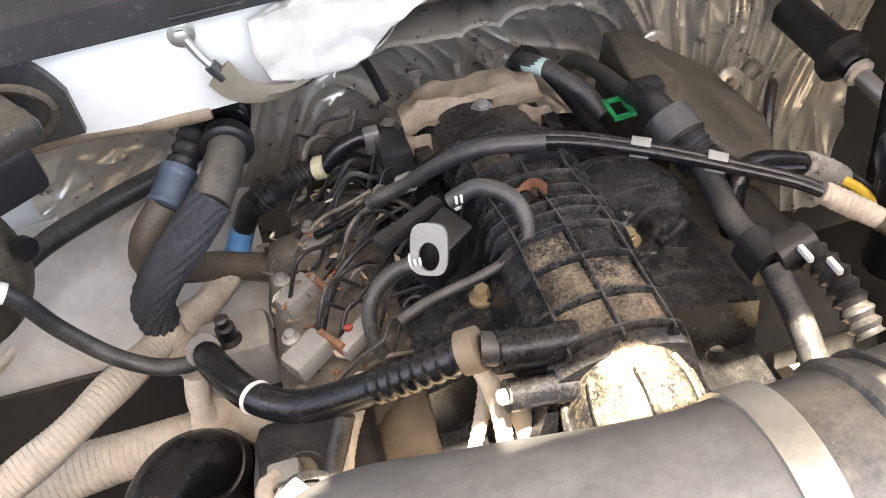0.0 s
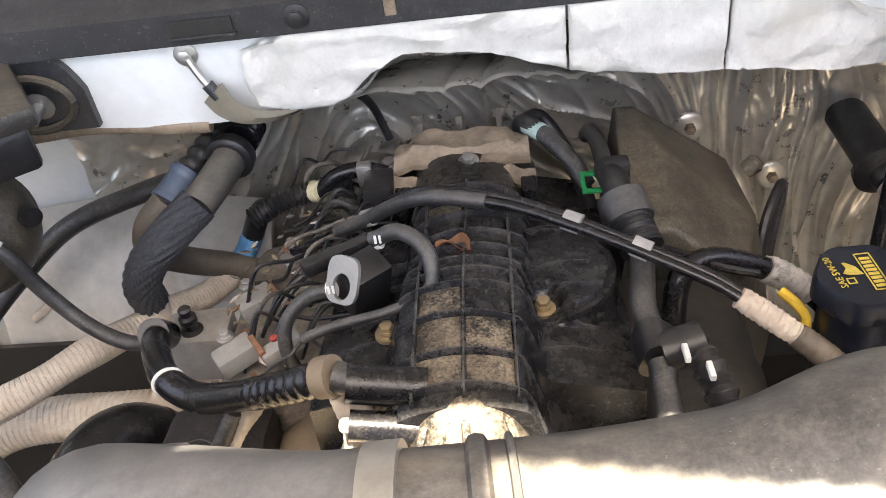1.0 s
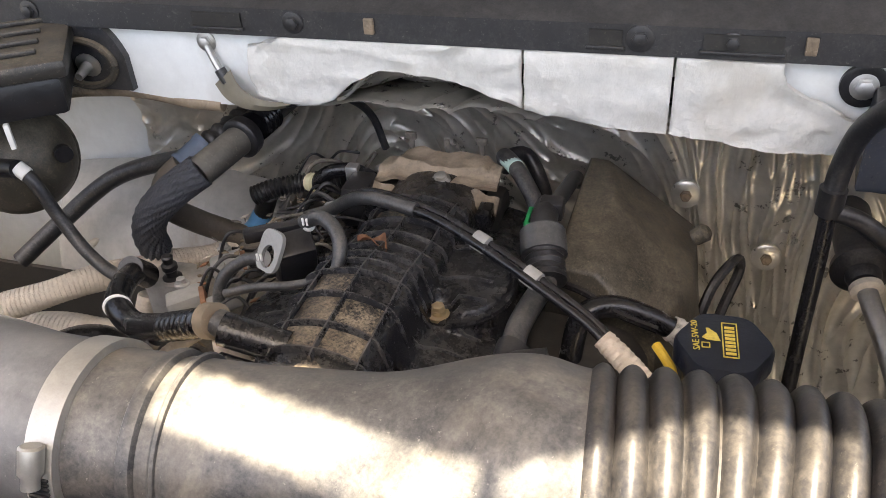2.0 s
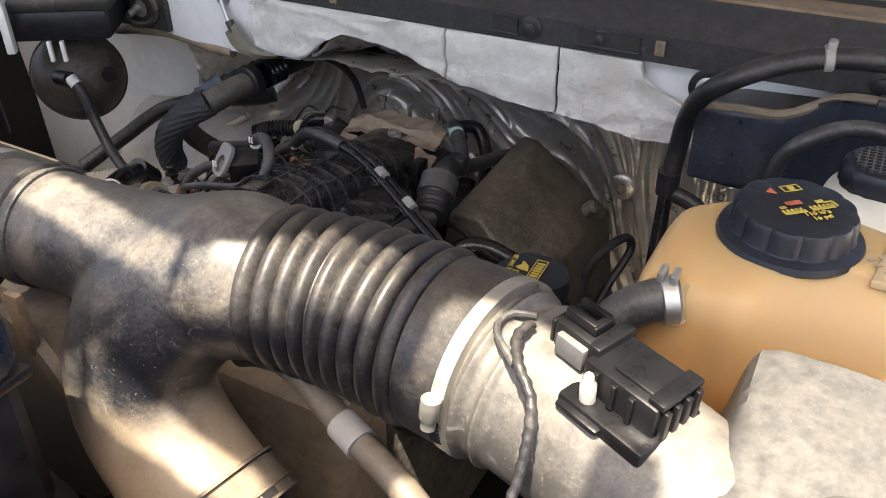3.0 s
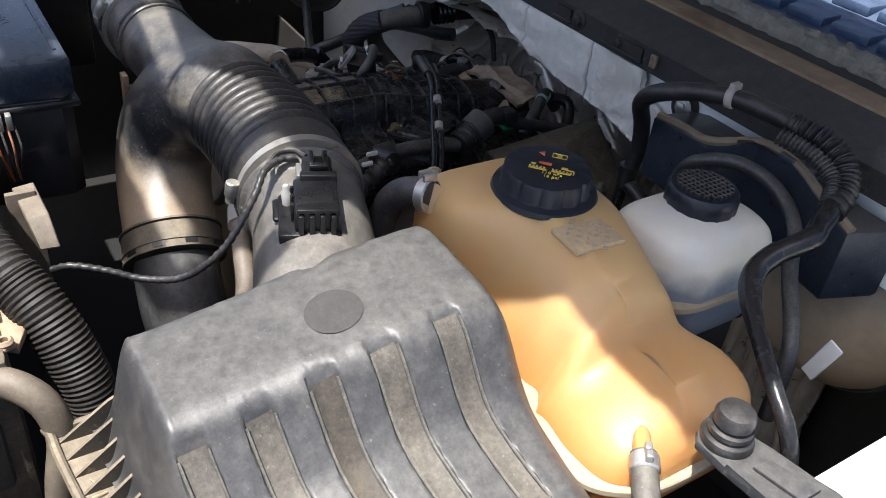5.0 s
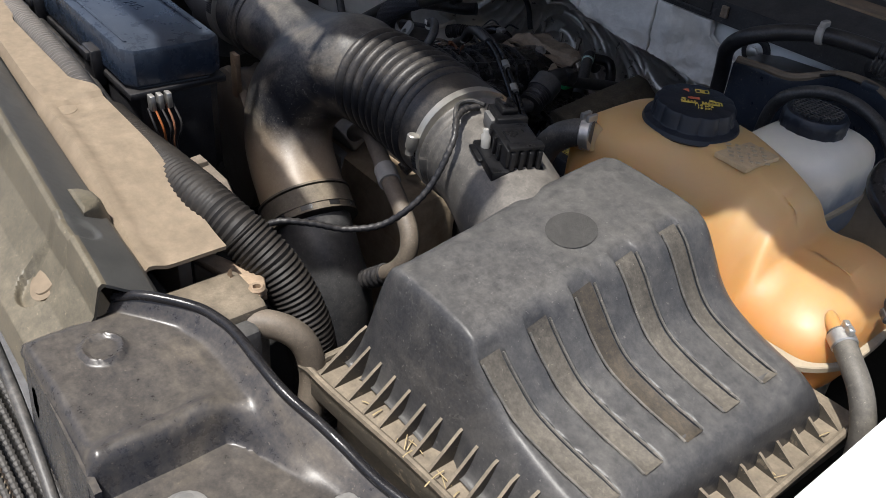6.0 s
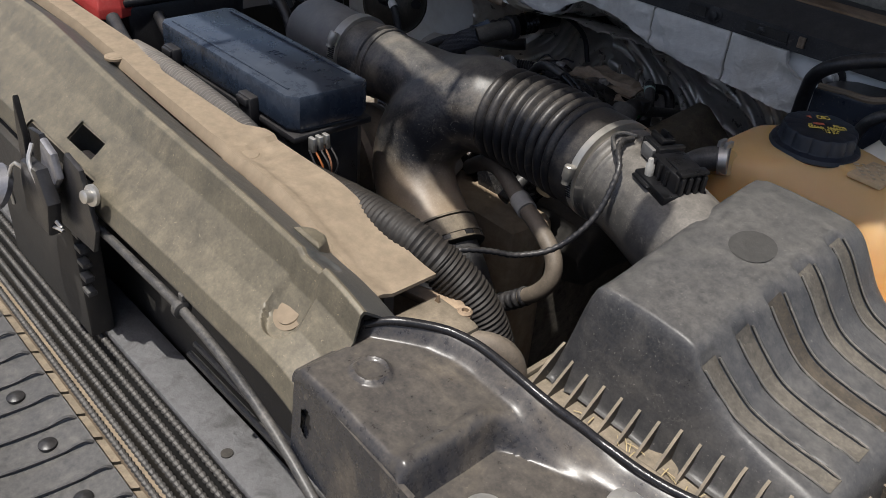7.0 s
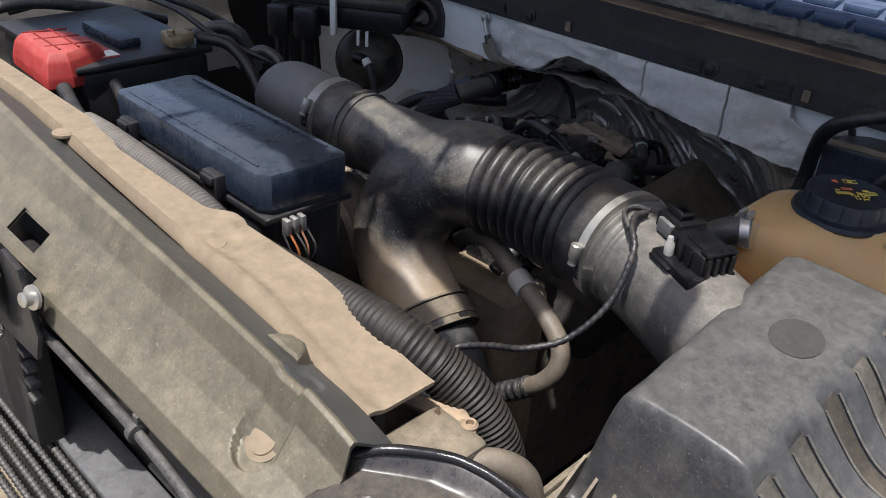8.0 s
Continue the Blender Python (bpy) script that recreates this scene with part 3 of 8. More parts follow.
def skirt(u, v):
    x = 0.01 + 0.5 * u
    e = 0.962 + 0.04 * smooth_step((x - 0.01) / 0.05) * (1 - smooth_step((x - 0.09) / 0.13)) - 0.012 * smooth_step((x - 0.3) / 0.15)
    p = Vector((x, 0.792 + 0.12 * v ** 1.3, e - 0.012 * v - 0.05 * v * smooth_step((x - 0.01) / 0.05) * (1 - smooth_step((x - 0.09) / 0.13))))
    k = v ** 0.5 * (0.014 * ridge(x * 5 + v, v * 4.5 + x * 3, 5.0, 4) + 0.006 * ridge(x * 11, v * 9 - x * 4, 2.0, 4)) + 0.006 * noise.noise(Vector((x * 14, v * 6, 1)))
    return p + Vector((0, -k * 0.3, k - 0.012 * v))


sheet(bm, skirt, 200, 50, 0.003, (0, 0.3, -1))
single("insulation_skirt", bm, "skirt_foil", "shiny creased foil skirt folded back under the pad", "insulation")

# cowl: flange, gutter and grille panel, windscreen
cowl = thing("cowl_panel", (0.05, 0.85, 1.02), "black dusty metal cowl flange with bolts and a rusty seam", "cowl", kind="structure")
bm = bmesh.new()
slab(bm, [(0.784, 1.022), (0.796, 1.022), (0.80, 1.042), (0.836, 1.063), (0.836, 1.070), (0.828, 1.069), (0.786, 1.047)], -0.80, 0.92, 0, "x")
part("flange", bm, "cowl", cowl)
# slots and clips in the flange
for x0_, x1_ in ((0.335, 0.395), (0.245, 0.272), (-0.12, -0.07), (0.62, 0.68)):
    bm = bmesh.new()
    box(bm, (x0_, 0.7825, 1.030), (x1_, 0.7838, 1.043), 0)
    part("slot", bm, "dark", cowl, "dark slot with a dusty edge")
    bm = bmesh.new()
    box(bm, (x0_ - 0.002, 0.7800, 1.0270), (x1_ + 0.002, 0.7838, 1.0298), 0.0006)
    part("slot_edge", bm, "cowl", cowl)
for x in (0.41, 0.05, -0.35):
    bm = bmesh.new()
    box(bm, (x, 0.7795, 1.030), (x + 0.009, 0.7838, 1.044), 0.001)
    part("clip", bm, "rust_metal", cowl)
bm = bmesh.new()
slab(bm, [(0.838, 1.0690), (0.870, 1.0690), (0.870, 1.0735), (0.838, 1.0725)], -0.80, 0.92, 0, "x")
part("seam", bm, "seam_tan", cowl, "rusty tan seam strip")
bm = bmesh.new()
slab(bm, [(0.837, 1.050), (0.93, 1.060), (0.93, 1.083), (0.905, 1.078), (0.872, 1.072), (0.872, 1.0675), (0.837, 1.0675)], -0.80, 0.92, 0, "x")
part("gutter", bm, "cowl", cowl)
for x, r in ((-0.019, 0.008), (0.286, 0.009), (0.357, 0.007), (-0.30, 0.008), (0.60, 0.008)):
    bm = bmesh.new()
    hexbolt(bm, (x, 0.785, 1.036), r * 0.7, 0.004, (0, -1, 0), r * 1.25)
    part("bolt", bm, "cowl", cowl)
seal = bmesh.new()
sweep(seal, [(-0.80, 0.898, 1.081), (0.92, 0.898, 1.081)], lambda s, u, a: 0.013 + 0.005 * noise.noise(Vector((s * 90, a * 2, 0))), 14, 0.004)
single("cowl_seal", seal, "foam", "grey foam seal along the cowl", "seal", kind="structure")
bm = bmesh.new()
sheet(bm, lambda u, v: Vector((-0.80 + 1.72 * u, 0.918 + 0.22 * v, 1.086 + 0.058 * v)), 60, 8, 0.006, (0, 0, -1))
grille_top = thing("cowl_grille", (0.06, 1.0, 1.086), "black plastic cowl grille with rows of slats, blue sheen painted into its colour", "grille", kind="structure")
part("panel", bm, "cowl_blue", grille_top)
for k in range(30):
    for row in range(4):
        bm = bmesh.new()
        x = -0.78 + 0.056 * k + 0.018 * row
        box(bm, (x, 0.926 + 0.048 * row, 1.088 + 0.0125 * row), (x + 0.046, 0.958 + 0.048 * row, 1.0995 + 0.0125 * row), 0.002)
        part("slat", bm, "cowl_blue", grille_top)
bm = bmesh.new()
sheet(bm, lambda u, v: Vector((-0.85 + 1.82 * u, 1.13 + 0.6 * v, 1.145 + 0.42 * v)), 12, 6, 0.006, (0, 0.4, -1))
single("window_screen", bm, "glass", "raked windscreen glass", "windscreen", kind="structure")

# white wing tops
bm = bmesh.new()
sheet(bm, lambda u, v: Vector((0.84 + 0.16 * u, -0.05 + 1.1 * v, 0.955 + 0.012 * math.sin(u * 2.5))), 10, 20, 0.008, (0, 0, -1))
single("wing_right", bm, "white_paint", "white painted wing rail beside the engine bay", "wing", kind="structure")
bm = bmesh.new()
sheet(bm, lambda u, v: Vector((-0.95 + 0.2 * u, -0.1 + 1.1 * v, 0.94)), 10, 20, 0.008, (0, 0, -1))
single("wing_left", bm, "white_paint", "white painted wing rail on the battery side", "wing", kind="structure")

# unseen open hood above the bay, with holes added where sun patches should fall
HINGE_Y, HINGE_Z = 0.955, 1.15
HOOD_TILT = radians(35)


def hood_at(x, d):
    """A point of the open hood, d metres from its hinge."""
    return Vector((x, HINGE_Y - d * math.cos(HOOD_TILT), HINGE_Z + d * math.sin(HOOD_TILT)))


def shade_foot(p):
    """Where the hood's point casts its shadow on the level of the duct."""
    k = (p.z - 1.0) / sd.z
    return p.x - sd.x * k, p.y - sd.y * k


# slanted holes added to let sun patches through: x from, x to, then y at both ends of the near edge and of the far edge
SUN_HOLES = ((0.116, 0.262, 0.336, 0.314, 0.368, 0.340), (0.268, 0.345, 0.308, 0.322, 0.336, 0.382), (0.180, 0.215, 0.240, 0.238, 0.262, 0.268), (0.222, 0.345, 0.243, 0.234, 0.270, 0.262))


def lit(x, y):
    """Whether sunlight passes the hood towards this place at duct level."""
    if x > 0.785:
        return True
    edge = float(np.interp(x, [0.20, 0.22, 0.36, 0.42, 0.43, 0.51, 0.60, 0.64, 0.664, 0.785], [0.197, 0.188, 0.19, 0.30, 0.362, 0.366, 0.425, 0.446, 0.462, 0.470]))
    if y < edge:
        return not (0.050 < x < 0.060 and y > 0.15 or 0.524 < x < 0.556 and 0.258 < y < 0.314)
    if any(a < x < b and p + (q - p) * (x - a) / (b - a) < y < r + (t - r) * (x - a) / (b - a) for a, b, p, q, r, t in SUN_HOLES):
        return True
    return any(a < x < b and c < y < d for a, b, c, d in ((0.342, 0.396, 0.333, 0.380), (-0.12, 0.30, 0.422, 0.462), (-0.01, 0.065, 0.386, 0.422), (-0.10, -0.075, 0.40, 0.462)))


bm = bmesh.new()
NX, ND = 420, 320
grid = {}
for i in range(NX):
    for j in range(ND):
        x, d = -0.56 + 1.56 * (i + 0.5) / NX, 1.62 * (j + 0.5) / ND
        fx, fy = shade_foot(hood_at(x, d))
        if lit(fx, fy):
            continue
        q = []
        for a, b_ in ((i, j), (i + 1, j), (i + 1, j + 1), (i, j + 1)):
            if (a, b_) not in grid:
                grid[(a, b_)] = bm.verts.new(hood_at(-0.56 + 1.56 * a / NX, 1.62 * b_ / ND))
            q.append(grid[(a, b_)])
        bm.faces.new(q)
r = bmesh.ops.extrude_face_region(bm, geom=bm.faces[:])
bmesh.ops.translate(bm, verts=[v for v in r["geom"] if isinstance(v, bmesh.types.BMVert)], vec=sd * 0.025)
single("hood", bm, "hood_lining", "unseen raised hood over the engine bay, holed to shape the sunlight", "hood", smooth=False)


# ---------------- radiator cover, shroud, brace, front ----------------
cov = thing("radiator_cover", (0.2, 0.0, 0.96), "long black plastic radiator cover, dulled by brown dust", "cover")


def cover_at(u, v):
    x = -0.55 + 1.055 * u
    k = 0.065 * (min(max(x, -0.15), 0.44) - 0.12)
    pts = [(0.0, 0.070 - k, 0.998), (0.05, 0.066 - k, 1.006), (0.20, 0.038 - k, 1.0275), (0.235, 0.033 - k, 1.0310), (0.27, 0.028 - k * 0.9, 1.0288), (0.42, 0.012 - k * 0.4, 1.008), (0.62, -0.012, 0.988), (0.85, -0.034, 0.972), (1.0, -0.040, 0.955)]
    for (a, ya, za), (b, yb, zb) in zip(pts, pts[1:]):
        if v <= b:
            t = (v - a) / (b - a)
            y, z = ya + (yb - ya) * t, za + (zb - za) * t
            break
    k_ = min(1.0, max(0.0, (y + 0.007) / 0.026))
    d = math.hypot(x - 0.441 - 0.006 * k_, y + 0.007 - 0.026 * k_)
    z -= 0.0075 * (1 - 0.5 * k_) * (1 - smooth_step((d - 0.0155 + 0.006 * k_) / 0.005)) + 0.0015 * math.sin(x * 14)
    if x > 0.44:
        z -= 0.012 * ((x - 0.44) / 0.065) ** 2
    return Vector((x, y, z))


bm = bmesh.new()
sheet(bm, cover_at, 480, 130, 0.003, (0, 0.3, -1))
bm.verts.ensure_lookup_table()
mid = [(f, f.calc_center_median()) for f in bm.faces]
bm.faces.index_update()
dead = [f for f, p in mid if (0.070 < p.x < 0.126 and -0.020 < p.y < -0.002) or (0.0 < p.x < 0.155 and p.y < -0.028)]
bmesh.ops.delete(bm, geom=dead, context='FACES')
bm.faces.index_update()
rear = [f for f in bm.faces if f.calc_center_median().y > 0.0355 - 0.065 * (min(max(f.calc_center_median().x, -0.15), 0.44) - 0.12)]
lip = bm.copy()
lip.faces.ensure_lookup_table()
rear_ids = {f.index for f in rear}
bmesh.ops.delete(bm, geom=rear, context='FACES')
bmesh.ops.delete(lip, geom=[f for f in lip.faces if f.index not in rear_ids], context='FACES')
part("panel", bm, "cover", cov)
part("rear_lip", lip, "cover_rear", cov, "less dusty sloping rear lip, its shade put into the colour")
bm = bmesh.new()
lathe(bm, [(0.0150, -0.003), (0.0150, 0.0006), (0.011, 0.001), (0.0105, 0.0022), (0.002, 0.0026)], (0.441, -0.0052, 0.9865), (0, -0.85, 1), 30)
part("push_clip", bm, "shroud", cov, "dusty push clip")
bm = bmesh.new()
slab(bm, [(0.384, 0.028), (0.388, 0.040), (0.396, 0.0505), (0.414, 0.0525), (0.426, 0.044), (0.436, 0.026)], 0.990, 1.0225, 0.005)
for v in bm.verts:
    if v.co.z > 1.005:
        v.co += Vector(((0.41 - v.co.x) * 0.25, (0.036 - v.co.y) * 0.3, -0.15 * max(0.0, v.co.y - 0.036)))
part("bump", bm, "cover", cov)

shr = thing("fan_shroud", (0.2, 0.08, 0.9), "fan shroud top covered in light brown dust", "shroud")


def shroud_at(u, v):
    x = -0.55 + 1.02 * u
    y0, y1 = 0.0665 - 0.065 * (min(max(x, -0.15), 0.44) - 0.12), 0.112 - 0.014 * smooth_step((x - 0.0) / 0.05) * (1 - smooth_step((x - 0.20) / 0.03))
    y = y0 + (y1 - y0) * v
    z = 1.018 - 0.008 * smooth_step((0.12 - v) / 0.12) - 0.026 * smooth_step((x - 0.33) / 0.14) - 0.004 * (x > 0.245) * smooth_step((v - 0.15) / 0.2)
    d = math.hypot(x - 0.252, y - 0.077)
    z -= 0.003 * (1 - smooth_step((d - 0.020) / 0.004))
    return Vector((x, y, z))


bm = bmesh.new()
sheet(bm, shroud_at, 200, 16, 0.003, (0, -0.2, -1))
part("top", bm, "shroud", shr)
bm = bmesh.new()
box(bm, (-0.5, 0.085, 0.55), (0.44, 0.097, 0.982), 0.003)
part("wall", bm, "shroud", shr)
for x in (0.252, -0.022, -0.30):
    bm = bmesh.new()
    lathe(bm, [(0.012, -0.002), (0.012, 0.0005), (0.0095, 0.001), (0.009, 0.0016), (0.002, 0.002)], (x, 0.077, 1.0105 if x > 0 else 1.0165), (0, 0, 1), 22)
    part("push_clip", bm, "steel" if x > 0.3 else "shroud", shr)

# brace between radiator and wing
brc = thing("radiator_brace", (0.6, 0.02, 0.9), "black dusty metal brace beside the radiator, bolted down", "brace")
BACK = [(0.497, 0.020), (0.512, 0.034), (0.536, 0.056), (0.555, 0.064), (0.573, 0.067), (0.600, 0.067), (0.627, 0.069), (0.650, 0.077), (0.668, 0.082), (0.711, 0.088), (0.78, 0.108), (0.87, 0.124)]


def back_y(x):
    return float(np.interp(x, [p[0] for p in BACK], [p[1] for p in BACK]))


def brace_z(x, y):
    """Height of the brace: an upper plate that drops by a sharp step in front and a soft one behind to the lower plate."""
    v = (y + 0.042) / (back_y(x) + 0.044)
    w = 0.009 + 0.075 * smooth_step((y - 0.035) / 0.035)
    up = 0.993 - 0.08 * (x - 0.495)
    z = up + (0.961 - up) * smooth_step((x - 0.608) / w)
    z += 0.012 * smooth_step((v - 0.84) / 0.16) - 0.009 * smooth_step((0.10 - v) / 0.10) ** 2 - 0.007 * smooth_step((0.508 - x) / 0.013) ** 2
    z += 0.004 * math.exp(-((x - 0.603) / 0.006) ** 2) * (1 - smooth_step((y - 0.030) / 0.02))
    d = math.hypot(x - 0.531, y + 0.001)
    z += 0.003 * (1 - smooth_step((d - 0.012) / 0.003)) - 0.002 * (1 - smooth_step((d - 0.009) / 0.002))
    return z + 0.0007 * noise.noise(Vector((x * 45, y * 45, 0)))


def brace_at(u, v):
    x = 0.495 + 0.378 * u
    y0 = -0.040 - 0.016 * smooth_step((x - 0.60) / 0.04)
    y = y0 + (back_y(x) - y0) * v
    return Vector((x, y, brace_z(x, y)))


bm = bmesh.new()
sheet(bm, brace_at, 190, 64, 0.004, (0, 0, -1))
part("top_plate", bm, "brace", brc)
bm = bmesh.new()
sweep(bm, [(x, y, brace_z(x, y) + 0.001) for x, y in BACK], 0.0034, 10, 0.004)
part("edge_trim", bm, "rubber_clean", brc, "glossy black rubber edge trim")
bm = bmesh.new()
sheet(bm, lambda u, v: Vector((0.496 + 0.125 * u, -0.0385 - 0.004 * u - 0.006 * v, 0.986 - 0.075 * v - 0.01 * u)), 60, 40, 0.004, (0, 1, 0))
bmesh.ops.delete(bm, geom=[q for q in bm.faces if ((q.calc_center_median().x - 0.512) / 0.006) ** 2 + ((q.calc_center_median().z - 0.952) / 0.012) ** 2 < 1], context='FACES')
part("front_flange", bm, "brace", brc)
for at, w in (((0.648, -0.006, brace_z(0.648, -0.006) + 0.001), 0.014), ((0.703, 0.066, brace_z(0.703, 0.066) + 0.0015), 0.016)):
    bm = bmesh.new()
    hexbolt(bm, at, 0.0075, 0.007, (0, 0, 1), w)
    part("bolt", bm, "steel", brc)

# radiator, condenser, upper grille
rad = thing("radiator", (0.0, 0.04, 0.35), "black radiator with close-set fins", "radiator")
bm = bmesh.new()
box(bm, (-0.5, 0.03, 0.36), (0.47, 0.07, 0.955), 0.003)
part("core", bm, "dark", rad)
bm = bmesh.new()
box(bm, (0.465, 0.02, 0.36), (0.52, 0.12, 0.965), 0.008)
part("end_tank", bm, "plastic_tan", rad)
con = thing("condenser", (0.0, 0.0, 0.35), "grey dusty condenser with fine fins and flat tubes", "condenser")
bm = bmesh.new()
box(bm, (-0.5, -0.022, 0.742), (0.45, 0.024, 0.752), 0.002)
part("top_plate", bm, "plate_grey", con, "grey dusty top plate")
bm = bmesh.new()
lathe(bm, [(0.006, 0), (0.006, 0.0015), (0.0, 0.0015)], (0.332, -0.012, 0.752), (0, 0, 1), 18)
part("plug", bm, "dark", con)
bm = bmesh.new()
box(bm, (-0.5, -0.018, 0.36), (0.45, 0.018, 0.741), 0)
part("core", bm, "dark", con)
for k in range(6):
    bm = bmesh.new()
    sweep(bm, [(-0.3, -0.027 - 0.0085 * k, 0.742 - 0.010 * k), (0.45, -0.027 - 0.0085 * k, 0.742 - 0.010 * k)], corrugated(0.0034, 0.0075, 0.0008), 8, 0.002)
    part("tube", bm, "fin_grey", con)
for k, (y, z) in enumerate(((0.030, 0.80), (0.022, 0.79))):
    bm = bmesh.new()
    sweep(bm, [(0.2, y, z - 0.02), (0.46, y, z - 0.02)], 0.004, 8, 0.1)
    part("line", bm, "plastic_dusty", con)


# ---------------- air intake duct ----------------
duct = thing("air_intake_duct", (0.25, 0.34, 0.80), "grey-black ribbed plastic intake duct with dust and scuffs", "air duct")
AX = [(-0.095, 0.40, 0.90), (-0.075, 0.385, 0.955), (-0.03, 0.355, 0.993), (0.04, 0.338, 1.003)]
bm = bmesh.new()
sweep(bm, AX + [(0.075, 0.338, 1.003)], 0.043, 28)
part("rubber_boot", bm, "boot", duct, "grey-black rubber boot")
bm = bmesh.new()


def main_r(s, u, a):
    x = 0.07 + s
    r = 0.041 + 0.0125 * smooth_step((x - 0.205) / 0.07) * (1 - 0.45 * smooth_step((x - 0.28) / 0.025))
    return r


TEE = [(0.07, 0.338, 1.003), (0.15, 0.343, 1.001), (0.22, 0.352, 1.0), (0.29, 0.361, 1.0), (0.31, 0.363, 1.0)]
bm = bmesh.new()


def bellows_r(s, u, a):
    return 0.0440 + 0.004 * u + 0.0072 * (abs(math.sin(math.pi * s / 0.0131)) ** 0.62 if s < 0.1179 else 0.62)


sweep(bm, [(0.298, 0.362, 1.0), (0.36, 0.365, 1.0), (0.43, 0.360, 0.998), (0.452, 0.357, 0.997)], bellows_r, 56, 0.0010)
part("bellows", bm, "bellows", duct, "black ribbed rubber bellows, dusty between its ridges")
bm = bmesh.new()
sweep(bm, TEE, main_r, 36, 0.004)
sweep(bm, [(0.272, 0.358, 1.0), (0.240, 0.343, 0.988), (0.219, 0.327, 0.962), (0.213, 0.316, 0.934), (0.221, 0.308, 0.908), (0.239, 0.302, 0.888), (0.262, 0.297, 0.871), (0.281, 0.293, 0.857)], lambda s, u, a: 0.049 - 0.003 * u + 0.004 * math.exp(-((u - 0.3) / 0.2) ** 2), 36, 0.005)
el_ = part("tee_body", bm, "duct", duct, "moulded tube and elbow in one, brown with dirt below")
rm_ = el_.modifiers.new("blend", 'REMESH')
rm_.mode, rm_.voxel_size, rm_.use_smooth_shade = 'VOXEL', 0.0026, True
sm_ = el_.modifiers.new("ease", 'SMOOTH')
sm_.factor, sm_.iterations = 0.5, 18
for x, y, w, r in ((0.112, 0.3405, 0.0050, 0.0440), (0.1245, 0.3414, 0.0022, 0.0432)):
    bm = bmesh.new()
    lathe(bm, [(r - 0.004, -w), (r - 0.0008, -0.6 * w), (r, 0), (r - 0.0008, 0.6 * w), (r - 0.004, w)], (x, y, 1.002), (1, 0.06, -0.02), 44)
    part("bead", bm, "duct", duct)
bm = bmesh.new()
sweep(bm, [(0.277, 0.294, 0.860), (0.298, 0.290, 0.8445)], lambda s, u, a: 0.0495, 36, 0.004)
ering = part("elbow_ring", bm, "plastic_tan", duct, "dusty tan coupling ring")
eax = Vector((0.78, -0.15, -0.58)).normalized()
eq = eax.to_track_quat('Z', 'Y').to_matrix()
for h, r in ((-0.003, 0.0505), (0.018, 0.0508), (0.026, 0.0505)):
    bm = bmesh.new()
    lathe(bm, [(r - 0.002, -0.0014), (r, -0.001), (r, 0.001), (r - 0.002, 0.0014)], Vector((0.277, 0.294, 0.860)) + eax * h, eax, 44)
    part("bead", bm, "plastic_tan", ering)
for k in range(10):
    a = 2 * math.pi * k / 10
    bm = bmesh.new()
    box(bm, (-0.006, -0.0012, -0.0025), (0.006, 0.0012, 0.0025), 0)
    n_ = eq @ Vector((math.cos(a), math.sin(a), 0))
    t_ = eax.cross(n_)
    R_ = Matrix((t_, n_, eax)).transposed().to_4x4()
    bmesh.ops.transform(bm, verts=bm.verts, matrix=Matrix.Translation(Vector((0.277, 0.294, 0.860)) + eax * 0.022 + n_ * 0.0487) @ R_)
    part("slot", bm, "plastic", ering, "dark slot")
bm = bmesh.new()
sweep(bm, [(0.296, 0.2903, 0.846), (0.325, 0.286, 0.815), (0.345, 0.288, 0.76), (0.35, 0.29, 0.58)], 0.042, 30)
part("lower_tube", bm, "plastic_dusty", duct)
bm = bmesh.new()
sweep(bm, [(0.447, 0.358, 0.997), (0.50, 0.345, 0.992), (0.56, 0.322, 0.985), (0.60, 0.305, 0.98)],
      lambda s, u, a: 0.0465 + 0.0045 * math.exp(-((s - 0.013) / 0.003) ** 2) + 0.003 * math.exp(-((s - 0.026) / 0.0025) ** 2), 40, 0.0016)
part("sensor_housing", bm, "housing", duct, "pale dusty sensor housing")


def clamp(parent, at, axis, r, screw_way, half=0.0055):
    """A worm-drive band clamp round the axis, with its screw on the side screw_way."""
    bm_ = bmesh.new()
    lathe(bm_, [(r, -half), (r + 0.0014, -half), (r + 0.0014, half), (r, half)], at, axis, 48)
    band = part("hose_clamp", bm_, "clamp", parent, "dusty steel worm clamp")
    ax = Vector(axis).normalized()
    w = Vector(screw_way)
    w = (w - ax * w.dot(ax)).normalized()
    side = ax.cross(w)
    c = Vector(at) + w * (r + 0.005)
    bm_ = bmesh.new()
    lathe(bm_, [(0.0045, -0.009), (0.0055, -0.008), (0.0055, 0.003), (0.004, 0.005), (0.004, 0.010)], c, side, 14)
    part("screw", bm_, "clamp", band)
    for k in range(7):
        bm_ = bmesh.new()
        ang = 0.16 + k * 0.05
        q = Vector(at) + (w * math.cos(ang) + side * math.sin(ang)) * (r + 0.0019)
        box(bm_, q - Vector((0.75 * half, 0.0006, 0.0006)), q + Vector((0.75 * half, 0.0006, 0.0006)), 0)
        part("slot", bm_, "plastic", band)


clamp(duct, (0.076, 0.338, 1.003), (1, 0.03, 0), 0.0435, (0, -0.8, 0.45), 0.0070)
clamp(duct, (0.452, 0.357, 0.997), (0.95, -0.2, -0.02), 0.0515, (0, -1, 0.15), 0.0042)

# ---------------- air filter box ----------------
abx = thing("air_filter_box", (0.68, 0.28, 0.85), "large black plastic air filter box with dusty moulded ribs", "air filter box")


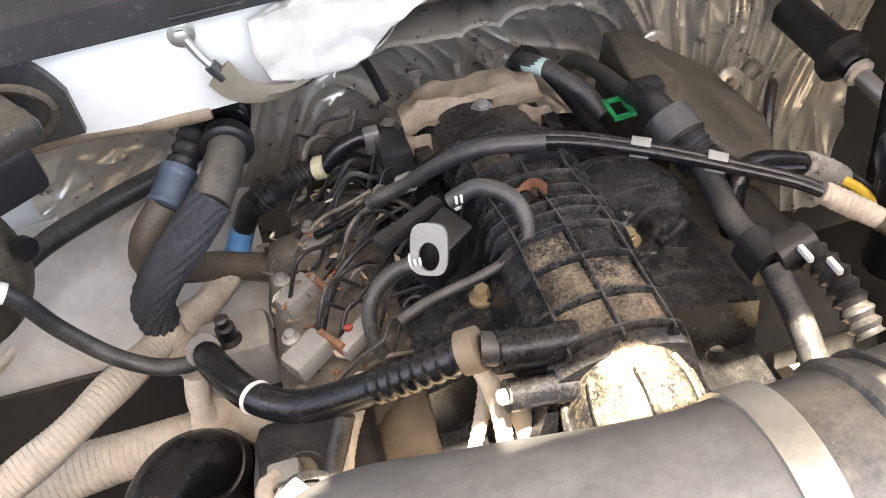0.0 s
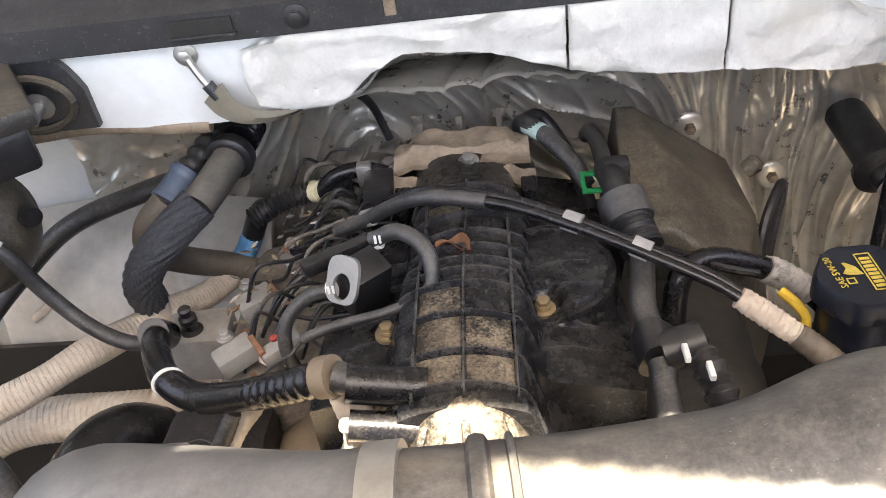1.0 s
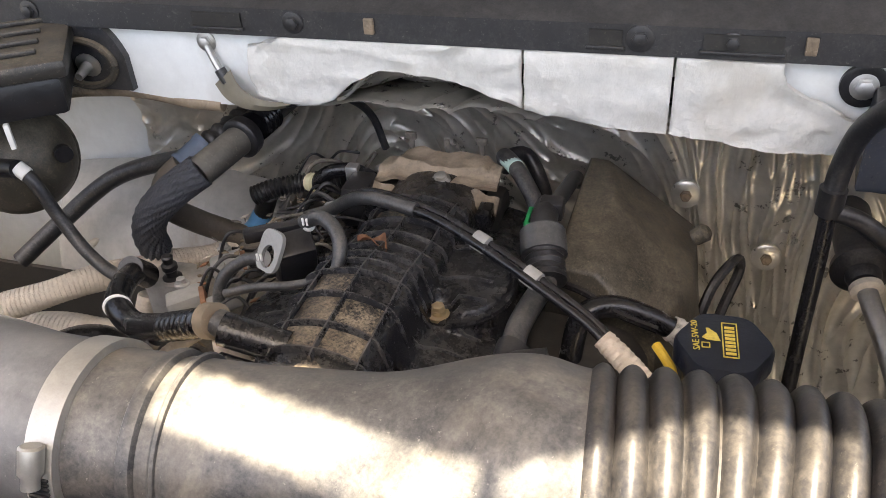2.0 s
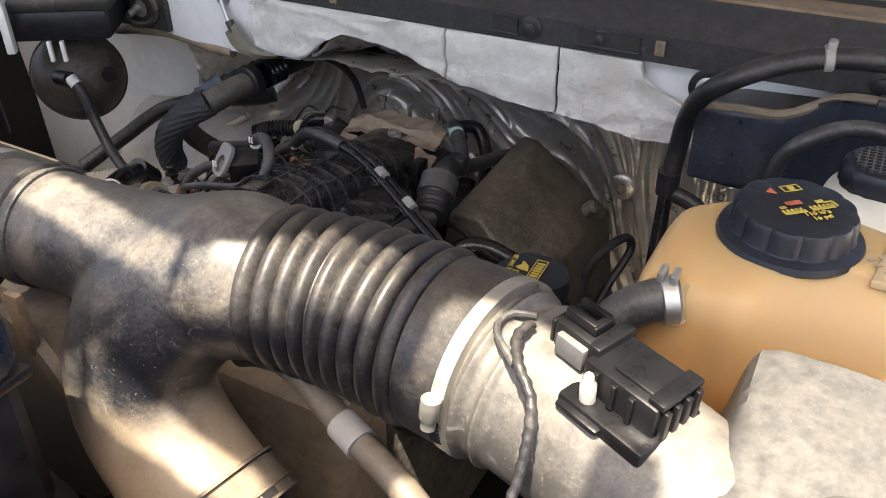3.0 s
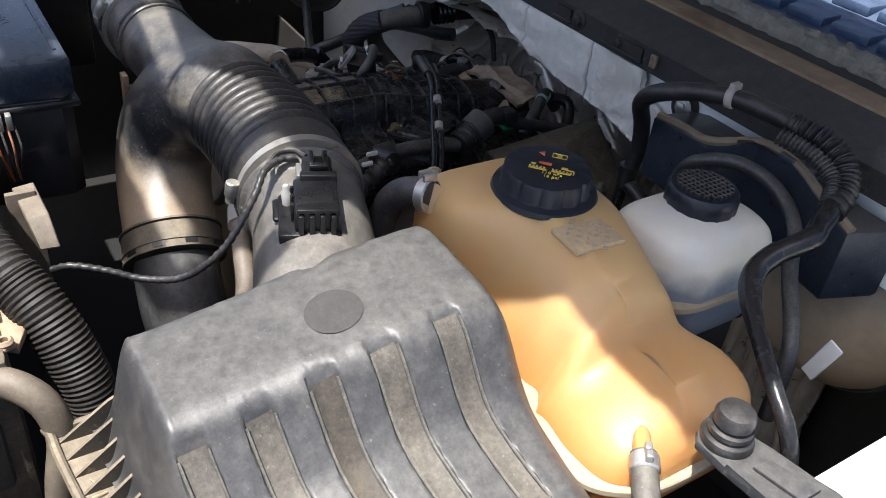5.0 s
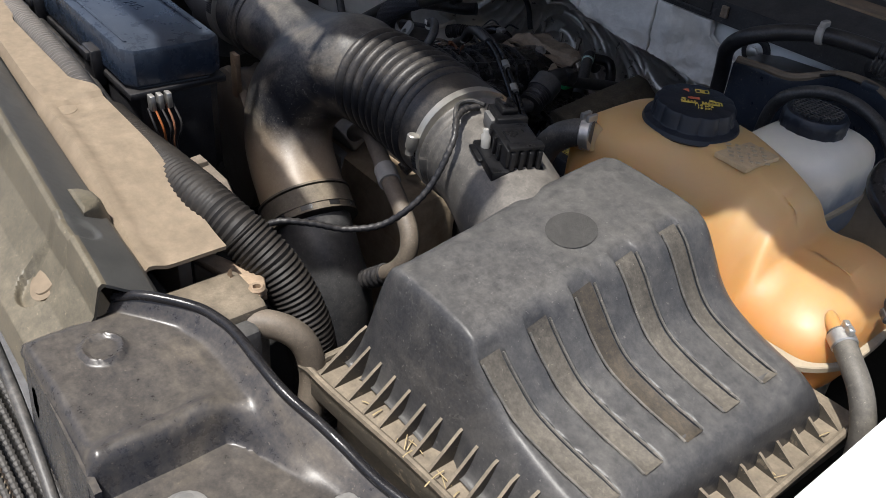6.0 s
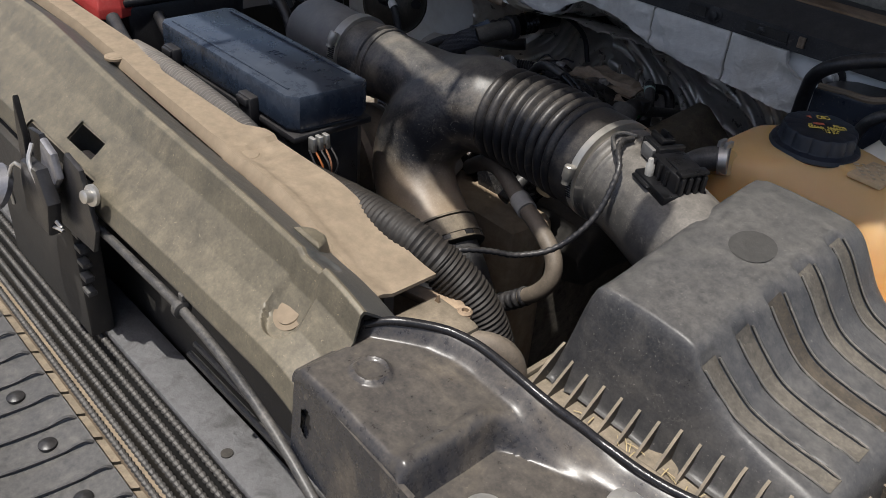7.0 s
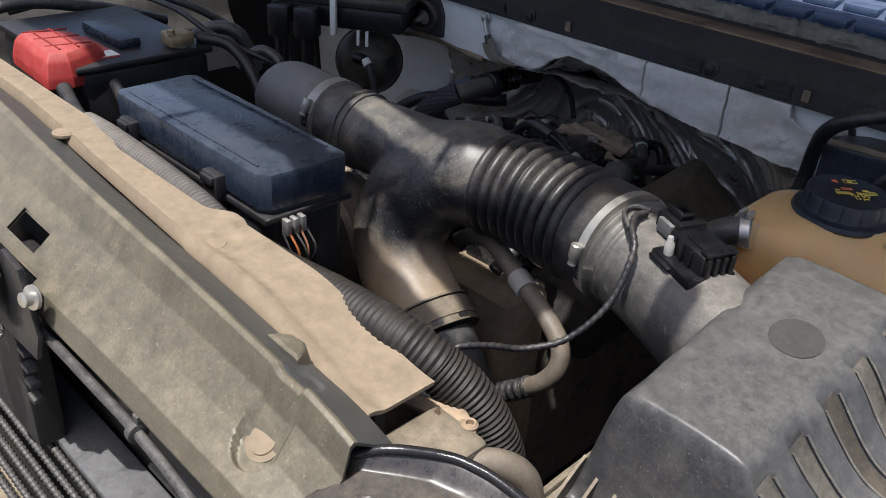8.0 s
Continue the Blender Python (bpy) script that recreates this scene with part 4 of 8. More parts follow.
def lid_profile(y, n=40):
    """x, z across the lid at a depth y."""
    e = smooth_step((y - 0.158) / 0.027)
    f = smooth_step((y - 0.165) / 0.22)
    zt = 0.92 + (0.088 + 0.030 * f) * e
    left = 0.560 + 0.004 * f
    right = 0.655 + 0.012 * f
    h = zt - 0.918
    P = [(left - 0.006, 0.918), (left + 0.004, 0.918 + 0.6 * h), (left + 0.012, zt - 0.008), (left + 0.022, zt - 0.001), (0.60, zt), (right - 0.008, zt - 0.002), (right + 0.008, zt - 0.008), (right + 0.018, zt - 0.020),
         (right + 0.034, 0.918 + 0.62 * h), (right + 0.050, 0.918 + 0.49 * h), (right + 0.080, 0.918 + 0.39 * h), (right + 0.112, 0.918 + 0.32 * h), (right + 0.126, 0.918 + 0.23 * h), (right + 0.132, 0.918 + 0.10 * h), (right + 0.134, 0.912)]
    return spline([(x, y, z) for x, z in P], 5)


GROOVES = (0.192, 0.232, 0.272, 0.312, 0.356)


def groove(x, y):
    """Depth of the moulded channels that run down the lid."""
    if not 0.662 < x < 0.775:
        return 0.0
    along = smooth_step((x - 0.662) / 0.010) * smooth_step((0.774 - x) / 0.006)
    d_ = min(abs(y - (c_ + 0.12 * (x - 0.668))) for c_ in GROOVES)
    return 0.0042 * along * (1 - smooth_step((d_ - 0.0075) / 0.003))


bm = bmesh.new()
ys = [0.156 + 0.0018 * k for k in range(int((0.416 - 0.156) / 0.0018) + 1)]
rings = []
for y in ys:
    pr = resample(lid_profile(min(y, 0.40)), 0.0035)[0]
    pr = [p for p, _, _ in pr]
    if y > 0.388:
        t = (y - 0.388) / 0.028
        pr = [Vector((p.x, y, 0.915 + (p.z - 0.915) * math.sqrt(max(0.0, 1 - t * t)))) for p in pr]
    rings.append(pr)
n_min = min(len(r) for r in rings)
rings = [[r[round(k * (len(r) - 1) / (n_min - 1))] for k in range(n_min)] for r in rings]
rings = [[p + Vector((-0.5, 0, -0.85)) * groove(p.x, p.y) + Vector((0, 0, 0.0008 * noise.noise(p * 50))) for p in r] for r in rings]
loft(bm, rings, closed=False, caps=False)
part("lid", bm, "plastic_dusty", abx)


def lid_z(x, y):
    pr = lid_profile(y)
    return float(np.interp(x, [p.x for p in pr], [p.z for p in pr]))


for k, y in enumerate(GROOVES):
    bm = bmesh.new()
    cols = []
    for i in range(26):
        u = i / 25
        x = 0.670 + 0.103 * u
        row = []
        for w in (-0.0082, -0.005, 0.0, 0.005, 0.0082):
            yy = y + w + 0.12 * (x - 0.668)
            g = groove(x, yy)
            row.append((x - 0.5 * g + 0.0004, yy, lid_z(x, min(yy, 0.39)) - 0.85 * g + 0.0006))
        cols.append(row)
    loft(bm, cols, closed=False, caps=False)
    part("dusty_channel", bm, "channel_dark" if k == 2 else "channel", abx, "channel floor speckled with brown dirt" if k == 2 else "channel floor filled with tan dust")
    for w in (-0.0086, 0.0086):
        bm = hose([(x, y + w + 0.12 * (x - 0.668), lid_z(x, min(y + w + 0.12 * (x - 0.668), 0.39)) - 0.0002) for x in [0.672 + 0.010 * i for i in range(11)]], 0.0010, 6)
        part("lip", bm, "lip", abx)
bm = bmesh.new()
centre = bm.verts.new((0.631, 0.298, lid_z(0.631, 0.298) + 0.0008))
last = None
for r_ in (0.006, 0.012, 0.0185):
    ring = [bm.verts.new((0.631 + r_ * math.cos(k * math.pi / 18), 0.298 + r_ * math.sin(k * math.pi / 18), lid_z(0.631 + r_ * math.cos(k * math.pi / 18), 0.298 + r_ * math.sin(k * math.pi / 18)) + 0.0008)) for k in range(36)]
    for k in range(36):
        bm.faces.new((centre, ring[k], ring[(k + 1) % 36]) if last is None else (last[k], ring[k], ring[(k + 1) % 36], last[(k + 1) % 36]))
    last = ring
part("round_mark", bm, "mark", abx, "dark round moulding mark")
bm = bmesh.new()
slab(bm, [(0.545, 0.138), (0.555, 0.130), (0.66, 0.139), (0.812, 0.15), (0.822, 0.44), (0.555, 0.43)], 0.895, 0.9165, 0.002)
slab(bm, [(0.56, 0.15), (0.79, 0.16), (0.79, 0.42), (0.565, 0.42)], 0.70, 0.8949, 0.002)
part("base", bm, "plastic_tan", abx)
bm = bmesh.new()
sweep(bm, [(0.549, 0.30, 0.918), (0.547, 0.145, 0.918), (0.556, 0.1315, 0.918), (0.66, 0.140, 0.918), (0.809, 0.151, 0.918), (0.819, 0.20, 0.918), (0.820, 0.43, 0.918)], 0.0032, 8, 0.006)
part("rim", bm, "plastic_tan", abx)
for k in range(15):
    x = 0.557 + 0.0166 * k
    y0 = 0.133 + 0.075 * (x - 0.555)
    bm = bmesh.new()
    slab(bm, [(y0, 0.9160), (0.176, 0.9160), (0.176, 0.944), (0.169, 0.941)], x, x + 0.0024, 0, "x")
    part("gusset", bm, "plastic_tan", abx)
for k in range(13):
    y = 0.172 + 0.020 * k
    bm = bmesh.new()
    slab(bm, [(0.818, 0.9160), (0.788, 0.9160), (0.788, 0.930), (0.799, 0.928)], y, y + 0.0024, 0, "y")
    part("gusset", bm, "plastic_tan", abx)

# ---------------- coolant tank ----------------
tank = thing("coolant_reservoir", (0.62, 0.50, 0.85), "translucent plastic coolant tank, yellowed to amber orange", "coolant tank")
SEC = [(0.497, 0.452, 0.520, 0.925, 1.002), (0.501, 0.440, 0.535, 0.91, 1.018), (0.512, 0.432, 0.552, 0.90, 1.027), (0.55, 0.430, 0.570, 0.89, 1.032), (0.60, 0.432, 0.570, 0.89, 1.033),
       (0.64, 0.432, 0.556, 0.89, 1.032), (0.665, 0.428, 0.548, 0.89, 1.028), (0.685, 0.424, 0.544, 0.89, 1.021), (0.697, 0.421, 0.545, 0.89, 1.012), (0.705, 0.419, 0.550, 0.89, 0.995), (0.713, 0.418, 0.558, 0.89, 0.987), (0.735, 0.415, 0.566, 0.89, 0.986),
       (0.755, 0.417, 0.566, 0.89, 0.983), (0.772, 0.424, 0.560, 0.90, 0.975), (0.782, 0.438, 0.548, 0.91, 0.963), (0.787, 0.455, 0.53, 0.92, 0.95)]


def tank_ring(x, y0, y1, z0, z1, n=44):
    cy, cz, hy, hz = (y0 + y1) / 2, (z0 + z1) / 2, (y1 - y0) / 2, (z1 - z0) / 2
    out = []
    for k in range(n):
        a = 2 * math.pi * k / n
        c, s = math.cos(a), math.sin(a)
        e = 0.42
        out.append((x, cy + hy * math.copysign(abs(c) ** e, c), cz + hz * math.copysign(abs(s) ** e, s)))
    return out


bm = bmesh.new()
S2 = spline([Vector((s[0], s[1], s[2])) for s in SEC], 5), spline([Vector((s[0], s[3], s[4])) for s in SEC], 5)
loft(bm, [tank_ring(a.x, a.y, a.z, b.y, b.z) for a, b in zip(*S2)])
for v in bm.verts:
    p = v.co
    if p.z > 0.93:
        front = smooth_step((0.50 - p.y) / 0.06)
        slope = smooth_step((p.x - 0.555) / 0.05) * (0.45 + 0.75 * smooth_step((p.x - 0.68) / 0.05)) * max(0.0, p.z - 0.945) * front
        valley = math.exp(-((p.x - 0.686) / 0.011) ** 2) * front
        crease = math.exp(-abs((p.x - 0.545 - 0.15 * (1.02 - p.z)) / 0.006)) * smooth_step((0.475 - p.y) / 0.03)
        spine = math.exp(-abs((p.y - 0.475 - 0.5 * (p.x - 0.735)) / 0.010)) * smooth_step((p.x - 0.705) / 0.02)
        p += Vector((0.0, slope + 0.007 * valley + 0.006 * crease, -0.005 * valley - 0.003 * crease + 0.0035 * spine))
part("tank_body", bm, "tank", tank, sharp=70)
bm = bmesh.new()
EDGE = spline([(0.60, 0.436, 0.944), (0.655, 0.434, 0.944), (0.675, 0.428, 0.943), (0.695, 0.418, 0.942), (0.717, 0.411, 0.941), (0.745, 0.409, 0.940), (0.767, 0.415, 0.939), (0.783, 0.433, 0.939), (0.792, 0.460, 0.938), (0.792, 0.51, 0.938), (0.784, 0.555, 0.938)], 6)
rows = []
for k, p in enumerate(EDGE):
    t = (EDGE[min(k + 1, len(EDGE) - 1)] - EDGE[max(k - 1, 0)]).normalized()
    n_ = Vector((-t.y, t.x, 0)) * 0.016
    rows.append([p + Vector((0, 0, 0.0030)), p + n_ + Vector((0, 0, 0.0045)), p + n_ - Vector((0, 0, 0.0045)), p - Vector((0, 0, 0.0030))])
loft(bm, rows)
bmesh.ops.bevel(bm, geom=list(bm.edges), offset=0.0009, segments=1, affect='EDGES')
part("seam", bm, "tank_seam", tank, "pale moulded seam")
bm = bmesh.new()
lathe(bm, [(0.0415, 0.0), (0.0428, 0.002), (0.0415, 0.0055), (0.036, 0.0075), (0.0352, 0.009), (0.0348, 0.0195), (0.0335, 0.0225), (0.031, 0.0235), (0.008, 0.0237), (0.0, 0.0237)], (0.572, 0.511, 1.030), (0.02, -0.02, 1), 120,
      lambda i, a: 1 + (0.055 * abs(math.sin(a * 6)) ** 0.6 - 0.035 if 3 <= i <= 7 else 0))
cap = part("cap", bm, "cap", tank, "black screw cap with a yellow printed warning")
bm = bmesh.new()
slab(bm, [(0.620, 0.481), (0.652, 0.479), (0.655, 0.523), (0.625, 0.524)], 1.0285, 1.0336, 0.001)
plate = part("plate", bm, "plate_tank", tank, "embossed plate")
for j in range(5):
    bm = flat((0.6385, 0.502, 1.0336), 43, *[(-0.017 + 0.0068 * k + 0.001 * ((j * 3 + k) % 3), -0.015 + 0.007 * j, -0.0125 + 0.0068 * k - 0.0008 * ((j + k) % 2), -0.0125 + 0.007 * j) for k in range(5) if (j + 2 * k) % 7], thick=0.0007)
    part("embossed_line", bm, "tank_seam", plate)
bm = bmesh.new()
sweep(bm, [(0.669 + 0.013 * math.cos(a * math.pi / 10), 0.511 + 0.013 * math.sin(a * math.pi / 10), 1.0285 - 0.02 * 0.2 * (1 + math.cos(a * math.pi / 10))) for a in range(0, 20)], 0.0007, 6, 0.002)
part("moulded_ring", bm, "tank_seam", tank)
# warning print on the cap
CT = 1.0545
bm = bmesh.new()
slab(bm, [(0.5535, 0.5160), (0.5595, 0.5165), (0.5547, 0.5215)], CT, CT + 0.0006)
part("warning_triangle", bm, "print_red", cap, "red-orange warning triangle")
part("symbol", flat((0.5655, 0.5275, CT), 43, (-0.006, -0.0035, 0.006, -0.0028), (-0.006, 0.0028, 0.006, 0.0035), (-0.006, -0.0035, -0.0053, 0.0035), (0.0053, -0.0035, 0.006, 0.0035), (-0.002, -0.0018, 0.002, 0.0018)), "print_yellow", cap, "yellow boxed symbol")
part("symbol", flat((0.5720, 0.5015, CT), 43, (-0.008, -0.004, 0.006, -0.0015), *[(-0.008 + 0.0028 * k, -0.002, -0.0065 + 0.0028 * k, 0.001) for k in range(5)], (-0.007, 0.003, -0.003, 0.0035), (-0.007, 0.0045, -0.003, 0.005)), "print_yellow", cap, "yellow comb-like symbol")
part("symbol", flat((0.5727, 0.5065, CT), 43, (-0.0035, 0.002, 0.005, 0.006), (-0.005, 0.003, -0.0025, 0.0055)), "print_red", cap)
part("symbol", flat((0.5850, 0.5140, CT), 43, (-0.008, -0.004, 0.007, -0.0015), *[(-0.008 + 0.0028 * k, -0.002, -0.0065 + 0.0028 * k, 0.0008) for k in range(6)], (-0.001, 0.003, 0.004, 0.006), (0.003, 0.0025, 0.009, 0.0035), (0.0085, -0.003, 0.0095, 0.002)), "print_yellow", cap, "yellow comb-like symbol")
part("lettering", lettering("110 kPa\n16 psi", 0.0052, (0.5860, 0.5025, CT), 43), "print_yellow", cap, "yellow printed pressure figures")
bm = bmesh.new()
sweep(bm, [(0.512, 0.44, 1.010), (0.528, 0.432, 1.018)], 0.013, 16)
part("spout", bm, "tank", tank)

# ---------------- white fluid reservoir ----------------
res = thing("brake_fluid_reservoir", (0.62, 0.64, 0.9), "milky white fluid reservoir with a dark ribbed cap", "fluid reservoir")
bm = bmesh.new()
R2 = [(0.578, 0.60, 0.67, 0.93, 0.992), (0.584, 0.585, 0.682, 0.92, 1.004), (0.597, 0.577, 0.69, 0.91, 1.012), (0.63, 0.577, 0.70, 0.91, 1.013), (0.655, 0.585, 0.70, 0.91, 1.010), (0.668, 0.60, 0.695, 0.91, 1.002), (0.675, 0.61, 0.68, 0.92, 0.99)]
A2 = spline([Vector((s[0], s[1], s[2])) for s in R2], 4), spline([Vector((s[0], s[3], s[4])) for s in R2], 4)
loft(bm, [tank_ring(a.x, a.y, a.z, b.y, b.z) for a, b in zip(*A2)])
part("bottle", bm, "tank_white", res, sharp=70)
bm = bmesh.new()
lathe(bm, [(0.029, 0.0), (0.030, 0.002), (0.030, 0.015), (0.028, 0.0185), (0.004, 0.0195), (0, 0.0195)], (0.618, 0.648, 1.010), (0, 0, 1), 60, lambda i, a: 1 + (0.03 if (i in (1, 2) and math.sin(a * 16) > 0.3) else 0))
bcap = part("cap", bm, "cap", res)
bm = bmesh.new()
loft(bm, [[(x_, y_, 0.9535 + dz) for x_, y_, _ in [(0.6265 + 0.0525 * math.copysign(abs(math.cos(a)) ** 0.5, math.cos(a)), 0.639 + 0.063 * math.copysign(abs(math.sin(a)) ** 0.5, math.sin(a)), 0) for a in [2 * math.pi * k / 40 for k in range(40)]]] for dz in (-0.0025, 0.0025)])
part("seam", bm, "tank_seam", res, "brownish moulded seam")
for k in range(-4, 5):
    w_ = math.sqrt(max(0.0, 0.0235 ** 2 - (0.005 * k) ** 2))
    for lo_k, hi_k in (((0.618 - w_, 0.648 + 0.005 * k - 0.0008, 1.0285), (0.618 + w_, 0.648 + 0.005 * k + 0.0008, 1.0312)), ((0.618 + 0.005 * k - 0.0008, 0.648 - w_, 1.0285), (0.618 + 0.005 * k + 0.0008, 0.648 + w_, 1.0310))):
        bm = bmesh.new()
        box(bm, lo_k, hi_k, 0)
        part("ridge", bm, "rubber_grey", bcap)
bm = bmesh.new()
box(bm, (0.59, 0.6, 0.80), (0.665, 0.69, 0.909), 0.008)
part("master_cylinder", bm, "dark", res)

# ---------------- fuse box ----------------
fb = thing("fuse_box", (0.09, 0.19, 0.90), "black plastic fuse box, the smooth lid's blue sky sheen painted into its colour", "fuse box")
bm = bmesh.new()
slab(bm, [(-0.046, 0.148), (-0.036, 0.141), (0.214, 0.141), (0.226, 0.150), (0.231, 0.222), (0.222, 0.234), (-0.040, 0.237), (-0.048, 0.228)], 1.004, 1.041, 0.004)
lid = part("lid", bm, "fuse", fb)
part("mark", flat((0.118, 0.196, 1.041), 8, (-0.012, -0.005, -0.010, 0.005), (-0.010, 0.003, -0.004, 0.005), (-0.010, -0.001, -0.004, 0.001), (-0.001, -0.005, 0.001, 0.005), (0.001, 0.003, 0.005, 0.005), (0.007, -0.005, 0.009, 0.005), (0.009, -0.005, 0.013, -0.003)), "fuse", lid, "raised moulded mark")
for y0_ in (0.150, 0.224):
    bm = bmesh.new()
    box(bm, (-0.03, y0_, 1.0408), (0.205, y0_ + 0.003, 1.0424), 0.0006)
    part("lid_bead", bm, "fuse", lid)
bm = bmesh.new()
slab(bm, [(-0.044, 0.150), (-0.034, 0.144), (0.21, 0.144), (0.222, 0.152), (0.227, 0.220), (0.218, 0.231), (-0.038, 0.233), (-0.045, 0.226)], 0.90, 1.0035, 0.003)
part("base", bm, "plastic", fb)
bm = bmesh.new()
box(bm, (-0.0475, 0.1405, 0.994), (0.2295, 0.2365, 1.0015), 0.002)
part("rim", bm, "plastic", fb)
for x in (-0.02, 0.14):
    bm = bmesh.new()
    box(bm, (x, 0.131, 0.985), (x + 0.026, 0.143, 1.022), 0.003)
    box(bm, (x + 0.003, 0.128, 1.012), (x + 0.023, 0.133, 1.020), 0.001)
    part("latch", bm, "plastic", fb)
for k, mt_ in enumerate(("rubber", "wire_orange", "rubber", "leaf", "rubber")):
    bm = hose([(0.236, 0.153 + 0.006 * k, 0.988), (0.247 + 0.003 * (k % 3), 0.154 + 0.006 * k, 0.972), (0.243, 0.160 + 0.004 * k, 0.952), (0.232, 0.165 + 0.003 * k, 0.93)], 0.0011, 7)
    part("wire", bm, mt_, fb)
for dx in (0.0, 0.008, 0.016):
    bm = bmesh.new()
    box(bm, (0.231, 0.155 + dx, 0.985), (0.240, 0.160 + dx, 1.0), 0.001)
    part("terminal", bm, "steel", fb)


# ---------------- engine ----------------
blk = thing("engine_block", (0.08, 0.68, 0.40), "grimy engine block and valve covers under the manifold", "engine")
bm = bmesh.new()
box(bm, (-0.10, 0.52, 0.40), (0.26, 0.90, 0.76), 0.02)
for v in bm.verts:
    v.co += noise.noise_vector(v.co * 14) * 0.006
part("block", bm, "engine", blk)


def lumpy(bm, amount, scale, seed=0.0, cuts=2):
    """Break flat faces up and roughen them, for cast and dirty parts."""
    bmesh.ops.subdivide_edges(bm, edges=[e for e in bm.edges if e.calc_length() > 0.012], cuts=cuts, use_grid_fill=True)
    for v in bm.verts:
        v.co += noise.noise_vector(v.co * scale + Vector((seed, 0, 0))) * amount
    return bm


for nm, x0, x1, y0, y1, z1 in (("valve_cover_left", -0.125, 0.005, 0.58, 0.83, 0.805), ("valve_cover_right", 0.195, 0.32, 0.53, 0.80, 0.80)):
    bm = bmesh.new()
    rings = []
    for k in range(18):
        u = k / 17
        y = y0 + (y1 - y0) * u
        e = math.sqrt(max(0.02, 1 - (2 * u - 1) ** 8))
        c, h = (x0 + x1) / 2, (x1 - x0) / 2
        rings.append([(c + h * math.copysign(abs(math.cos(a)) ** 0.5, math.cos(a)) * (0.9 + 0.1 * e), y, z1 - 0.06 + 0.06 * e * math.copysign(abs(math.sin(a)) ** 0.6, math.sin(a))) for a in [2 * math.pi * i / 28 for i in range(28)]])
    loft(bm, rings)
    lumpy(bm, 0.004, 40, x0, 1)
    part("valve_cover", bm, "engine" if x0 < 0 else "dark", blk)
bm = bmesh.new()
box(bm, (-0.17, 0.44, 0.45), (0.27, 0.53, 0.80), 0.02)
lumpy(bm, 0.006, 22, 3)
part("front_cover", bm, "tan_cast", blk, "tan stained cast front cover")

# intake manifold: arched plenum with raised ribs
man = thing("intake_manifold", (0.095, 0.65, 0.78), "ribbed black plastic intake manifold dusted with tan dirt", "intake manifold")


def man_top(x, y):
    """Height of the manifold's skin."""
    crest = 0.903 - 0.018 * smooth_step((y - 0.60) / 0.10) - 0.02 * smooth_step((y - 0.70) / 0.14) - 0.006 * smooth_step((0.52 - y) / 0.03)
    c = 0.095 + 0.004 * math.sin(y * 20)
    w = abs(x - c)
    body = crest - 0.010 * (w / 0.04) ** 2 if w < 0.04 else crest - 0.010 - 0.035 * smooth_step((w - 0.04) / 0.018) - 0.25 * max(0, w - 0.05)
    if y < 0.55:
        return max(0.80, body - 0.9 * max(0, w - 0.04))
    dome = 0.868 - 0.0 - 3.2 * max(0.0, math.hypot(x - 0.165, (y - 0.660) * 0.85) - 0.038) ** 1.0 if math.hypot(x - 0.165, (y - 0.66) * 0.85) < 0.06 else 0
    pocket = 0.012 * (1 - smooth_step((math.hypot(x - 0.151, y - 0.626) - 0.011) / 0.008))
    return max(body, dome) - pocket


bm = bmesh.new()
sheet(bm, lambda u, v: Vector((-0.02 + 0.235 * u, 0.500 + 0.36 * v, man_top(-0.02 + 0.235 * u, 0.50 + 0.36 * v))), 94, 130, 0.05, (0, 0, -1))
part("shell", bm, "manifold", man)


def rib(points, w=0.0034, h=0.006):
    """A raised rib with a flat top over the skin, through x, y points."""
    C, _ = resample(spline([(x, y, 0) for x, y in points]), 0.004)
    bm_ = bmesh.new()
    rows = []
    for i, (p, s, u) in enumerate(C):
        t = (C[min(i + 1, len(C) - 1)][0] - C[max(i - 1, 0)][0]).normalized()
        n = Vector((-t.y, t.x, 0)) * w / 2
        z = man_top(p.x, p.y)
        rows.append([(p.x + n.x, p.y + n.y, z - 0.004), (p.x + n.x * 0.85, p.y + n.y * 0.85, z + h * 0.7), (p.x + n.x * 0.4, p.y + n.y * 0.4, z + h), (p.x - n.x * 0.4, p.y - n.y * 0.4, z + h), (p.x - n.x * 0.85, p.y - n.y * 0.85, z + h * 0.7), (p.x - n.x, p.y - n.y, z - 0.004)])
    loft(bm_, rows)
    return part("rib", bm_, "rib_light", man)


for x in (0.062, 0.095, 0.128):
    rib([(x, 0.505), (x + 0.001, 0.6), (x + 0.002, 0.70), (x + 0.003, 0.77)])
for k, y in enumerate((0.512, 0.540, 0.575, 0.605, 0.622, 0.638, 0.66, 0.685, 0.71, 0.735, 0.76)):
    rib([(0.046, y - 0.002), (0.07, y), (0.12, y), (0.144, y - 0.004)])
for y in (0.58, 0.605, 0.63, 0.655, 0.70, 0.73):
    rib([(0.144, y), (0.165, y + 0.006), (0.19, y + 0.004)], 0.0025, 0.003)
for y in (0.60, 0.63, 0.68, 0.71):
    rib([(0.044, y), (0.025, y + 0.004), (0.006, y + 0.002)], 0.0025, 0.003)
bm = bmesh.new()
sweep(bm, [(0.16 + 0.046 * math.cos(a / 14), 0.66 + 0.052 * math.sin(a / 14), 0.862) for a in range(-20, 33, 4)], 0.004, 8)
part("flange", bm, "manifold", man)
YS = (0.512, 0.540, 0.575, 0.605, 0.622, 0.638, 0.66, 0.685, 0.71, 0.735, 0.76)
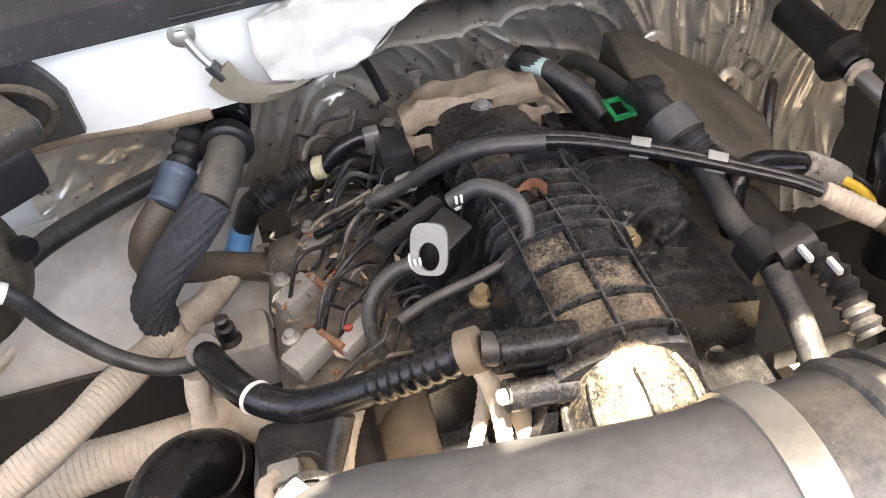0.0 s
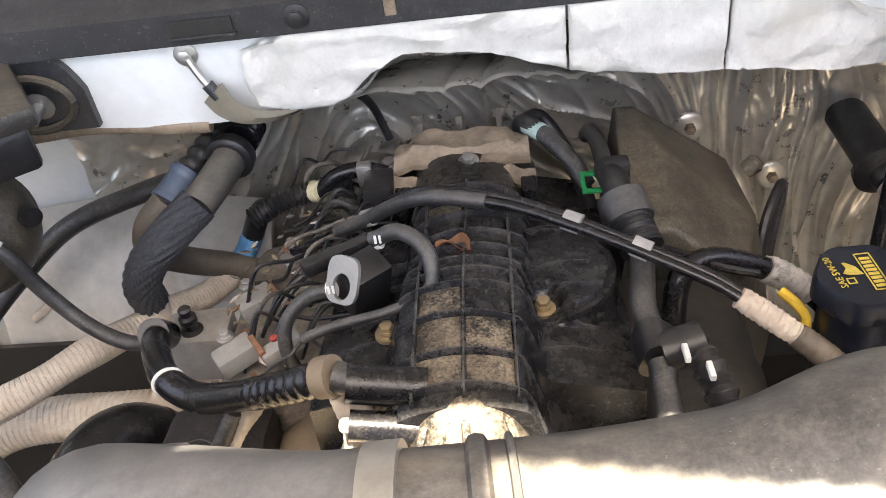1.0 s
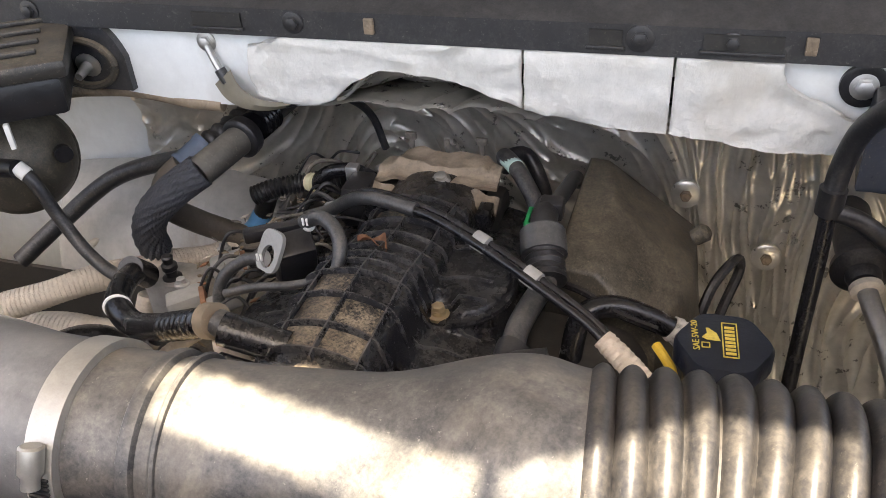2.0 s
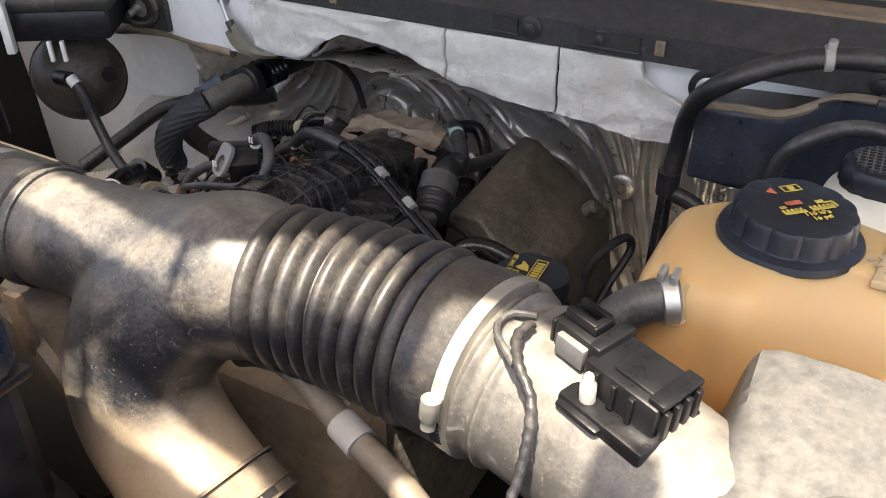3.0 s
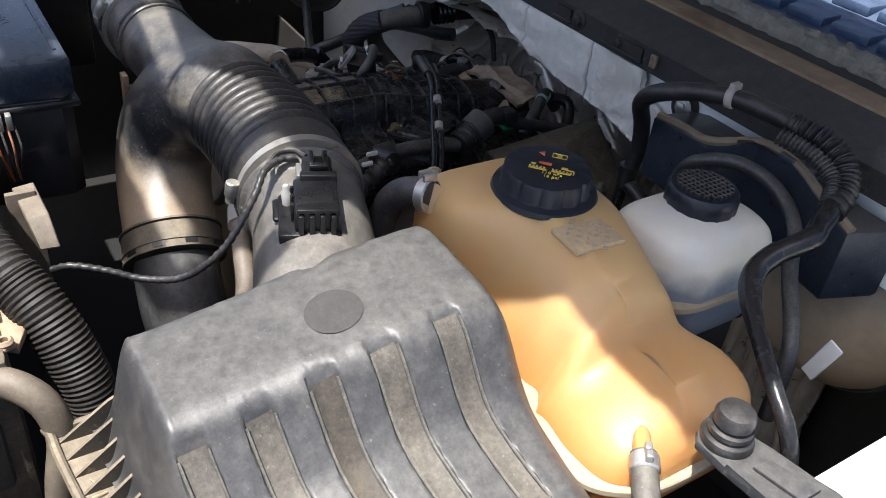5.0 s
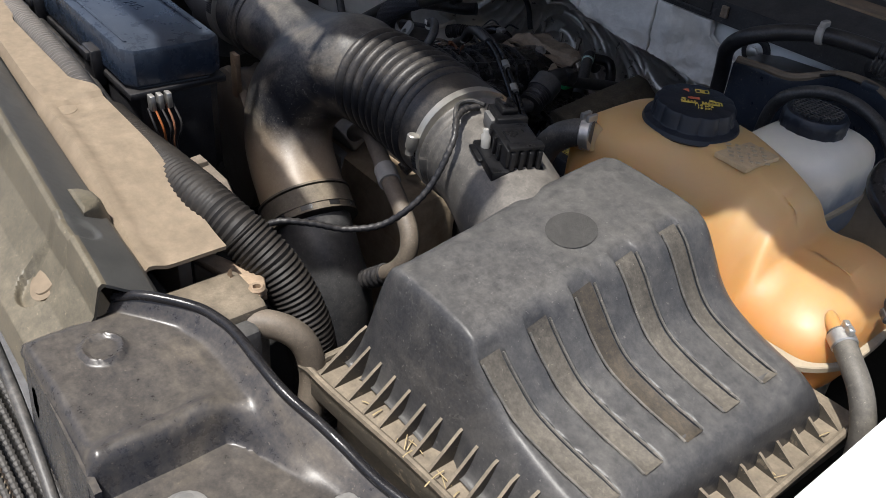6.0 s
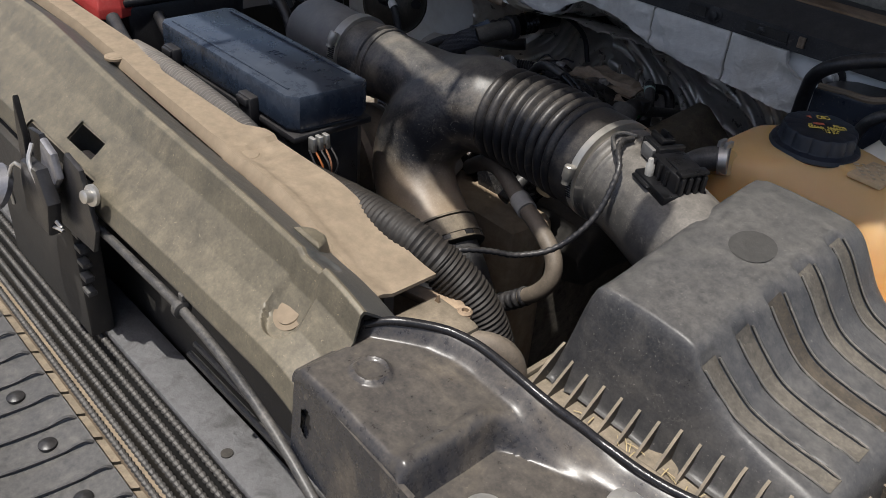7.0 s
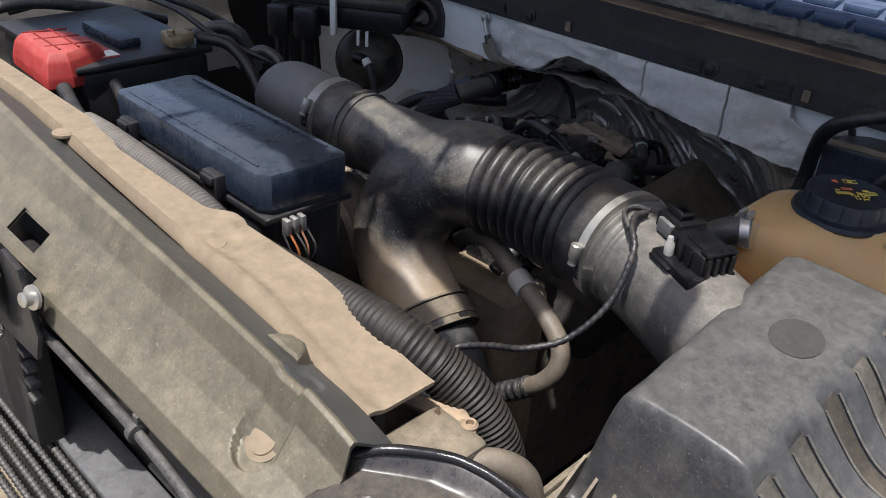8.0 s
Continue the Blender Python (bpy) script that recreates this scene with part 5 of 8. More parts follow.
DIRTY = {(0, 0): "collar", (0, 1): "collar", (1, 0): "collar", (1, 1): "crust", (2, 0): "crust", (9, 0): "crust", (8, 0): "crust"}
for j, (ya, yb) in enumerate(zip(YS, YS[1:])):
    for i, (xa, xb) in enumerate(((0.064, 0.0935), (0.0968, 0.1265))):
        bm = bmesh.new()
        sheet(bm, lambda u, v: Vector((xa + (xb - xa) * u, ya + 0.0025 + (yb - ya - 0.005) * v, man_top(xa + (xb - xa) * u, ya + 0.0025 + (yb - ya - 0.005) * v) + 0.0016)), 6, 5, 0.003, (0, 0, -1))
        part("panel", bm, DIRTY.get((j, i), "manifold"), man, "panel caked with tan dust" if (j, i) in DIRTY else "")
for at in ((0.035, 0.608, 0.857), (0.151, 0.626, 0.853)):
    bm = bmesh.new()
    lathe(bm, [(0.0095, 0), (0.0095, 0.003), (0.006, 0.0035), (0.006, 0.006)], at, (0, 0, 1), 18)
    hexbolt(bm, Vector(at) + Vector((0, 0, 0.006)), 0.0055, 0.006)
    part("bolt", bm, "brass", man, "dull brass-coloured bolt")
for x0, y0, r in ((0.021, 0.520, 0.013), (0.021, 0.503, 0.010)):
    bm = bmesh.new()
    sweep(bm, [(x0, y0, 0.905 - (0.02 if r < 0.012 else 0)), (0.07, y0 + 0.002, 0.893 - (0.02 if r < 0.012 else 0))], r, 18)
    part("port", bm, "manifold", man)
bm = bmesh.new()
lathe(bm, [(0.005, 0), (0.005, 0.004), (0.003, 0.006)], (0.021, 0.503, 0.885), (-1, 0, 0.1), 12)
part("plug", bm, "white_plastic", man)

thr = thing("throttle_body", (0.095, 0.47, 0.82), "throttle body with a dusty plastic collar and silver base", "throttle body")
tax = Vector((0.03, -0.80, -0.55)).normalized()
t0 = Vector((0.094, 0.515, 0.872))
bm = bmesh.new()
lathe(bm, [(0.028, -0.01), (0.033, 0.0), (0.036, 0.012), (0.041, 0.022), (0.0415, 0.045), (0.038, 0.047)], t0, tax, 40)
part("collar", bm, "collar", thr, "dusty ribbed plastic collar")
for k in range(8):
    a = 2 * math.pi * k / 8
    q = tax.to_track_quat('Z', 'Y').to_matrix()
    bm = bmesh.new()
    sweep(bm, [t0 + q @ Vector((rr * math.cos(a), rr * math.sin(a), hh)) for rr, hh in ((0.036, 0.008), (0.0405, 0.018), (0.0425, 0.03), (0.0425, 0.044))], 0.0028, 8)
    part("rib", bm, "collar", thr)
bm = bmesh.new()
lathe(bm, [(0.043, 0), (0.0445, 0.001), (0.0445, 0.006), (0.043, 0.007)], t0 + tax * 0.046, tax, 40)
part("gasket", bm, "rubber_clean", thr)
bm = bmesh.new()
lathe(bm, [(0.038, 0), (0.039, 0.002), (0.039, 0.03), (0.037, 0.032)], t0 + tax * 0.053, tax, 40)
part("barrel", bm, "alu", thr)
bm = bmesh.new()
box(bm, (0.035, 0.452, 0.800), (0.075, 0.485, 0.858), 0.006)
part("motor_cover", bm, "plastic", thr)
bm = bmesh.new()
box(bm, (0.038, 0.44, 0.770), (0.125, 0.475, 0.800), 0.006)
part("mount", bm, "alu", thr)

# black crankcase hose along the front of the engine
ph = thing("breather_hose", (-0.08, 0.57, 0.80), "glossy black breather hose with a crimp collar", "hose")
bm = hose([(-0.170, 0.668, 0.822), (-0.158, 0.635, 0.835), (-0.134, 0.592, 0.846), (-0.105, 0.572, 0.845), (-0.06, 0.552, 0.866), (-0.01, 0.532, 0.895), (0.008, 0.528, 0.905)], lambda s, u, a: 0.0114 + 0.0007 * math.sin(s * 700) * (u > 0.72), 18, 0.002)
part("hose_body", bm, "rubber_clean", ph)
bm = hose([(0.003, 0.528, 0.903), (0.014, 0.525, 0.907)], 0.0138, 18)
part("collar", bm, "shroud", ph, "dusty tan collar")
bm = hose([(0.014, 0.525, 0.906), (0.03, 0.521, 0.904)], 0.0105, 16)
part("nozzle", bm, "rubber_grey", ph)
bm = bmesh.new()
lathe(bm, [(0.0116, -0.0016), (0.0126, 0), (0.0116, 0.0016)], (-0.131, 0.588, 0.847), (0.5, -0.8, 0.1), 20)
part("ring", bm, "white_plastic", ph)
bm = hose([(-0.172, 0.682, 0.806), (-0.168, 0.658, 0.832)], 0.013, 16)
part("tee", bm, "rubber_clean", ph)

# coolant sensor block beside the hoses
sb = thing("sensor_housing", (-0.16, 0.71, 0.76), "dirty alloy sensor housing with a black sensor", "sensor")
bm = bmesh.new()
box(bm, (-0.185, 0.685, 0.74), (-0.125, 0.73, 0.792), 0.006)
lumpy(bm, 0.002, 60, 0, 1)
part("block", bm, "alu", sb)
bm = bmesh.new()
lathe(bm, [(0.010, 0), (0.010, 0.004), (0.006, 0.006), (0.006, 0.012), (0.008, 0.014), (0.008, 0.019), (0.005, 0.021), (0.006, 0.028), (0.004, 0.030)], (-0.157, 0.70, 0.790), (0, 0, 1), 18)
part("sensor", bm, "plastic", sb)

# crankcase solenoid with grey bracket
sol = thing("purge_solenoid", (0.01, 0.635, 0.86), "black solenoid valve with a grey oval bracket", "solenoid")
bm = bmesh.new()
q = Matrix.Rotation(radians(38), 4, 'Z') @ Matrix.Rotation(radians(20), 4, 'X')
box(bm, (0.000, 0.634, 0.850), (0.034, 0.662, 0.902), 0.004, 2, q)
box(bm, (-0.030, 0.652, 0.892), (0.030, 0.664, 0.904), 0.003, 2, Matrix.Rotation(radians(30), 4, 'Z'))
part("valve_body", bm, "plastic", sol)
bm = bmesh.new()
ring = []
n_ = Vector((-0.35, -0.75, 0.55)).normalized()
qq = n_.to_track_quat('Z', 'Y').to_matrix()
c_ = Vector((0.008, 0.629, 0.897))
outer = [(0.013 * math.copysign(abs(math.cos(a)) ** 0.55, math.cos(a)), 0.018 * math.copysign(abs(math.sin(a)) ** 0.55, math.sin(a))) for a in [2 * math.pi * k / 28 for k in range(28)]]
inner = [(0.0075 * math.cos(a), -0.005 + 0.010 * math.sin(a)) for a in [2 * math.pi * k / 28 for k in range(28)]]
rr = [[c_ + qq @ Vector((x, y, h)) for x, y in o] for o, h in ((outer, 0), (outer, 0.004), (inner, 0.004), (inner, 0))]
V = [[bm.verts.new(p) for p in r] for r in rr]
for i in range(4):
    a, b = V[i], V[(i + 1) % 4]
    for k in range(28):
        bm.faces.new((a[k], a[(k + 1) % 28], b[(k + 1) % 28], b[k]))
part("bracket", bm, "plate_pale", sol, "light grey oval bracket")
bm = hose([(0.030, 0.650, 0.915), (0.050, 0.645, 0.925), (0.068, 0.632, 0.921), (0.074, 0.618, 0.908), (0.068, 0.607, 0.897), (0.04, 0.603, 0.886), (0.0, 0.600, 0.879), (-0.025, 0.596, 0.872)], lambda s, u, a: 0.0062 - 0.0024 * smooth_step((u - 0.35) / 0.1), 14)
part("hose", bm, "rubber_grey", sol)
for at in ((0.034, 0.651, 0.914), (-0.004, 0.632, 0.886)):
    bm = bmesh.new()
    lathe(bm, [(0.0066, -0.002), (0.0072, -0.0015), (0.0072, 0.0015), (0.0066, 0.002)], at, (0.9, -0.2, 0.3), 18)
    box(bm, Vector(at) + Vector((-0.0015, -0.009, 0.003)), Vector(at) + Vector((0.0005, -0.007, 0.010)), 0.0006)
    box(bm, Vector(at) + Vector((0.002, -0.009, 0.003)), Vector(at) + Vector((0.004, -0.007, 0.010)), 0.0006)
    part("spring_clip", bm, "white_plastic", sol)
bm = hose([(-0.004, 0.632, 0.886), (-0.025, 0.632, 0.880), (-0.042, 0.622, 0.866), (-0.045, 0.612, 0.845), (-0.04, 0.61, 0.82)], 0.0055, 12)
part("hose", bm, "rubber_grey", sol)

# twin fuel and vapour lines over the manifold
fl = thing("fuel_lines", (0.10, 0.70, 0.85), "pair of thin black fuel lines in clips across the manifold", "fuel lines")
for d, r in ((0.0, 0.0040), (0.0095, 0.0037)):
    bm = hose([(-0.07, 0.768, 0.818), (-0.03, 0.755, 0.842 - d * 0.3), (0.009 + d * 0.5, 0.740 + d, 0.868), (0.045, 0.718 + d, 0.898), (0.075, 0.705 + d, 0.910), (0.13, 0.688 + d, 0.908), (0.178, 0.663 + d, 0.902), (0.225, 0.637 + d, 0.892), (0.27, 0.612 + d, 0.880), (0.29, 0.598 + d, 0.872)], r, 10)
    part("line", bm, "rubber_clean", fl)
bm = hose([(-0.02, 0.752, 0.850), (0.009, 0.741, 0.867), (0.045, 0.719, 0.897), (0.075, 0.706, 0.909), (0.115, 0.694, 0.909)], 0.0064, 14)
part("sleeve", bm, "rubber_grey", fl)
for at, ax in (((0.178, 0.668, 0.902), (0.85, -0.5, -0.1)), ((0.225, 0.642, 0.892), (0.85, -0.5, -0.2)), ((0.012, 0.741, 0.869), (0.7, -0.5, 0.5))):
    bm = bmesh.new()
    A = Vector(at)
    d = Vector(ax).normalized() * 0.007
    sweep(bm, [A - d, A + d], lambda s, u, a: 0.0068 + 0.0012 * math.cos(2 * a), 14, 0.004)
    part("clip", bm, "grey_plastic", fl, "pale grey clip")
bm = hose([(0.286, 0.602, 0.874), (0.30, 0.594, 0.866), (0.322, 0.582, 0.853)], wrapped(0.0075, 0.005, 0.0012), 16, 0.0015)
part("tape_wrap", bm, "tape_white", fl, "pale cloth tape wrap")

# oil filler
oil = thing("oil_filler", (0.36, 0.60, 0.80), "black oil filler cap with yellow printing, on a dark neck", "oil filler")
bm = bmesh.new()
lathe(bm, [(0.026, 0), (0.026, 0.03), (0.031, 0.034), (0.0335, 0.036), (0.0335, 0.051), (0.0315, 0.0545), (0.005, 0.056), (0, 0.056)], (0.372, 0.606, 0.828), (0, 0, 1), 60, lambda i, a: 1 + (0.04 * math.cos(a * 6) if 3 <= i <= 5 else 0))
ocap = part("cap", bm, "cap", oil)
part("lettering", lettering("SAE 5W-20", 0.0068, (0.3515, 0.608, 0.8842), 96), "print_yellow", ocap, "yellow printed oil grade")
bm = bmesh.new()
slab(bm, [(0.356, 0.606), (0.360, 0.604), (0.369, 0.604), (0.366, 0.612), (0.360, 0.617), (0.3585, 0.6165), (0.3595, 0.611)], 0.8842, 0.8848)
part("symbol", bm, "print_yellow", ocap, "yellow oil can symbol")
part("symbol", flat((0.359, 0.598, 0.8842), 3, (-0.003, -0.003, 0.003, -0.0022), (-0.003, 0.0022, 0.003, 0.003), (-0.003, -0.003, -0.0022, 0.003), (0.0022, -0.003, 0.003, 0.003)), "print_yellow", ocap, "yellow square outline")
part("frame", flat((0.3755, 0.6065, 0.8842), 3, (-0.0055, -0.019, 0.0055, -0.0182), (-0.0055, 0.0182, 0.0055, 0.019), (-0.0055, -0.019, -0.0047, 0.019), (0.0047, -0.019, 0.0055, 0.019), *[(-0.0035, -0.016 + 0.004 * k, 0.0035, -0.0135 + 0.004 * k) for k in range(8)]), "print_yellow", ocap, "yellow framed block of print")
bm = bmesh.new()
lathe(bm, [(0.024, -0.06), (0.024, 0.0)], (0.372, 0.606, 0.828), (0, 0, 1), 28)
part("neck", bm, "plastic", oil)
bm = bmesh.new()
sweep(bm, [(0.325, 0.628, 0.852), (0.333, 0.618, 0.848), (0.34, 0.612, 0.838), (0.335, 0.60, 0.828)], 0.004, 8)
part("tether", bm, "yellow", oil, "yellow tether")
bm = hose([(0.322, 0.582, 0.853), (0.335, 0.573, 0.845), (0.355, 0.56, 0.83)], wrapped(0.0085, 0.004, 0.0008), 14, 0.0012)
part("conduit", bm, "hose_brown", oil, "tan ribbed conduit")
eb = bmesh.new()
sweep(eb, [(0.255, 0.655, 0.79), (0.262, 0.672, 0.832), (0.285, 0.686, 0.838), (0.32, 0.691, 0.826), (0.361, 0.690, 0.803), (0.388, 0.672, 0.782), (0.395, 0.65, 0.76)], 0.0098, 16)
single("vent_elbow", eb, "rubber_clean", "glossy black elbow hose beside the oil filler", "hose")
tp = bmesh.new()
sweep(tp, [(0.336, 0.691, 0.819), (0.352, 0.690, 0.809), (0.372, 0.684, 0.795)], wrapped(0.0106, 0.007, 0.0016), 16, 0.0015)
single("tape_joint", tp, "frayed", "frayed pale tape round the elbow hose", "tape")

# rear bracket with studs
brk = thing("rear_bracket", (0.09, 0.84, 0.83), "rusty dusty steel bracket bolted behind the manifold", "bracket")
bm = bmesh.new()


def brk_at(u, v):
    x = 0.028 + 0.128 * u
    y = 0.820 + 0.052 * v * (1 - 0.35 * abs(2 * u - 1) ** 3) + 0.005 * math.sin(u * 9)
    return Vector((x, y, 0.861 + 0.008 * smooth_step((v - 0.30) / 0.15) * (1 - 0.6 * smooth_step((abs(2 * u - 1) - 0.7) / 0.1)) + 0.002 * math.sin(v * 3.0) * (0.5 + 0.5 * math.sin(u * 6 + 1)) + 0.006 * noise.noise(Vector((x * 50, y * 50, 0)))))


sheet(bm, brk_at, 40, 20, 0.004, (0, 0, -1))
part("plate", bm, "rust_metal", brk)
for x, y in ((0.053, 0.873), (0.092, 0.873), (0.130, 0.872)):
    bm = bmesh.new()
    box(bm, (x - 0.003, y - 0.002, 0.86), (x + 0.003, y + 0.001, 0.884), 0.001)
    if x != 0.092:
        box(bm, (x - 0.006, y - 0.004, 0.881), (x + 0.006, y + 0.001, 0.889), 0.001)
    part("tab", bm, "engine", brk)
for at in ((0.099, 0.821, 0.864), (0.019, 0.862, 0.842)):
    bm = bmesh.new()
    hexbolt(bm, at, 0.0065, 0.006, (0, -0.2, 1), 0.010)
    part("bolt", bm, "steel", brk)
bm = bmesh.new()
box(bm, (-0.005, 0.80, 0.79), (0.16, 0.87, 0.838), 0.008)
lumpy(bm, 0.004, 45, 9)
part("mount", bm, "dark", brk)
bm = bmesh.new()
sheet(bm, lambda u, v: Vector((0.02 + 0.14 * u, 0.800 + 0.018 * v, 0.846 + 0.008 * v + 0.004 * math.sin(u * 17) + 0.002 * math.sin(u * 40))), 50, 6, 0.003, (0, 0, -1))
part("lip", bm, "rust_metal", brk)
for x in (0.03, 0.06, 0.085, 0.12, 0.145):
    bm = bmesh.new()
    box(bm, (x, 0.775, 0.835), (x + 0.014, 0.800, 0.856 + 0.004 * math.sin(x * 90)), 0.002)
    part("web", bm, "manifold", brk)

# short coolant pipes at the back
for nm, pts, r, mt, lb in (
        ("coolant_pipe", [(0.15, 0.90, 0.84), (0.152, 0.878, 0.866), (0.168, 0.855, 0.868), (0.192, 0.822, 0.856), (0.205, 0.80, 0.84)], 0.0085, "rubber_grey", "grey rubber coolant pipe with a green sticker"),
        ("vapour_pipe", [(0.222, 0.95, 0.80), (0.222, 0.915, 0.826), (0.222, 0.85, 0.85), (0.219, 0.785, 0.868), (0.218, 0.75, 0.88)], 0.0080, "rubber_grey", "grey plastic vapour pipe running to the firewall"),
        ("curved_hose", [(0.15, 0.885, 0.86), (0.17, 0.905, 0.855), (0.19, 0.89, 0.83), (0.205, 0.85, 0.81), (0.21, 0.81, 0.80)], 0.008, "rubber", "thin black curved hose behind the manifold")):
    single(nm, hose(pts, r, 16), mt, lb, "hose")
bm = hose([(0.157, 0.870, 0.868), (0.170, 0.852, 0.868)], 0.0089, 16)
single("sticker_band", bm, "label_green", "pale green printed sticker round a coolant pipe", "sticker")
can = thing("vapour_valve", (0.222, 0.70, 0.84), "black vapour valve with a wide collar and a green clip", "valve")
bm = hose([(0.218, 0.762, 0.882), (0.219, 0.735, 0.888), (0.222, 0.71, 0.886)], 0.012, 18)
part("connector", bm, "plastic", can)
bm = hose([(0.221, 0.715, 0.886), (0.226, 0.695, 0.876)], 0.0200, 26)
part("collar", bm, "plastic_dusty", can)
bm = hose([(0.2255, 0.696, 0.877), (0.232, 0.672, 0.866)], lambda s, u, a: 0.0165 + 0.0010 * math.sin(s * 1200), 26, 0.001)
part("valve_body", bm, "rubber", can)
bm = bmesh.new()
for lo, hi in (((0.196, 0.758, 0.862), (0.200, 0.784, 0.866)), ((0.212, 0.758, 0.862), (0.216, 0.784, 0.866)), ((0.196, 0.756, 0.862), (0.216, 0.760, 0.866)), ((0.196, 0.782, 0.862), (0.216, 0.786, 0.866))):
    box(bm, lo, hi, 0.0008)
part("clip", bm, "green", can, "bright green plastic clip")
bm = bmesh.new()
box(bm, (0.212, 0.742, 0.880), (0.234, 0.760, 0.898), 0.003)
box(bm, (0.209, 0.748, 0.874), (0.229, 0.768, 0.888), 0.002, 2, Matrix.Rotation(0.4, 4, 'Z'))
part("plug", bm, "plastic", can)
pip = thing("vapour_hose", (0.225, 0.58, 0.80), "grey rubber hose running down to a black check valve", "hose")
bm = hose([(0.232, 0.672, 0.866), (0.226, 0.64, 0.868), (0.221, 0.606, 0.868), (0.222, 0.578, 0.866)], 0.0095, 16)
part("upper_hose", bm, "rubber_grey", pip)
bm = hose([(0.222, 0.582, 0.866), (0.224, 0.556, 0.864)], lambda s, u, a: 0.0155 + 0.002 * math.cos(3 * a), 20, 0.003)
part("tee", bm, "plastic", pip)
bm = hose([(0.224, 0.560, 0.868), (0.252, 0.565, 0.872)], 0.014, 20)
part("valve", bm, "plastic", pip)
bm = hose([(0.224, 0.556, 0.864), (0.223, 0.52, 0.850), (0.22, 0.47, 0.82)], 0.0092, 16)
part("lower_hose", bm, "rubber_grey", pip)
bm = hose([(0.245, 0.562, 0.872), (0.256, 0.535, 0.862), (0.262, 0.50, 0.84)], lambda s, u, a: 0.0105 + 0.0015 * math.sin(s * 700), 16, 0.002)
part("side_hose", bm, "rubber", pip)
for at in ((0.237, 0.545, 0.882), (0.250, 0.532, 0.878)):
    bm = bmesh.new()
    box(bm, Vector(at) - Vector((0.002, 0.007, 0.002)), Vector(at) + Vector((0.002, 0.007, 0.003)), 0.001)
    part("tab", bm, "white_plastic", pip)

# dusty plastic shield over the rear of the engine
shd = thing("rear_shield", (0.30, 0.80, 0.62), "brown dusty black plastic shield, blotched with oil", "shield")
bm = bmesh.new()
A_, B_, C_, D_, E_, F_, G_, H_ = [bm.verts.new(p) for p in ((0.230, 0.72, 0.848), (0.241, 0.887, 0.869), (0.262, 0.887, 0.868), (0.272, 0.806, 0.862), (0.266, 0.715, 0.848), (0.354, 0.884, 0.799), (0.355, 0.779, 0.807), (0.325, 0.70, 0.800))]
for q in ((A_, B_, C_, D_, E_), (C_, F_, G_, D_), (D_, G_, H_, E_)):
    bm.faces.new(q)
r = bmesh.ops.extrude_edge_only(bm, edges=[e for e in bm.edges if len(e.link_faces) == 1])
for v in r["geom"]:
    if isinstance(v, bmesh.types.BMVert):
        d = Vector((v.co.x - 0.29, v.co.y - 0.79, 0)).normalized()
        v.co += Vector((d.x * 0.03, d.y * 0.02, -0.15))
bmesh.ops.bevel(bm, geom=[e for e in bm.edges if e.calc_face_angle(0) > 0.2], offset=0.005, segments=3, profile=0.5, affect='EDGES')
lumpy(bm, 0.0025, 40, 4, 2)
part("shell", bm, "shield", shd)
bm = bmesh.new()
lathe(bm, [(0.008, 0), (0.009, 0.012), (0.005, 0.016)], (0.35, 0.812, 0.832), (0.7, 0, 0.6), 14)
part("plug", bm, "shield", shd)
bm = hose([(0.232, 0.70, 0.848), (0.262, 0.69, 0.846), (0.29, 0.678, 0.838), (0.325, 0.675, 0.828)], 0.0035, 8)
part("edge", bm, "rubber_clean", shd)
st = bmesh.new()
sweep(st, [(0.365, 0.80, 0.70), (0.362, 0.78, 0.745), (0.372, 0.80, 0.785), (0.392, 0.83, 0.80), (0.398, 0.84, 0.78), (0.385, 0.815, 0.745), (0.375, 0.79, 0.71)], 0.005, 8)
single("rubber_strap", st, "rubber", "looped black rubber strap by the firewall", "strap")

# connectors and coils on the valve cover
for at, yaw in (((-0.075, 0.712, 0.812), 32), ((-0.073, 0.632, 0.828), 34), ((-0.045, 0.775, 0.806), 30)):
    t = thing("ignition_coil", at, "grey dusty ignition coil with an orange-brown clip", "ignition coil", "ignition coils")
    q = Matrix.Rotation(radians(yaw), 4, 'Z') @ Matrix.Rotation(radians(-8), 4, 'Y')
    A = Vector(at)
    bm = bmesh.new()
    box(bm, A + Vector((-0.038, -0.011, -0.012)), A + Vector((-0.004, 0.011, 0.006)), 0.003, 2, q)
    part("coil_body", bm, "grey_plastic", t)
    bm = bmesh.new()
    box(bm, A + Vector((0.0, -0.007, -0.006)), A + Vector((0.034, 0.007, 0.008)), 0.002, 2, q)
    part("connector", bm, "grey_plastic", t)
    bm = bmesh.new()
    box(bm, A + Vector((-0.004, -0.013, -0.003)), A + Vector((0.001, 0.013, 0.009)), 0.001, 2, q)
    part("clip", bm, "leaf", t, "orange-brown clip")
    bm = bmesh.new()
    lathe(bm, [(0.0035, 0), (0.0035, 0.002), (0.002, 0.003)], A + Vector((0.012, 0.004, 0.008)), (0, 0, 1), 10)
    part("latch", bm, "red", t, "small red latch")
    bm = bmesh.new()
    hexbolt(bm, A + Vector((-0.03, 0.012, 0.006)), 0.0045, 0.005, (0, 0, 1), 0.007)
    part("bolt", bm, "steel", t)

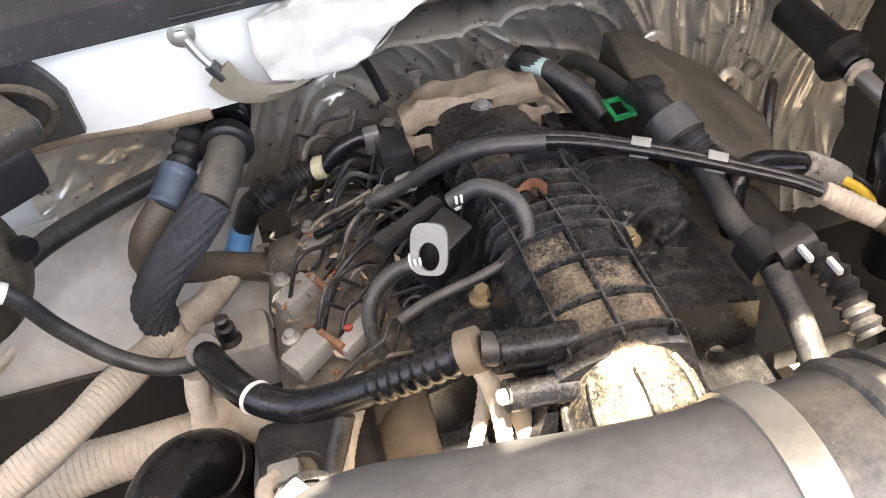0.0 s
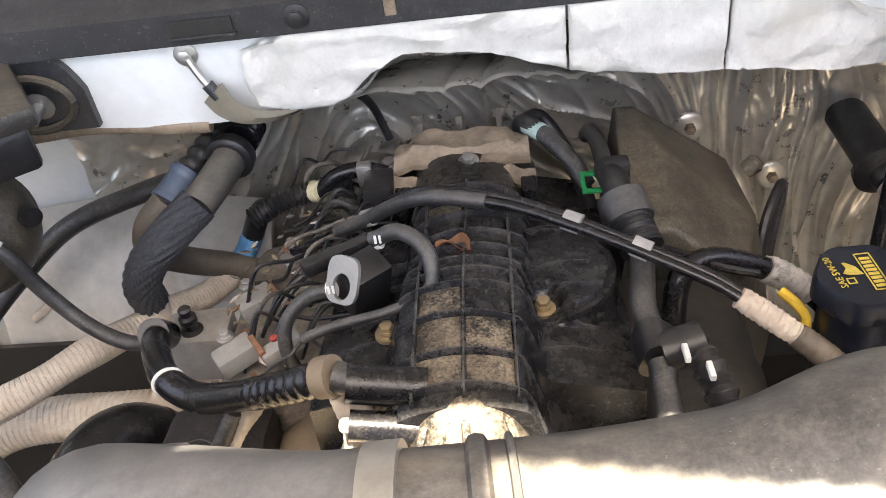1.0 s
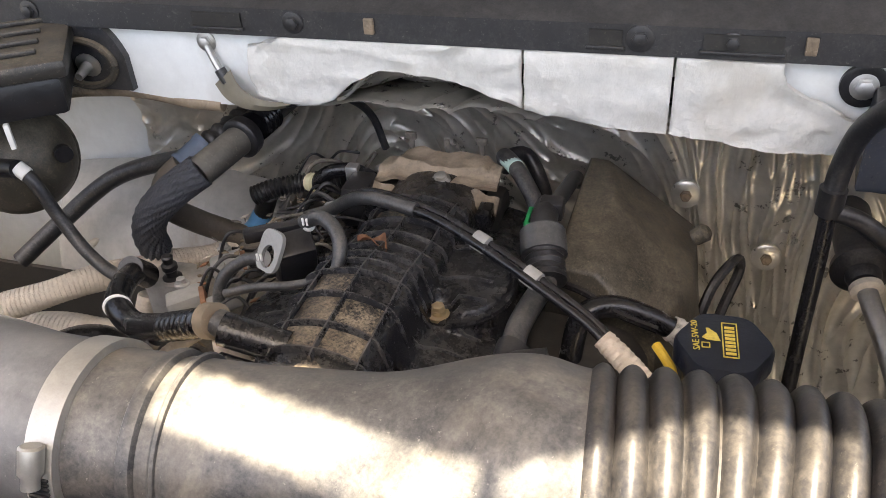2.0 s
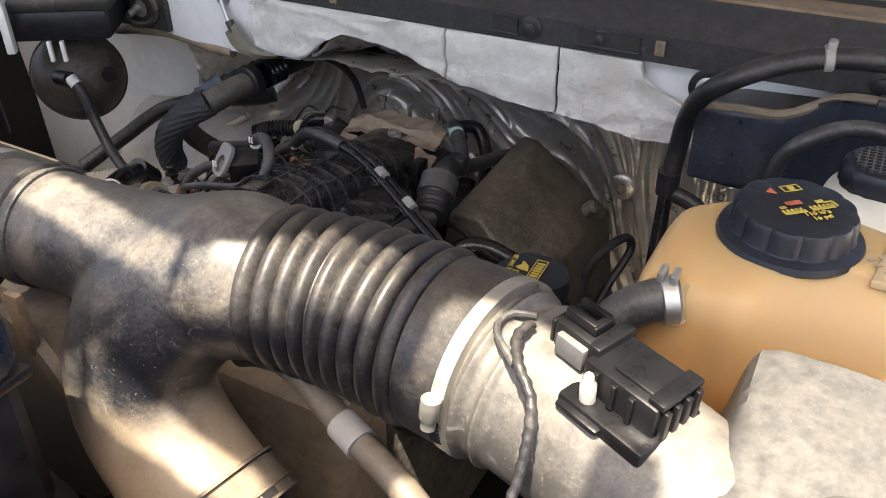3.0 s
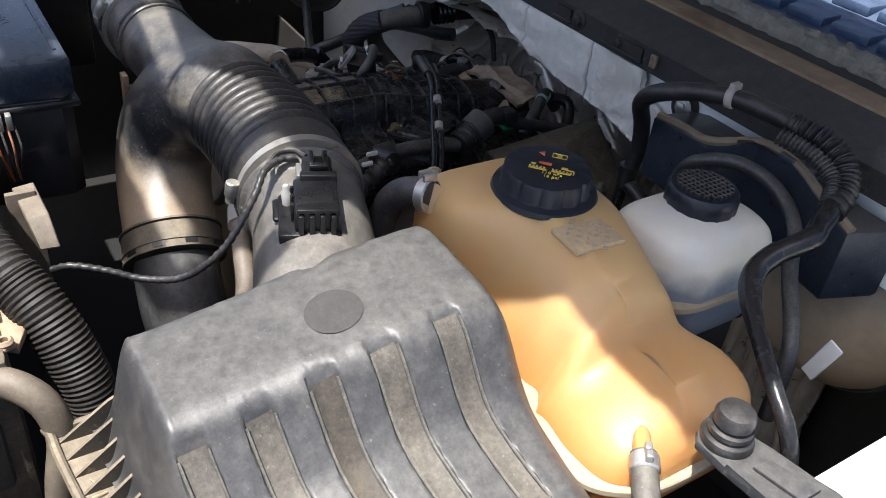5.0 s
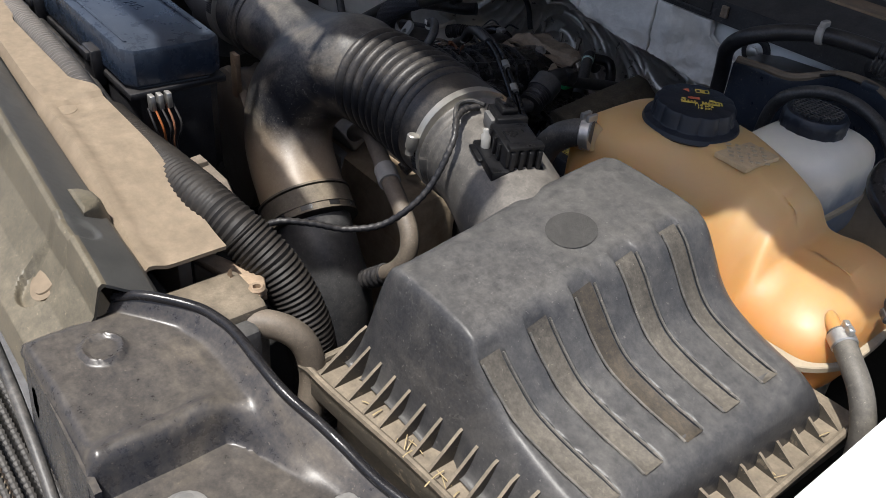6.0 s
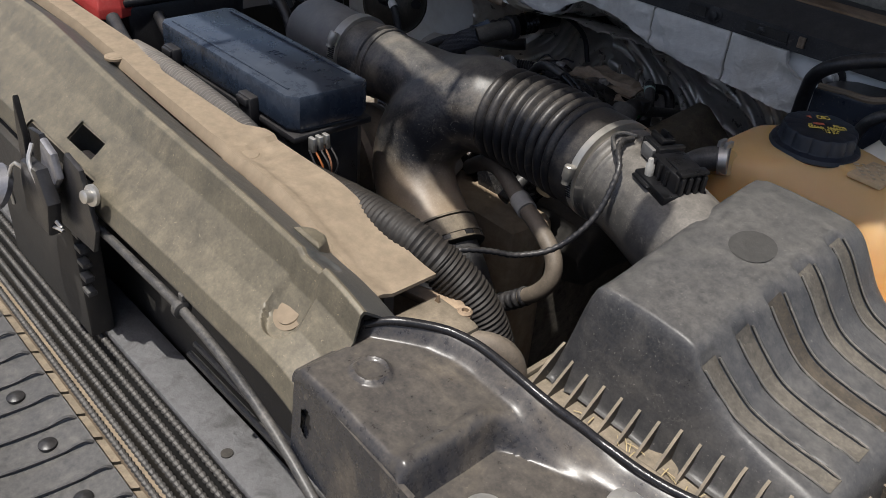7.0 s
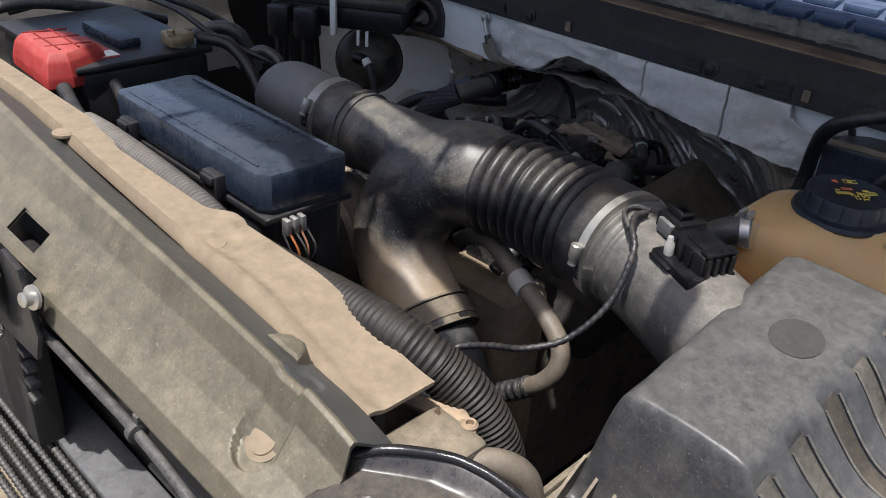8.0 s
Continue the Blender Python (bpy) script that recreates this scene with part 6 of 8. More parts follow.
rng = random.Random(5)
for k in range(30):
    y = 0.60 + 0.0085 * k + rng.uniform(-0.008, 0.008)
    x = -0.10 + rng.uniform(0, 0.05)
    P = [(x + rng.uniform(-0.01, 0.01), y, 0.806 + rng.uniform(0, 0.01))]
    for j in range(4):
        p = P[-1]
        P.append((p[0] + rng.uniform(0.012, 0.028), p[1] + rng.uniform(-0.006, 0.024), 0.812 + rng.uniform(0, 0.04)))
    single("wire", hose(P, rng.choice((0.0012, 0.0015, 0.0019, 0.0026)), 8, 0.003), rng.choice(("rubber", "rubber_grey", "rubber", "engine")), "thin dusty wire looped over the valve cover", "wire", "wiring")
for k in range(110):
    x, y = rng.uniform(-0.115, 0.015), rng.uniform(0.585, 0.83)
    bm = bmesh.new()
    a = rng.uniform(0, 6)
    L_, w_ = rng.uniform(0.002, 0.007), rng.uniform(0.0008, 0.003)
    c, s = math.cos(a), math.sin(a)
    z = 0.818 + rng.uniform(0, 0.012)
    slab(bm, [(x + c * L_, y + s * L_), (x - s * w_, y + c * w_), (x - c * L_, y - s * L_), (x + s * w_, y - c * w_)], z, z + 0.0015)
    single("leaf_scrap", bm, rng.choice(("shroud", "engine", "engine", "shroud", "tape_white", "leaf")), "dry scrap of leaf lying on the valve cover", "leaf scrap", "leaf scraps")

# dry leaf on the manifold
bm = bmesh.new()
sheet(bm, lambda u, v: Vector((0.075 + 0.026 * u, 0.650 + 0.018 * v * (1 - abs(2 * u - 1) ** 2) + 0.004, man_top(0.088, 0.66) + 0.008 + 0.006 * math.sin(u * 5 + v * 3))), 14, 8, 0.0008, (0, 0, -1))
single("dry_leaf", bm, "leaf", "curled rust-brown dry leaf lying on the manifold", "leaf")

# fuel rail fitting
fr = thing("fuel_rail_fitting", (0.18, 0.60, 0.78), "steel fuel rail fitting with a bent pipe", "pipe fitting")
bm = bmesh.new()
box(bm, (0.172, 0.588, 0.812), (0.196, 0.612, 0.832), 0.003, 2, Matrix.Rotation(radians(35), 4, 'Z'))
part("block", bm, "steel", fr)
bm = hose([(0.18, 0.595, 0.82), (0.166, 0.58, 0.818), (0.156, 0.56, 0.80), (0.152, 0.54, 0.77)], 0.0055, 12)
part("pipe", bm, "steel", fr)
bm = hose([(0.194, 0.588, 0.815), (0.188, 0.565, 0.806), (0.184, 0.55, 0.80)], lambda s, u, a: 0.0055 + 0.0016 * math.sin(s * 500), 12, 0.002)
part("sensor", bm, "steel", fr)
bm = hose([(0.19, 0.612, 0.83), (0.195, 0.64, 0.83), (0.197, 0.68, 0.825)], 0.006, 10)
part("rail", bm, "rubber", fr)

# taped pipes and wiring in front of the engine
for nm, pts, r, lb in (
        ("front_wire", [(0.012, 0.525, 0.89), (0.018, 0.515, 0.86), (0.012, 0.49, 0.82), (0.0, 0.475, 0.79)], 0.0055, "tape-wrapped tan wiring hanging in front of the engine"),
        ("front_wire", [(0.02, 0.53, 0.885), (0.032, 0.515, 0.84), (0.03, 0.495, 0.80), (0.035, 0.475, 0.76)], 0.007, "tape-wrapped tan wiring hanging in front of the engine"),
        ("front_wire", [(-0.075, 0.555, 0.845), (-0.09, 0.54, 0.82), (-0.10, 0.52, 0.80), (-0.095, 0.49, 0.77), (-0.11, 0.45, 0.74)], 0.0055, "grey taped wiring beside the sensor")):
    single(nm, hose(pts, wrapped(r, 0.006, 0.0008), 12, 0.002), "tape_white" if r != 0.0055 or pts[0][0] > 0 else "rubber_grey", lb, "wire", "wiring")
scn = thing("cam_sensor", (-0.115, 0.52, 0.80), "round black cam sensor with a grimy white plug", "sensor")
bm = bmesh.new()
lathe(bm, [(0.026, 0), (0.026, 0.004), (0.02, 0.005), (0.018, 0.002), (0.010, 0.002), (0.010, 0.012), (0.0, 0.013)], (-0.112, 0.518, 0.806), (0.1, -0.6, 0.8), 30)
part("ring", bm, "rubber_clean", scn)
bm = bmesh.new()
box(bm, (-0.126, 0.50, 0.82), (-0.106, 0.52, 0.842), 0.003, 2, Matrix.Rotation(0.6, 4, 'Z'))
part("plug", bm, "tape_white", scn)
for dx in (0, 0.012):
    bm = hose([(-0.122 + dx, 0.505, 0.828), (-0.13 + dx, 0.49, 0.80), (-0.118 + dx * 2, 0.465, 0.77), (-0.10 + dx, 0.45, 0.74)], 0.005, 10)
    part("lead", bm, "tape_white", scn)
bm = bmesh.new()
box(bm, (-0.145, 0.51, 0.74), (-0.06, 0.60, 0.808), 0.012)
lumpy(bm, 0.003, 40, 2)
single("black_cover", bm, "rubber", "matt black moulded cover on the front of the engine", "cover")
wb = bmesh.new()
lathe(wb, [(0.0, -0.02), (0.05, -0.02), (0.055, -0.012), (0.055, 0.012), (0.05, 0.02), (0.0, 0.02)], (-0.04, 0.455, 0.735), (0.1, -0.9, 0.25), 40)
single("water_pump_pulley", wb, "alu", "dusty metal pulley in front of the engine", "pulley")
bm = bmesh.new()
box(bm, (-0.09, 0.47, 0.70), (0.03, 0.52, 0.80), 0.02)
lumpy(bm, 0.004, 25, 8)
single("water_pump", bm, "tan_cast", "brown rust-stained water pump housing", "pump")


# ---------------- hoses and boxes by the firewall, battery side ----------------
hh = thing("heater_hose", (-0.18, 0.76, 0.60), "heater hose in a ribbed grey braided sleeve with cloth tape below", "hose")
bm = hose([(-0.108, 0.935, 0.893), (-0.114, 0.868, 0.894)], 0.0135, 20)
part("stub", bm, "plastic", hh)
bm = hose([(-0.113, 0.880, 0.894), (-0.1165, 0.848, 0.893)], lambda s, u, a: 0.0165 + 0.0013 * math.sin(s * 800), 24, 0.0012)
part("quick_connector", bm, "rubber_clean", hh, "glossy black quick connector")
bm = bmesh.new()
lathe(bm, [(0.0175, -0.010), (0.0215, -0.008), (0.0225, -0.002), (0.0225, 0.004), (0.0205, 0.006), (0.0175, 0.007)], (-0.1205, 0.826, 0.891), (-0.16, -0.95, -0.06), 28)
part("collar", bm, "rubber", hh)
bm = hose([(-0.1205, 0.826, 0.891), (-0.128, 0.795, 0.888), (-0.142, 0.765, 0.880)], 0.0160, 22)
part("neck", bm, "neck", hh, "dusty grey-brown rubber neck")
HP = [(-0.140, 0.768, 0.882), (-0.165, 0.750, 0.866), (-0.195, 0.747, 0.838), (-0.216, 0.756, 0.804), (-0.2205, 0.765, 0.776)]
bm = hose(HP, lambda s, u, a: 0.0166 + 0.0011 * abs(math.sin(a * 14 + s * 330)) ** 0.7 - 0.0006 * math.sin(a * 14 - s * 330), 112, 0.0022)
part("braided_sleeve", bm, "braid", hh, "ribbed dark grey braided sleeve")
bm = hose([(-0.2205, 0.765, 0.779), (-0.220, 0.762, 0.755), (-0.206, 0.748, 0.725), (-0.185, 0.725, 0.69), (-0.166, 0.70, 0.655), (-0.160, 0.665, 0.61)], wrapped(0.0155, 0.0045, 0.0009), 20, 0.0009)
part("tape_wrap", bm, "tape_white", hh, "cream cloth tape wound round the hose")

h2 = thing("rear_heater_hose", (-0.18, 0.85, 0.65), "black rubber heater hose behind the braided one", "hose")
bm = hose([(-0.140, 0.935, 0.890), (-0.150, 0.865, 0.886), (-0.166, 0.822, 0.879)], lambda s, u, a: 0.0122 + 0.0013 * math.sin(s * 420), 20, 0.0015)
part("quick_connector", bm, "rubber_grey", h2)
bm = hose([(-0.165, 0.824, 0.880), (-0.183, 0.797, 0.866)], lambda s, u, a: 0.0150 + 0.0012 * (u < 0.2) + 0.0012 * (u > 0.85), 20, 0.002)
part("collar", bm, "plastic_blue", h2, "dull blue-grey collar")
bm = hose([(-0.181, 0.799, 0.868), (-0.205, 0.790, 0.845), (-0.216, 0.80, 0.81), (-0.200, 0.825, 0.775), (-0.160, 0.845, 0.745), (-0.11, 0.845, 0.72)], 0.0142, 20)
part("hose_body", bm, "hose_brown", h2)

single("suction_pipe", hose([(-0.46, 0.80, 0.70), (-0.415, 0.845, 0.738), (-0.34, 0.875, 0.792), (-0.256, 0.895, 0.815), (-0.19, 0.91, 0.825), (-0.165, 0.925, 0.83)], 0.0112, 18), "rubber_grey", "grey rubber pipe running along the firewall", "pipe")
single("thin_pipe", hose([(-0.42, 0.86, 0.68), (-0.363, 0.895, 0.708), (-0.29, 0.915, 0.745), (-0.223, 0.925, 0.785)], 0.0055, 10), "tape_white", "thin pale pipe behind the heater hoses", "pipe")

vh = thing("vacuum_hose", (-0.23, 0.68, 0.80), "thin black vacuum hose drooping from a round canister", "hose")
bm = hose([(-0.290, 0.690, 0.914), (-0.281, 0.690, 0.906)], 0.0078, 14)
part("white_band", bm, "white_plastic", vh, "white band")
bm = hose([(-0.283, 0.690, 0.908), (-0.274, 0.690, 0.893), (-0.262, 0.690, 0.860), (-0.235, 0.682, 0.826), (-0.205, 0.674, 0.810), (-0.180, 0.668, 0.813), (-0.168, 0.668, 0.822)], 0.0068, 14)
part("hose_body", bm, "rubber_grey", vh)

wh = thing("wrapped_hose", (-0.25, 0.74, 0.70), "cream tape-wrapped hose with a blue band", "hose")
bm = hose([(-0.42, 0.60, 0.745), (-0.36, 0.632, 0.762), (-0.30, 0.665, 0.772), (-0.26, 0.705, 0.772), (-0.222, 0.76, 0.756), (-0.187, 0.815, 0.735), (-0.165, 0.845, 0.738)], wrapped(0.0142, 0.0045, 0.0009), 18, 0.0009)
part("tape_wrap", bm, "tape_white", wh)
bm = hose([(-0.166, 0.843, 0.738), (-0.152, 0.861, 0.749), (-0.140, 0.868, 0.768)], 0.0118, 16)
part("blue_band", bm, "tape_blue", wh, "blue tape band")
bm = hose([(-0.141, 0.868, 0.766), (-0.126, 0.862, 0.795), (-0.112, 0.845, 0.815), (-0.105, 0.83, 0.823)], 0.0115, 16)
part("neck", bm, "rubber", wh)
lm = thing("corrugated_loom", (-0.05, 0.84, 0.80), "dark corrugated wiring loom with a yellow clip", "wiring loom")
bm = hose([(-0.118, 0.82, 0.822), (-0.095, 0.828, 0.830), (-0.056, 0.844, 0.833), (-0.02, 0.848, 0.838)], corrugated(0.0100, 0.0045, 0.0014), 16, 0.0011)
part("conduit", bm, "rubber", lm)
bm = hose([(-0.055, 0.838, 0.836), (-0.046, 0.833, 0.8385)], 0.0108, 14)
part("clip", bm, "label_yellow", lm, "pale yellow clip")
bm = hose([(-0.05, 0.835, 0.836), (-0.03, 0.836, 0.852), (-0.005, 0.838, 0.856), (0.02, 0.835, 0.85)], 0.0080, 14)
part("hose_body", bm, "rubber_clean", lm)
bm = bmesh.new()
box(bm, (-0.008, 0.826, 0.842), (0.006, 0.838, 0.866), 0.002)
part("bracket", bm, "steel", lm)
bm = bmesh.new()
box(bm, (0.0, 0.79, 0.815), (0.028, 0.83, 0.862), 0.004)
part("block", bm, "plastic", lm)

lw = thing("lower_wrapped_hose", (-0.29, 0.69, 0.68), "thick taped hose low beside the engine", "hose")
bm = hose([(-0.42, 0.66, 0.685), (-0.356, 0.682, 0.70), (-0.289, 0.69, 0.702), (-0.225, 0.69, 0.70), (-0.18, 0.70, 0.69)], wrapped(0.021, 0.006, 0.0011), 18, 0.0012)
part("tape_wrap", bm, "tape_white", lw)
bm = bmesh.new()
lathe(bm, [(0.0, 0), (0.034, 0), (0.034, 0.01), (0.0, 0.01)], (-0.18, 0.69, 0.715), (0.2, -0.6, 0.7), 26)
part("end_disc", bm, "tape_white", lw)
rh = thing("radiator_hose", (-0.21, 0.58, 0.66), "fat glossy black radiator hose elbow", "hose")
bm = hose([(-0.235, 0.50, 0.70), (-0.232, 0.56, 0.752), (-0.218, 0.600, 0.762), (-0.195, 0.625, 0.745), (-0.175, 0.638, 0.69)], 0.027, 28)
part("hose_body", bm, "rubber_clean", rh)
bm = bmesh.new()
lathe(bm, [(0.0272, -0.006), (0.0288, -0.005), (0.0288, 0.005), (0.0272, 0.006)], (-0.190, 0.6285, 0.733), (0.35, 0.28, -0.9), 30)
part("hose_clamp", bm, "rubber", rh)
single("small_wrapped_pipe", hose([(-0.195, 0.70, 0.765), (-0.20, 0.69, 0.735), (-0.192, 0.69, 0.71), (-0.19, 0.70, 0.68)], wrapped(0.009, 0.004, 0.0008), 14, 0.0009), "tape_white", "small taped pipe between the hoses", "pipe")

# front casting with its sensor and taped wires
fc = thing("front_casting", (-0.02, 0.56, 0.60), "tan dusty cast housing on the front of the engine", "engine casting")
bm = bmesh.new()
lathe(bm, [(0.0, -0.16), (0.050, -0.16), (0.056, -0.06), (0.058, -0.01), (0.052, 0.014), (0.036, 0.026), (0.0, 0.030)], (-0.018, 0.560, 0.762), (-0.1, -0.35, 1.0), 40)
lumpy(bm, 0.004, 22, 3, 0)
part("housing", bm, "shroud", fc)
bm = bmesh.new()
slab(bm, [(-0.153, 0.525), (-0.091, 0.517), (-0.07, 0.555), (-0.09, 0.60), (-0.145, 0.595)], 0.780, 0.800, 0.004)
lumpy(bm, 0.002, 40, 5, 1)
part("flange", bm, "plastic_dusty", fc)
ps = thing("pressure_sensor", (-0.113, 0.547, 0.80), "grey plug pressed into a black ring with a brown collar", "sensor")
bm = bmesh.new()
lathe(bm, [(0.0125, 0.0), (0.0175, 0.0), (0.0185, 0.005), (0.0165, 0.008), (0.0125, 0.006)], (-0.113, 0.547, 0.800), (0, -0.1, 1), 28)
part("ring", bm, "rubber", ps)
bm = bmesh.new()
lathe(bm, [(0.0, 0.0), (0.0115, 0.0), (0.0115, 0.010), (0.008, 0.012), (0.0, 0.012)], (-0.113, 0.547, 0.800), (-0.1, -0.2, 1), 24)
part("collar", bm, "hose_brown", ps)
bm = bmesh.new()
box(bm, (-0.135, 0.535, 0.806), (-0.113, 0.552, 0.822), 0.003, 2)
part("plug", bm, "grey_plastic", ps)
for lab, pts, r in (("pale taped wire hanging from the sensor plug", [(-0.129, 0.543, 0.818), (-0.137, 0.533, 0.822), (-0.137, 0.517, 0.814), (-0.123, 0.50, 0.795), (-0.115, 0.485, 0.75)], 0.0048),
                    ("dusty taped wire hanging in front of the casting", [(-0.060, 0.60, 0.822), (-0.068, 0.575, 0.826), (-0.078, 0.552, 0.822), (-0.088, 0.53, 0.80), (-0.092, 0.515, 0.74)], 0.0055),
                    ("pale taped wire branch beside the casting", [(0.026, 0.58, 0.838), (0.020, 0.552, 0.840), (0.008, 0.532, 0.828), (-0.008, 0.512, 0.80), (-0.016, 0.505, 0.74)], 0.0052)):
    single("taped_wire", hose(pts, wrapped(r, 0.005, 0.0009), 12, 0.0016), "tape_white", lab, "wire", "wiring")

# round dark canister
vc = thing("vacuum_canister", (-0.33, 0.735, 0.83), "round dull brown vacuum canister under the blower box", "canister")
bm = bmesh.new()
bmesh.ops.create_uvsphere(bm, u_segments=32, v_segments=20, radius=0.058)
bmesh.ops.translate(bm, verts=bm.verts, vec=(-0.335, 0.738, 0.893))
part("ball", bm, "shield", vc)
bm = bmesh.new()
lathe(bm, [(0.0585, -0.002), (0.0605, 0), (0.0585, 0.002)], (-0.335, 0.738, 0.893), (0.5, -0.5, 0.1), 40)
part("seam", bm, "shield", vc)
bm = hose([(-0.315, 0.692, 0.91), (-0.288, 0.688, 0.913)], 0.0095, 14)
part("spout", bm, "plastic", vc)
bm = bmesh.new()
lathe(bm, [(0.004, -0.004), (0.009, -0.004), (0.009, 0.004), (0.004, 0.004)], (-0.272, 0.735, 0.907), (0.6, -0.6, 0), 16)
part("lug", bm, "plastic", vc)

# control module box on the firewall
hv = thing("control_box", (-0.33, 0.68, 0.95), "black dusty control box with lid ribs and a white clip", "control box")
Q = Matrix.Rotation(radians(33), 4, 'Z')


def turned(bm, c=(-0.31, 0.69, 1.0)):
    bmesh.ops.transform(bm, verts=bm.verts, matrix=Matrix.Translation(c) @ Q @ Matrix.Translation(-Vector(c)))
    return bm


bm = bmesh.new()
box(bm, (-0.45, 0.655, 0.968), (-0.225, 0.77, 1.005), 0.006)
part("box_body", turned(bm), "plastic", hv)
bm = bmesh.new()
box(bm, (-0.46, 0.645, 1.0055), (-0.215, 0.78, 1.024), 0.006)
lid_ = part("lid", turned(bm), "lid_brown", hv, "lid browned by dust")
for y in (0.67, 0.70, 0.73, 0.76):
    bm = bmesh.new()
    box(bm, (-0.45, y - 0.003, 1.024), (-0.24, y + 0.003, 1.029), 0.0015)
    part("rib", turned(bm), "lid_brown", lid_)
bm = bmesh.new()
box(bm, (-0.340, 0.632, 0.962), (-0.330, 0.644, 1.022), 0.002)
box(bm, (-0.340, 0.632, 1.018), (-0.330, 0.70, 1.028), 0.002)
part("clip", turned(bm), "white_plastic", hv, "white locking clip")
for x in (-0.44, -0.395):
    bm = bmesh.new()
    box(bm, (x, 0.612, 0.955), (x + 0.036, 0.648, 1.005), 0.004)
    sweep(bm, [(x + 0.018, 0.63, 0.957), (x + 0.018, 0.632, 0.92), (x + 0.016, 0.64, 0.86)], 0.012, 14)
    part("plug", turned(bm), "plastic", hv)
for x in (-0.285, -0.30):
    bm = bmesh.new()
    box(bm, (x, 0.65, 0.945), (x + 0.005, 0.656, 0.97), 0.001)
    part("tab", turned(bm), "white_plastic", hv)
bm = bmesh.new()
sheet(bm, lambda u, v: Vector((-0.305 + 0.095 * u, 0.789, 0.955 + 0.07 * v * (1 - 0.5 * abs(2 * u - 1) ** 4))), 24, 10, 0.008, (0, 1, 0))
part("mounting_plate", bm, "plastic_dusty", hv)
bm = bmesh.new()
sweep(bm, [(-0.258 + 0.036 * math.cos(a * math.pi / 12), 0.786, 0.983 + 0.024 * math.sin(a * math.pi / 12)) for a in range(25)], 0.004, 8)
part("plate_rim", bm, "plastic_tan", hv, "dusty raised rim")
bm = bmesh.new()
lathe(bm, [(0.013, 0), (0.013, 0.002), (0.006, 0.003), (0.005, 0.012), (0.004, 0.022)], (-0.252, 0.786, 0.982), (0.1, -1, -0.2), 16)
part("stud", bm, "steel", hv)

# earth strap on the white panel
es = thing("earth_strap", (-0.12, 0.79, 0.95), "braided earth strap bolted to the white firewall, in a khaki sleeve", "earth strap")
bm = bmesh.new()
hexbolt(bm, (-0.120, 0.799, 1.008), 0.006, 0.005, (0, -1, 0), 0.010)
part("bolt", bm, "steel", es)
bm = hose([(-0.118, 0.794, 1.006), (-0.112, 0.792, 0.992), (-0.106, 0.790, 0.982)], 0.0035, 8)
part("terminal", bm, "steel", es)
bm = hose([(-0.107, 0.790, 0.984), (-0.100, 0.788, 0.972)], 0.0055, 10)
part("ferrule", bm, "rubber_grey", es)
bm = bmesh.new()
C = spline([(-0.103, 0.788, 0.978), (-0.094, 0.785, 0.964), (-0.078, 0.783, 0.955), (-0.058, 0.786, 0.951), (-0.040, 0.793, 0.951)], 6)
loft(bm, [[p + Vector((0.010, -0.002, 0.008)) * (1 - 0.5 * k / len(C)), p + Vector((0.002, -0.004, 0.001)), p + Vector((-0.010, -0.002, -0.008)) * (1 - 0.5 * k / len(C)), p + Vector((0.0, 0.002, 0.001))] for k, p in enumerate(C)])
part("sleeve", bm, "khaki", es, "flat khaki rubber sleeve")
bm = hose([(-0.045, 0.792, 0.951), (-0.02, 0.815, 0.950), (0.0, 0.845, 0.935), (0.012, 0.87, 0.905), (0.022, 0.875, 0.865)], 0.0042, 10)
part("strap", bm, "rubber", es, "black braided strap")
bm = bmesh.new()
lathe(bm, [(0.0, 0.0), (0.0055, 0.0), (0.0055, 0.0012), (0.0, 0.0012)], (-0.232, 0.7985, 0.962), (0, -1, 0), 16)
single("hole_plug", bm, "dark", "small dark hole in the white firewall panel", "hole", kind="structure")
for at in ((0.341, 0.985, 0.776), (0.44, 0.985, 0.70)):
    nt_ = thing("firewall_nut", at, "nut on a round washer holding the foil", "nut", "firewall nuts")
    bm = bmesh.new()
    lathe(bm, [(0.017, -0.004), (0.017, 0.001), (0.014, 0.003)], at, (0, -1, 0.1), 24)
    part("washer", bm, "foil", nt_)
    bm = bmesh.new()
    hexbolt(bm, Vector(at) + Vector((0, -0.002, 0)), 0.006, 0.008, (0, -1, 0.1))
    part("nut", bm, "rust_metal", nt_)

bm = bmesh.new()
sheet(bm, lambda u, v: Vector((-0.50 - 0.22 * v - 0.03 * math.sin(v * 6), -0.05 + 0.68 * u, 0.86 + 0.16 * v + 0.01 * math.sin(u * 9))), 24, 10, 0.01, (0, 0, -1))
single("wall_inner_left", bm, "dark", "grimy dark inner wing behind the battery", "panel", kind="structure")
for pts, r_ in (([(-0.52, 0.10, 0.99), (-0.47, 0.20, 1.03), (-0.44, 0.30, 1.02), (-0.46, 0.42, 0.98)], 0.009), ([(-0.55, 0.22, 1.0), (-0.48, 0.34, 1.035), (-0.40, 0.42, 1.02), (-0.36, 0.50, 0.97)], 0.006), ([(-0.34, 0.36, 0.95), (-0.31, 0.40, 1.0), (-0.27, 0.43, 1.005), (-0.25, 0.45, 0.95)], 0.010)):
    single("battery_cable", hose(pts, r_, 12), "rubber_grey", "dusty black cable looping behind the battery", "cable", "battery cables")

